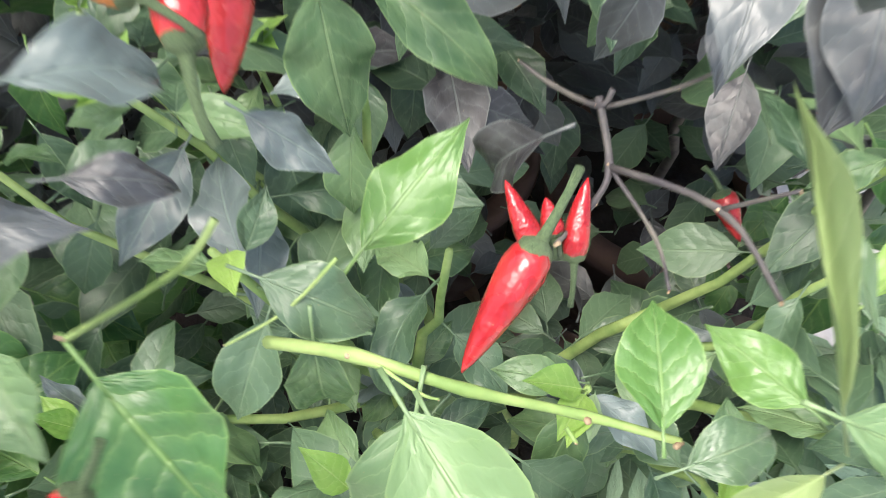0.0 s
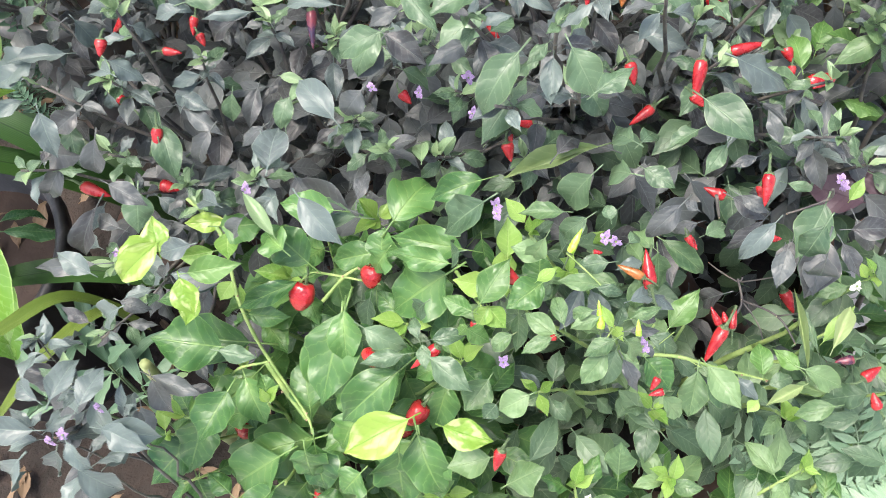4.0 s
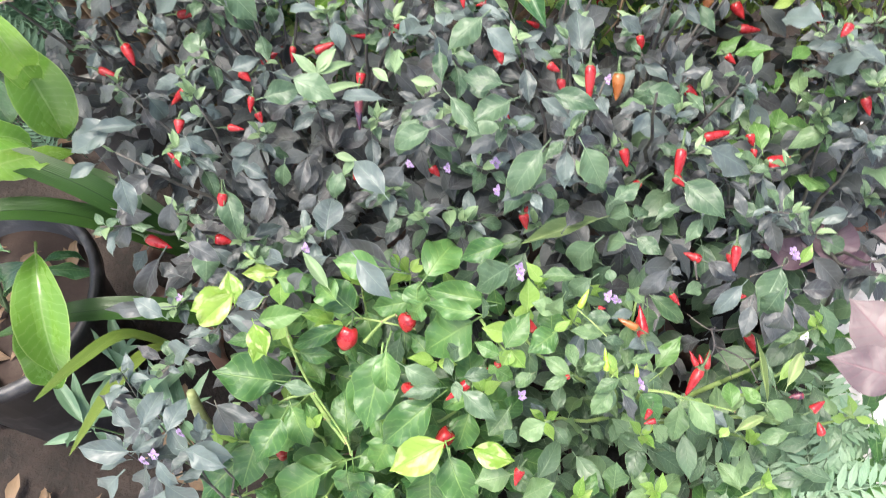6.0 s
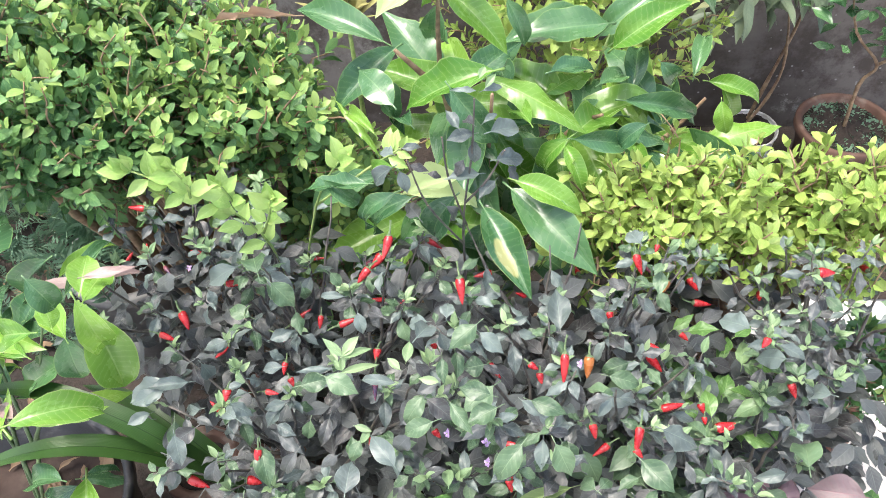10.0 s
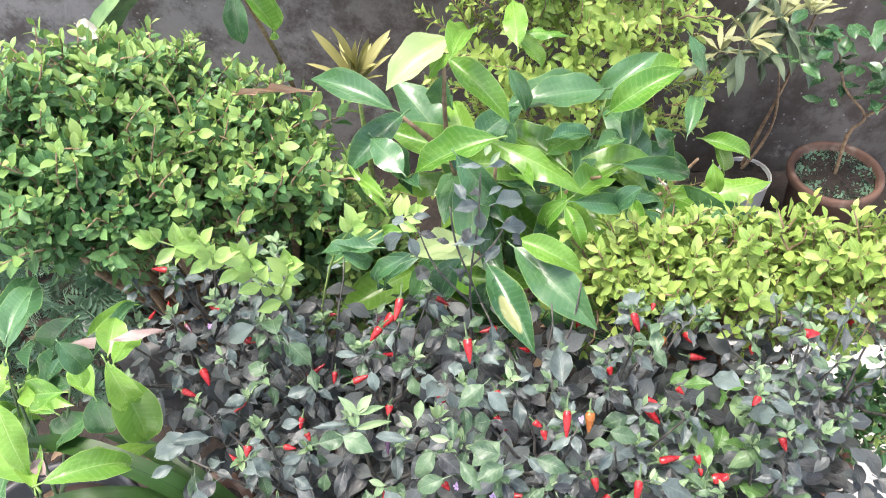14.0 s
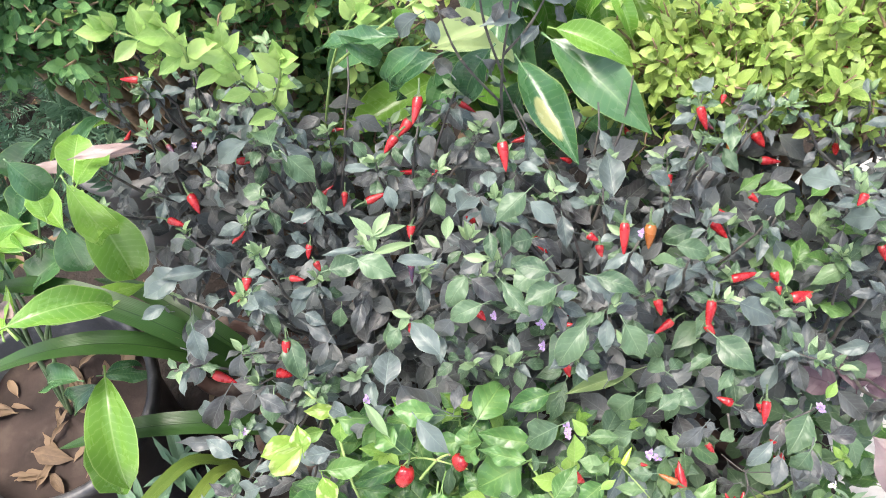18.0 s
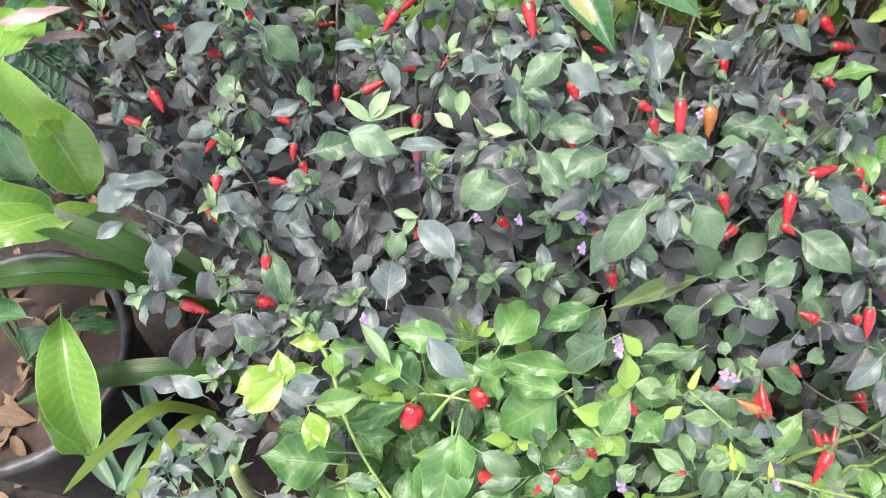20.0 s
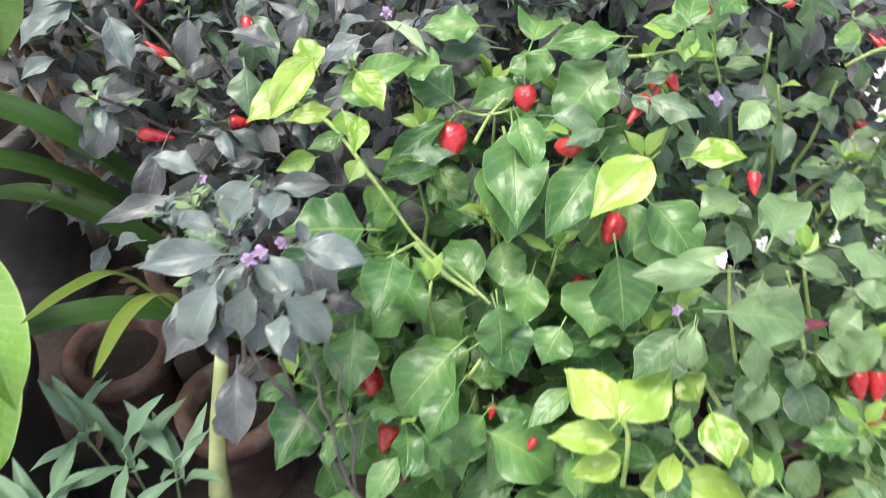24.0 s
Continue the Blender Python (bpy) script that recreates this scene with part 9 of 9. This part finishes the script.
under_leaves(dark_b, (-0.22, 0.16, 0.2, 0.64), canopy, 800, DARK, OVATE, 0.44, 0.05, 32)
under_leaves(dark_c, (0.22, 0.44, 0.38, 0.62), lambda px, py: 0.72, 330, DARK, OVATE, 0.44, 0.048, 33)
under_leaves(dark_d, (-0.74, -0.5, 0.42, 0.74), canopy, 380, DARK, OVATE, 0.44, 0.045, 34)
under_leaves(dark_e, (0.02, 0.28, 0.14, 0.46), low, 210, DARKGREEN, OVATE, 0.46, 0.05, 35)
under_leaves(green_a, (-0.44, -0.14, -0.1, 0.24), low, 420, GREEN, OVATE, 0.5, 0.055, 37, (0.08, 0.45))
under_leaves(green_b, (-0.16, 0.2, 0.0, 0.22), low, 380, DARKGREEN, ELLIPTIC, 0.4, 0.045, 38, (0.07, 0.45))
under_leaves(green_c, (-0.28, 0.16, -0.26, 0.02), low, 380, GREEN, ELLIPTIC, 0.4, 0.045, 39, (0.07, 0.45))
under_leaves(green_b, (0.18, 0.4, -0.12, 0.3), lambda px, py: 0.66, 250, GREEN, ELLIPTIC, 0.42, 0.05, 40, (0.0, 0.4))
under_leaves(dark_e, (0.06, 0.4, 0.3, 0.66), lambda px, py: 0.74, 240, DARK, OVATE, 0.44, 0.045, 36, (0.0, 0.3))
under_leaves(dark_b, (-0.3, 0.1, 0.12, 0.34), low, 140, DARKGREEN, OVATE, 0.44, 0.045, 41, (0.04, 0.2))
under_leaves(dark_c, (0.1, 0.36, 0.45, 0.76), lambda px, py: 0.66, 200, DARK, OVATE, 0.44, 0.05, 42, (0.0, 0.35))
for i in range(46):
    b = Vector((RNG.uniform(0.08, 0.22), RNG.uniform(0.34, 0.48), RNG.uniform(0.68, 0.8)))
    a, el = RNG.uniform(0, 6.28), RNG.uniform(-0.5, 0.4)
    leaf(green_b, YOUNGGREEN + NARROWS[:3], b, b + Vector((math.cos(a) * math.cos(el), math.sin(a) * math.cos(el), math.sin(el))) * RNG.uniform(0.035, 0.055))
vrng = random.Random(91)
for plant, n, x0, x1, y0, y1 in ((dark_a, 9, -0.56, -0.24, 0.28, 0.64), (dark_b, 9, -0.2, 0.12, 0.26, 0.64), (dark_c, 6, 0.22, 0.42, 0.42, 0.66), (dark_d, 7, -0.72, -0.52, 0.42, 0.66)):
    for i in range(n):
        px, py = vrng.uniform(x0, x1), vrng.uniform(y0, y1)
        p = Vector((px, py, canopy(px, py) - vrng.uniform(0.03, 0.1)))
        q = p + Vector((vrng.uniform(-1, 1), vrng.uniform(-1, 0.4), vrng.uniform(-0.6, 0.9))).normalized() * vrng.uniform(0.02, 0.03)
        fruit(plant, p, q, RED if vrng.random() < 0.85 else DARKCHILLI, fat=vrng.uniform(0.8, 1.1))

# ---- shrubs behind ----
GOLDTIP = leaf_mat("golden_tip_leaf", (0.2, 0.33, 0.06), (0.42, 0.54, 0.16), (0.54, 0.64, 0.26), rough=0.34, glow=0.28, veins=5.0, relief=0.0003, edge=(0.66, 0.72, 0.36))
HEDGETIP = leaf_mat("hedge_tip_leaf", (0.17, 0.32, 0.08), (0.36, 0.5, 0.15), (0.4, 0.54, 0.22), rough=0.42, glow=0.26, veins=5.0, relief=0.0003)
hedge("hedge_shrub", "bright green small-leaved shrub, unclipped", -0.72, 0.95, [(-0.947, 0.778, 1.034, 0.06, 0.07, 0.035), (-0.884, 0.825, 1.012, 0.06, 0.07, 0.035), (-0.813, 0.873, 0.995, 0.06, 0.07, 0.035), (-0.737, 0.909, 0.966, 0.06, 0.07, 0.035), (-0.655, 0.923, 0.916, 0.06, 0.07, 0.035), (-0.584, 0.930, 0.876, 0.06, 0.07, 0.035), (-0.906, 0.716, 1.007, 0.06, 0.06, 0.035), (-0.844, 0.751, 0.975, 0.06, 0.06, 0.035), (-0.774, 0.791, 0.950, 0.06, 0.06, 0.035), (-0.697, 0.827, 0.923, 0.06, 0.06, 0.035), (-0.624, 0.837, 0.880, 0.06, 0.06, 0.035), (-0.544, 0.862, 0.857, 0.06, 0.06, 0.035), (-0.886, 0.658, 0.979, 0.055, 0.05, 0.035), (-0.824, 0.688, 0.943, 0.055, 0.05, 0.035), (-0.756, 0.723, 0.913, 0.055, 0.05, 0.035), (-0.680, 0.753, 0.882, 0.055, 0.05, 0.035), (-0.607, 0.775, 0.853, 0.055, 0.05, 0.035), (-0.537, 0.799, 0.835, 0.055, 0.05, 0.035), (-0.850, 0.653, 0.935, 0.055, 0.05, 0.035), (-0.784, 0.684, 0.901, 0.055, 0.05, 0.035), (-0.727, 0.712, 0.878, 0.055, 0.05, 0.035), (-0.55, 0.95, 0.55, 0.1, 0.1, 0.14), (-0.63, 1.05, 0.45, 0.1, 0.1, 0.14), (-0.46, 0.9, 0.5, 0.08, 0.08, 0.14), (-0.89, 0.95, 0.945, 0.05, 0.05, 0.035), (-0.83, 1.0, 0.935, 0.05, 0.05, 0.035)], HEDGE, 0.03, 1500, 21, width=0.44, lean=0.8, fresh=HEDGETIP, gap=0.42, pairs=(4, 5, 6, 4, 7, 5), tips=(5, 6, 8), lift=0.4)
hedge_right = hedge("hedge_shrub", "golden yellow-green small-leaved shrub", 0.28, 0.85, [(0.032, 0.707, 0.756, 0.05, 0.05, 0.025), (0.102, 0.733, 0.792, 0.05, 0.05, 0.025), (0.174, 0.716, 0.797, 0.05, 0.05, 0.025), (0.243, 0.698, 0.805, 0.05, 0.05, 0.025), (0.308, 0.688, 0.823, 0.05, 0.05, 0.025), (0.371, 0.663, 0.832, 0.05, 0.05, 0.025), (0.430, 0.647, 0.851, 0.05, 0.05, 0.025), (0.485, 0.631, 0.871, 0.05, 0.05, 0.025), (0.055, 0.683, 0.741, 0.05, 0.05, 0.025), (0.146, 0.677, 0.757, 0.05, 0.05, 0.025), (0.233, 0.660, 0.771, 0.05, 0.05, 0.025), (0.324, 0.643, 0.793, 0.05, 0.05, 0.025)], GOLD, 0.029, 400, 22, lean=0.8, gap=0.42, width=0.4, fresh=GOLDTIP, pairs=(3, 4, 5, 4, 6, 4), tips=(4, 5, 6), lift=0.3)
for a, b in (((0.12, 0.766, 0.827), (0.137, 0.815, 0.88)), ((0.3, 0.7, 0.825), (0.41, 0.71, 0.93)), ((0.36, 0.69, 0.86), (0.42, 0.69, 0.915)), ((0.385, 0.66, 0.86), (0.475, 0.65, 0.945)), ((0.2, 0.74, 0.82), (0.23, 0.76, 0.88))):
    z = Vector(b) - Vector(a)
    m = Matrix.Translation(Vector(a) - hedge_right.location) @ z.to_track_quat("Z", "Y").to_matrix().to_4x4()
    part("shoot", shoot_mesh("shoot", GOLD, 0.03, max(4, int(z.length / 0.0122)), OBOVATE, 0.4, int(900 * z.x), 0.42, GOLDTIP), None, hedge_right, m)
hedge("hedge_shrub", "yellow-green small-leaved shrub by the wall", 0.05, 1.42, [(-0.02, 1.4, 0.62, 0.24, 0.2, 0.42)], GOLD, 0.034, 340, 23, lean=0.8, gap=0.4, width=0.4)
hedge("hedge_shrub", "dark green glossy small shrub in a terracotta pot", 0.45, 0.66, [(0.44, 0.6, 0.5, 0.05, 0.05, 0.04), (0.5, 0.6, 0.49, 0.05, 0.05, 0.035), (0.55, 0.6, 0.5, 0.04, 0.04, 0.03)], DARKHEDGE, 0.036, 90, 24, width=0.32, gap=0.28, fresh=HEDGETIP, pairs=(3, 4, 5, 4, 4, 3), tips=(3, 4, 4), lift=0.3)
front_hedge = thing("hedge_shrub", "pale yellow-green shoots leaning over the peppers", "shrub", -0.55, 0.8, 0.0)
PALES = leaf_meshes("leaf", PALE, 5, ELLIPTIC, 0.46, bend=0.5, fold=0.4, wave=0.03, petiole=0.06, n=8, w=4)
prng = random.Random(88)
for pts, start, gap in (([(-0.55, 0.8, 0.0), (-0.5, 0.62, 0.6), (-0.482, 0.548, 0.87), (-0.52, 0.52, 0.985), (-0.592, 0.478, 1.088)], 0.88, 0.026),
                        ([(-0.486, 0.546, 0.9), (-0.465, 0.535, 0.95), (-0.455, 0.53, 0.985)], 0.93, 0.018), ([(-0.51, 0.528, 0.96), (-0.5, 0.515, 1.0), (-0.505, 0.51, 1.03)], 0.98, 0.018),
                        ([(-0.545, 0.5, 1.02), (-0.54, 0.495, 1.05), (-0.548, 0.49, 1.08)], 1.03, 0.018), ([(-0.5, 0.62, 0.6), (-0.42, 0.6, 0.9), (-0.368, 0.594, 1.0)], 0.98, 0.012),
                        ([(-0.42, 0.6, 0.9), (-0.34, 0.615, 0.96), (-0.292, 0.626, 0.99)], 0.978, 0.012)):
    twig(front_hedge, pts, 0.0018, GREENSTEM)
    line = [Vector(a).lerp(Vector(b), k / 40) for a, b in zip(pts, pts[1:]) for k in range(40)] + [Vector(pts[-1])]
    last, turn = None, 0
    for q, ahead in zip(line, line[1:] + [line[-1] * 2 - line[-2]]):
        if q.z < start or (last and (q - last).length < gap):
            continue
        last, turn = q, turn + 1
        along = (ahead - q).normalized()
        across = along.cross(Vector((0.2, -0.7, 0.7))).normalized()
        for side in (-1, 1):
            d = (across * side * (0.9 if turn % 2 else 0.45) + along * 0.55 + Vector((prng.uniform(-.25, .25), -0.25 * side * (turn % 2 == 0), prng.uniform(-0.1, 0.35)))).normalized()
            leaf(front_hedge, PALES, q, q + d * prng.uniform(0.026, 0.04), (0.1, -0.6, 0.8))
    for k in range(3):
        d = ((line[-1] - line[-9]).normalized() + Vector((prng.uniform(-.6, .6), prng.uniform(-.6, .3), prng.uniform(-.1, .6)))).normalized()
        leaf(front_hedge, PALES, line[-1], line[-1] + d * prng.uniform(0.024, 0.036), (0.1, -0.6, 0.8))

# ---- by the wall ----
sapling = thing("grow_bag_sapling", "sapling with drooping grey-green leaves and twin brown stems", "sapling", 0.5, 1.59, 0.17)
twig(sapling, [(0.51, 1.6, 0.14), (0.54, 1.61, 0.3), (0.565, 1.6, 0.48), (0.6, 1.6, 0.8)], 0.006, WOOD)
twig(sapling, [(0.495, 1.59, 0.14), (0.55, 1.59, 0.28), (0.56, 1.59, 0.42), (0.5, 1.6, 0.7)], 0.005, WOOD)
srng = random.Random(51)
for cx, cy, cz in ((0.5, 1.58, 0.66), (0.43, 1.55, 0.62), (0.57, 1.58, 0.67), (0.37, 1.56, 0.58), (0.46, 1.6, 0.74)):
    for i in range(13):
        a, el = srng.uniform(0, 6.28), srng.uniform(-1.3, -0.4)
        d = Vector((math.cos(a) * math.cos(el), math.sin(a) * math.cos(el), math.sin(el)))
        c = Vector((cx, cy, cz)) + Vector((srng.uniform(-.03, .03), srng.uniform(-.03, .03), srng.uniform(-.03, .03)))
        leaf(sapling, GREYS, c, c + d * srng.uniform(0.08, 0.13), (d.x, d.y, 0.5), 0.85)
    for i in range(8):
        a, el = srng.uniform(0, 6.28), srng.uniform(-0.2, 0.9)
        c = Vector((cx, cy, cz + 0.03))
        d = Vector((math.cos(a) * math.cos(el), math.sin(a) * math.cos(el), math.sin(el)))
        leaf(sapling, STRAWS, c, c + d * srng.uniform(0.07, 0.11), (0, 0, 1), 0.7)
citrus = thing("citrus_sapling", "thin citrus sapling with small dark leaves in a clay pot", "sapling", 0.74, 1.5, 0.24)
twig(citrus, [(0.74, 1.5, 0.2), (0.726, 1.5, 0.39), (0.75, 1.5, 0.455), (0.67, 1.5, 0.55), (0.61, 1.48, 0.7)], 0.005, WOOD)
twig(citrus, [(0.75, 1.5, 0.455), (0.8, 1.5, 0.5), (0.8, 1.48, 0.62)], 0.004, WOOD)
for cx, cy, cz, n in ((0.66, 1.49, 0.57, 14), (0.61, 1.48, 0.69, 16), (0.78, 1.49, 0.56, 16), (0.54, 1.48, 0.66, 12), (0.72, 1.48, 0.72, 14), (0.82, 1.47, 0.66, 14)):
    for i in range(n):
        a, el = srng.uniform(0, 6.28), srng.uniform(-0.5, 0.7)
        c = Vector((cx + srng.uniform(-.05, .05), cy + srng.uniform(-.04, .04), cz + srng.uniform(-.05, .05)))
        d = Vector((math.cos(a) * math.cos(el), math.sin(a) * math.cos(el), math.sin(el)))
        leaf(citrus, CITRUSES, c, c + d * srng.uniform(0.04, 0.065))


def frond_mesh(name, material, pairs, leaflet, width, seed):
    """A feathered leaf of length 1: a bowed rib with opposite leaflets."""
    rng = random.Random(seed)
    rib = [Vector((0, i / 8 * math.cos(0.06 * i), 0.25 * math.sin(i / 8 * 2.6))) for i in range(9)]
    pieces = [tube(rib, [0.014 - 0.0012 * i for i in range(9)], 4)]
    for i in range(pairs):
        s = 0.18 + 0.8 * i / (pairs - 1)
        k = min(7, int(s * 8))
        at = rib[k].lerp(rib[k + 1], s * 8 - k)
        for side in (-1, 1):
            ll = leaflet * (1 - 0.55 * abs(s - 0.45)) * rng.uniform(0.85, 1.15)
            d = Vector((side * 0.85, 0.5, rng.uniform(0.0, 0.25))).normalized()
            m = aim(at, at + d * ll)
            v, f, t = leaf_geo(LANCE, width, bend=0.4, fold=0.3, petiole=0.02, n=4, w=2, seed=i, thick=0.01)
            pieces.append(([m @ p for p in v], f, t))
    me = mesh_from(name, *join(pieces))
    me.materials.append(material)
    return me


MARIGOLD = leaf_mat("marigold_leaf", (0.17, 0.31, 0.18), (0.32, 0.45, 0.3), (0.36, 0.48, 0.33), rough=0.5, glow=0.22)
FRONDS = [frond_mesh("frond", MARIGOLD, 7, 0.42, 0.26, i) for i in range(3)]
FINEFRONDS = [frond_mesh("frond", FEATHER, 10, 0.25, 0.3, 7 + i) for i in range(2)]
marigold = thing("marigold", "feathery pale green marigold foliage", "herb", 0.2, 0.02, 0.0)
for i in range(7):
    tx, ty = srng.uniform(0.12, 0.3), srng.uniform(-0.1, 0.1)
    twig(marigold, [(0.2, 0.02, 0.0), (0.5 * (tx + 0.2), 0.5 * (ty + 0.02), 0.3), (tx, ty, 0.62 + srng.uniform(-0.03, 0.03))], 0.003)
    for k in range(8):
        a, el = k * 0.8 + srng.uniform(-.2, .2), srng.uniform(0.0, 0.7)
        d = Vector((math.cos(a) * math.cos(el), math.sin(a) * math.cos(el), math.sin(el)))
        c = Vector((tx, ty, 0.6 - 0.012 * k))
        leaf(marigold, FRONDS, c, c + d * srng.uniform(0.05, 0.085))
lance_herb = thing("lance_leaved_herb", "low herb with narrow grey-green leaves", "herb", -0.68, 0.16, 0.0)
for tx, ty, tz in ((-0.74, 0.235, 0.39), (-0.69, 0.19, 0.38), (-0.635, 0.16, 0.38), (-0.785, 0.15, 0.35)):
    twig(lance_herb, [(-0.68, 0.16, 0.0), (0.5 * (tx - 0.68), 0.5 * (ty + 0.16), 0.25), (tx, ty, tz)], 0.002, STALKGREEN)
    for k in range(7):
        a, el = k * 2.4 + srng.uniform(-.3, .3), srng.uniform(-0.1, 0.9)
        d = Vector((math.cos(a) * math.cos(el), math.sin(a) * math.cos(el), math.sin(el)))
        c = Vector((tx, ty, tz - 0.008 * k))
        leaf(lance_herb, TEALS, c, c + d * srng.uniform(0.06, 0.1), (0, 0, 1), 0.95)
seedlings = thing("feathery_seedlings", "blue-green feathery seedlings over a grey pot", "herb", -1.0, 0.92, 0.37)
for i in range(60):
    c = Vector((-1.0 + srng.gauss(0, 0.06), 0.93 + srng.gauss(0, 0.06), 0.39))
    d = Vector((srng.uniform(-.6, .6), srng.uniform(-.8, .3), srng.uniform(0.3, 1.2))).normalized()
    leaf(seedlings, FINEFRONDS, c, c + d * srng.uniform(0.07, 0.16))
yellow_plant = thing("yellow_bromeliad", "clump of yellow strap leaves before the wall", "bromeliad", -0.5, 1.35, 0.0)
twig(yellow_plant, [(-0.5, 1.35, 0.0), (-0.5, 1.32, 0.7)], 0.009, GREENSTEM)
for i in range(16):
    a, el = srng.uniform(0, 6.28), srng.uniform(0.6, 1.35)
    d = Vector((math.cos(a) * math.cos(el), math.sin(a) * math.cos(el), math.sin(el)))
    c = Vector((-0.5, 1.32, 0.7))
    leaf(yellow_plant, YELLOWS, c, c + d * srng.uniform(0.09, 0.15), (0, 0, 1), 1.2)
for i in range(14):
    a = srng.uniform(0, 6.28)
    r = srng.uniform(0.02, 0.15)
    fallen = new("fallen_leaf", srng.choice(DRYS))
    tagged(fallen, "dry brown leaf lying on potting soil", "leaf", "dry leaves in the black pot")
    fallen.matrix_basis = aim((-0.985 + r * math.cos(a), 0.345 + r * math.sin(a), 0.335), (-0.985 + r * math.cos(a) + 0.05 * math.cos(a * 3), 0.345 + r * math.sin(a) + 0.05 * math.sin(a * 3), 0.339))

# ---- litter, cactus, wall plants ----
qrng = random.Random(19)
for i in range(16):
    a, r = qrng.uniform(0, 6.28), 0.15 * math.sqrt(qrng.random())
    c = Vector((-0.985 + math.cos(a) * r, 0.345 + math.sin(a) * r, 0.325))
    d = Vector((math.cos(a * 3), math.sin(a * 3), 0.05)).normalized() * qrng.uniform(0.04, 0.08)
    leaf(black_pot, DRYS, c, c + d, (0, 0, 1), qrng.uniform(1.2, 2.2))
litter = []
lrng = random.Random(63)
for i in range(420):
    px, py = lrng.uniform(-1.6, 0.3), lrng.uniform(-0.3, 1.5)
    a = lrng.uniform(0, 6.28)
    m = aim((px, py, 0.03), (px + math.cos(a), py + math.sin(a), 0.03 + lrng.uniform(-0.1, 0.2)), (lrng.uniform(-.5, .5), lrng.uniform(-.5, .5), 1), length=lrng.uniform(0.03, 0.07))
    v, f, t = leaf_geo(LANCE, 0.35, bend=lrng.uniform(0.2, 1.4), fold=0.5, wave=0.08, petiole=0.08, n=5, w=2, seed=i)
    litter.append(([m @ p for p in v], f, t))
lit = new("leaf_litter", mesh_from("leaf_litter", *join(litter)))
lit.data.materials.append(DRY)
tagged(lit, "dry brown fallen leaves scattered over the soil", "leaf litter", kind="stuff")
cactus = thing("climbing_cactus", "three-ribbed green climbing cactus stem by the wall", "cactus", -1.365, 1.62, 0.0)
for shift, top in ((0.0, 0.95), (-0.12, 0.5)):
    verts, faces = [], []
    for i in range(21):
        u = i / 20
        c = Vector((-0.14 + shift + 0.5 * u * u * top, 0.02 * math.sin(5 * u), top * u * (1 - 0.12 * u)))
        for k in range(6):
            w = k * math.pi / 3 + 0.4
            r = (0.036 + 0.005 * math.sin(34 * u)) if k % 2 == 0 else 0.012
            verts.append(c + Vector((r * math.cos(w), r * math.sin(w), -0.6 * u * r * math.cos(w))))
    for i in range(20):
        for k in range(6):
            j = (k + 1) % 6
            faces.append((i * 6 + k, i * 6 + j, i * 6 + 6 + j, i * 6 + 6 + k))
    faces.append(tuple(20 * 6 + k for k in range(6)))
    part("stem", mesh_from("stem", verts, faces, smooth=False), CACTUS, cactus)
wall_leaves = thing("climbing_plant", "broad grey-green leaves of a climber before the wall", "climber", -1.1, 1.55, 0.0)
twig(wall_leaves, [(-1.1, 1.55, 0.0), (-1.12, 1.52, 0.3), (-1.05, 1.5, 0.6)], 0.006, WOOD)
for i in range(14):
    c = Vector((lrng.uniform(-1.3, -0.95), lrng.uniform(1.42, 1.56), lrng.uniform(0.4, 0.68)))
    a, el = lrng.uniform(0, 6.28), lrng.uniform(-0.6, 0.3)
    d = Vector((math.cos(a) * math.cos(el), math.sin(a) * math.cos(el), math.sin(el)))
    leaf(wall_leaves, BIGS, c, c + d * lrng.uniform(0.1, 0.15), (0, -0.5, 1), 1.5)
PALEDRY = leaf_mat("pale_dry_leaf", (0.42, 0.4, 0.33), (0.6, 0.57, 0.48), (0.4, 0.36, 0.28), rough=0.7, glow=0.1)
PALEDRYS = leaf_meshes("leaf", PALEDRY, 2, OVATE, 0.5, bend=0.9, fold=0.4, wave=0.08, petiole=0.1)
for c in ((-1.27, 1.58, 0.7), (-1.3, 1.56, 0.6), (-1.05, 1.5, 0.62)):
    c = Vector(c)
    leaf(wall_leaves, PALEDRYS, c, c + Vector((0.08, -0.03, -0.02)), (0.1, -0.6, 0.7))
weeds = thing("pot_weeds", "tiny green weeds covering the soil of the clay pot", "weed", 0.735, 1.5, 0.244)
sprigs = []
for i in range(900):
    a, r = lrng.uniform(0, 6.28), 0.104 * math.sqrt(lrng.random())
    c = Vector((r * math.cos(a), r * math.sin(a), 0.002))
    el = lrng.uniform(0.1, 1.2)
    d = Vector((math.cos(a * 7) * math.cos(el), math.sin(a * 7) * math.cos(el), math.sin(el)))
    m = aim(c, c + d, (0, 0, 1), length=lrng.uniform(0.006, 0.014))
    v, f, t = leaf_geo(ELLIPTIC, 0.6, bend=0.4, fold=0.3, petiole=0.1, n=3, w=2, seed=i)
    sprigs.append(([m @ p for p in v], f, t))
tagged(part("sprigs", mesh_from("sprigs", *join(sprigs)), FEATHER, weeds), kind="stuff")
ferny = thing("feathery_herb", "low blue-green feathery herb on shaded earth", "herb", -1.4, 1.1, 0.0)
for i in range(280):
    c = Vector((lrng.uniform(-1.75, -1.12), lrng.uniform(0.85, 1.42), 0.02))
    d = Vector((lrng.uniform(-.6, .6), lrng.uniform(-.7, .4), lrng.uniform(0.5, 1.3))).normalized()
    leaf(ferny, FINEFRONDS, c, c + d * lrng.uniform(0.07, 0.14))
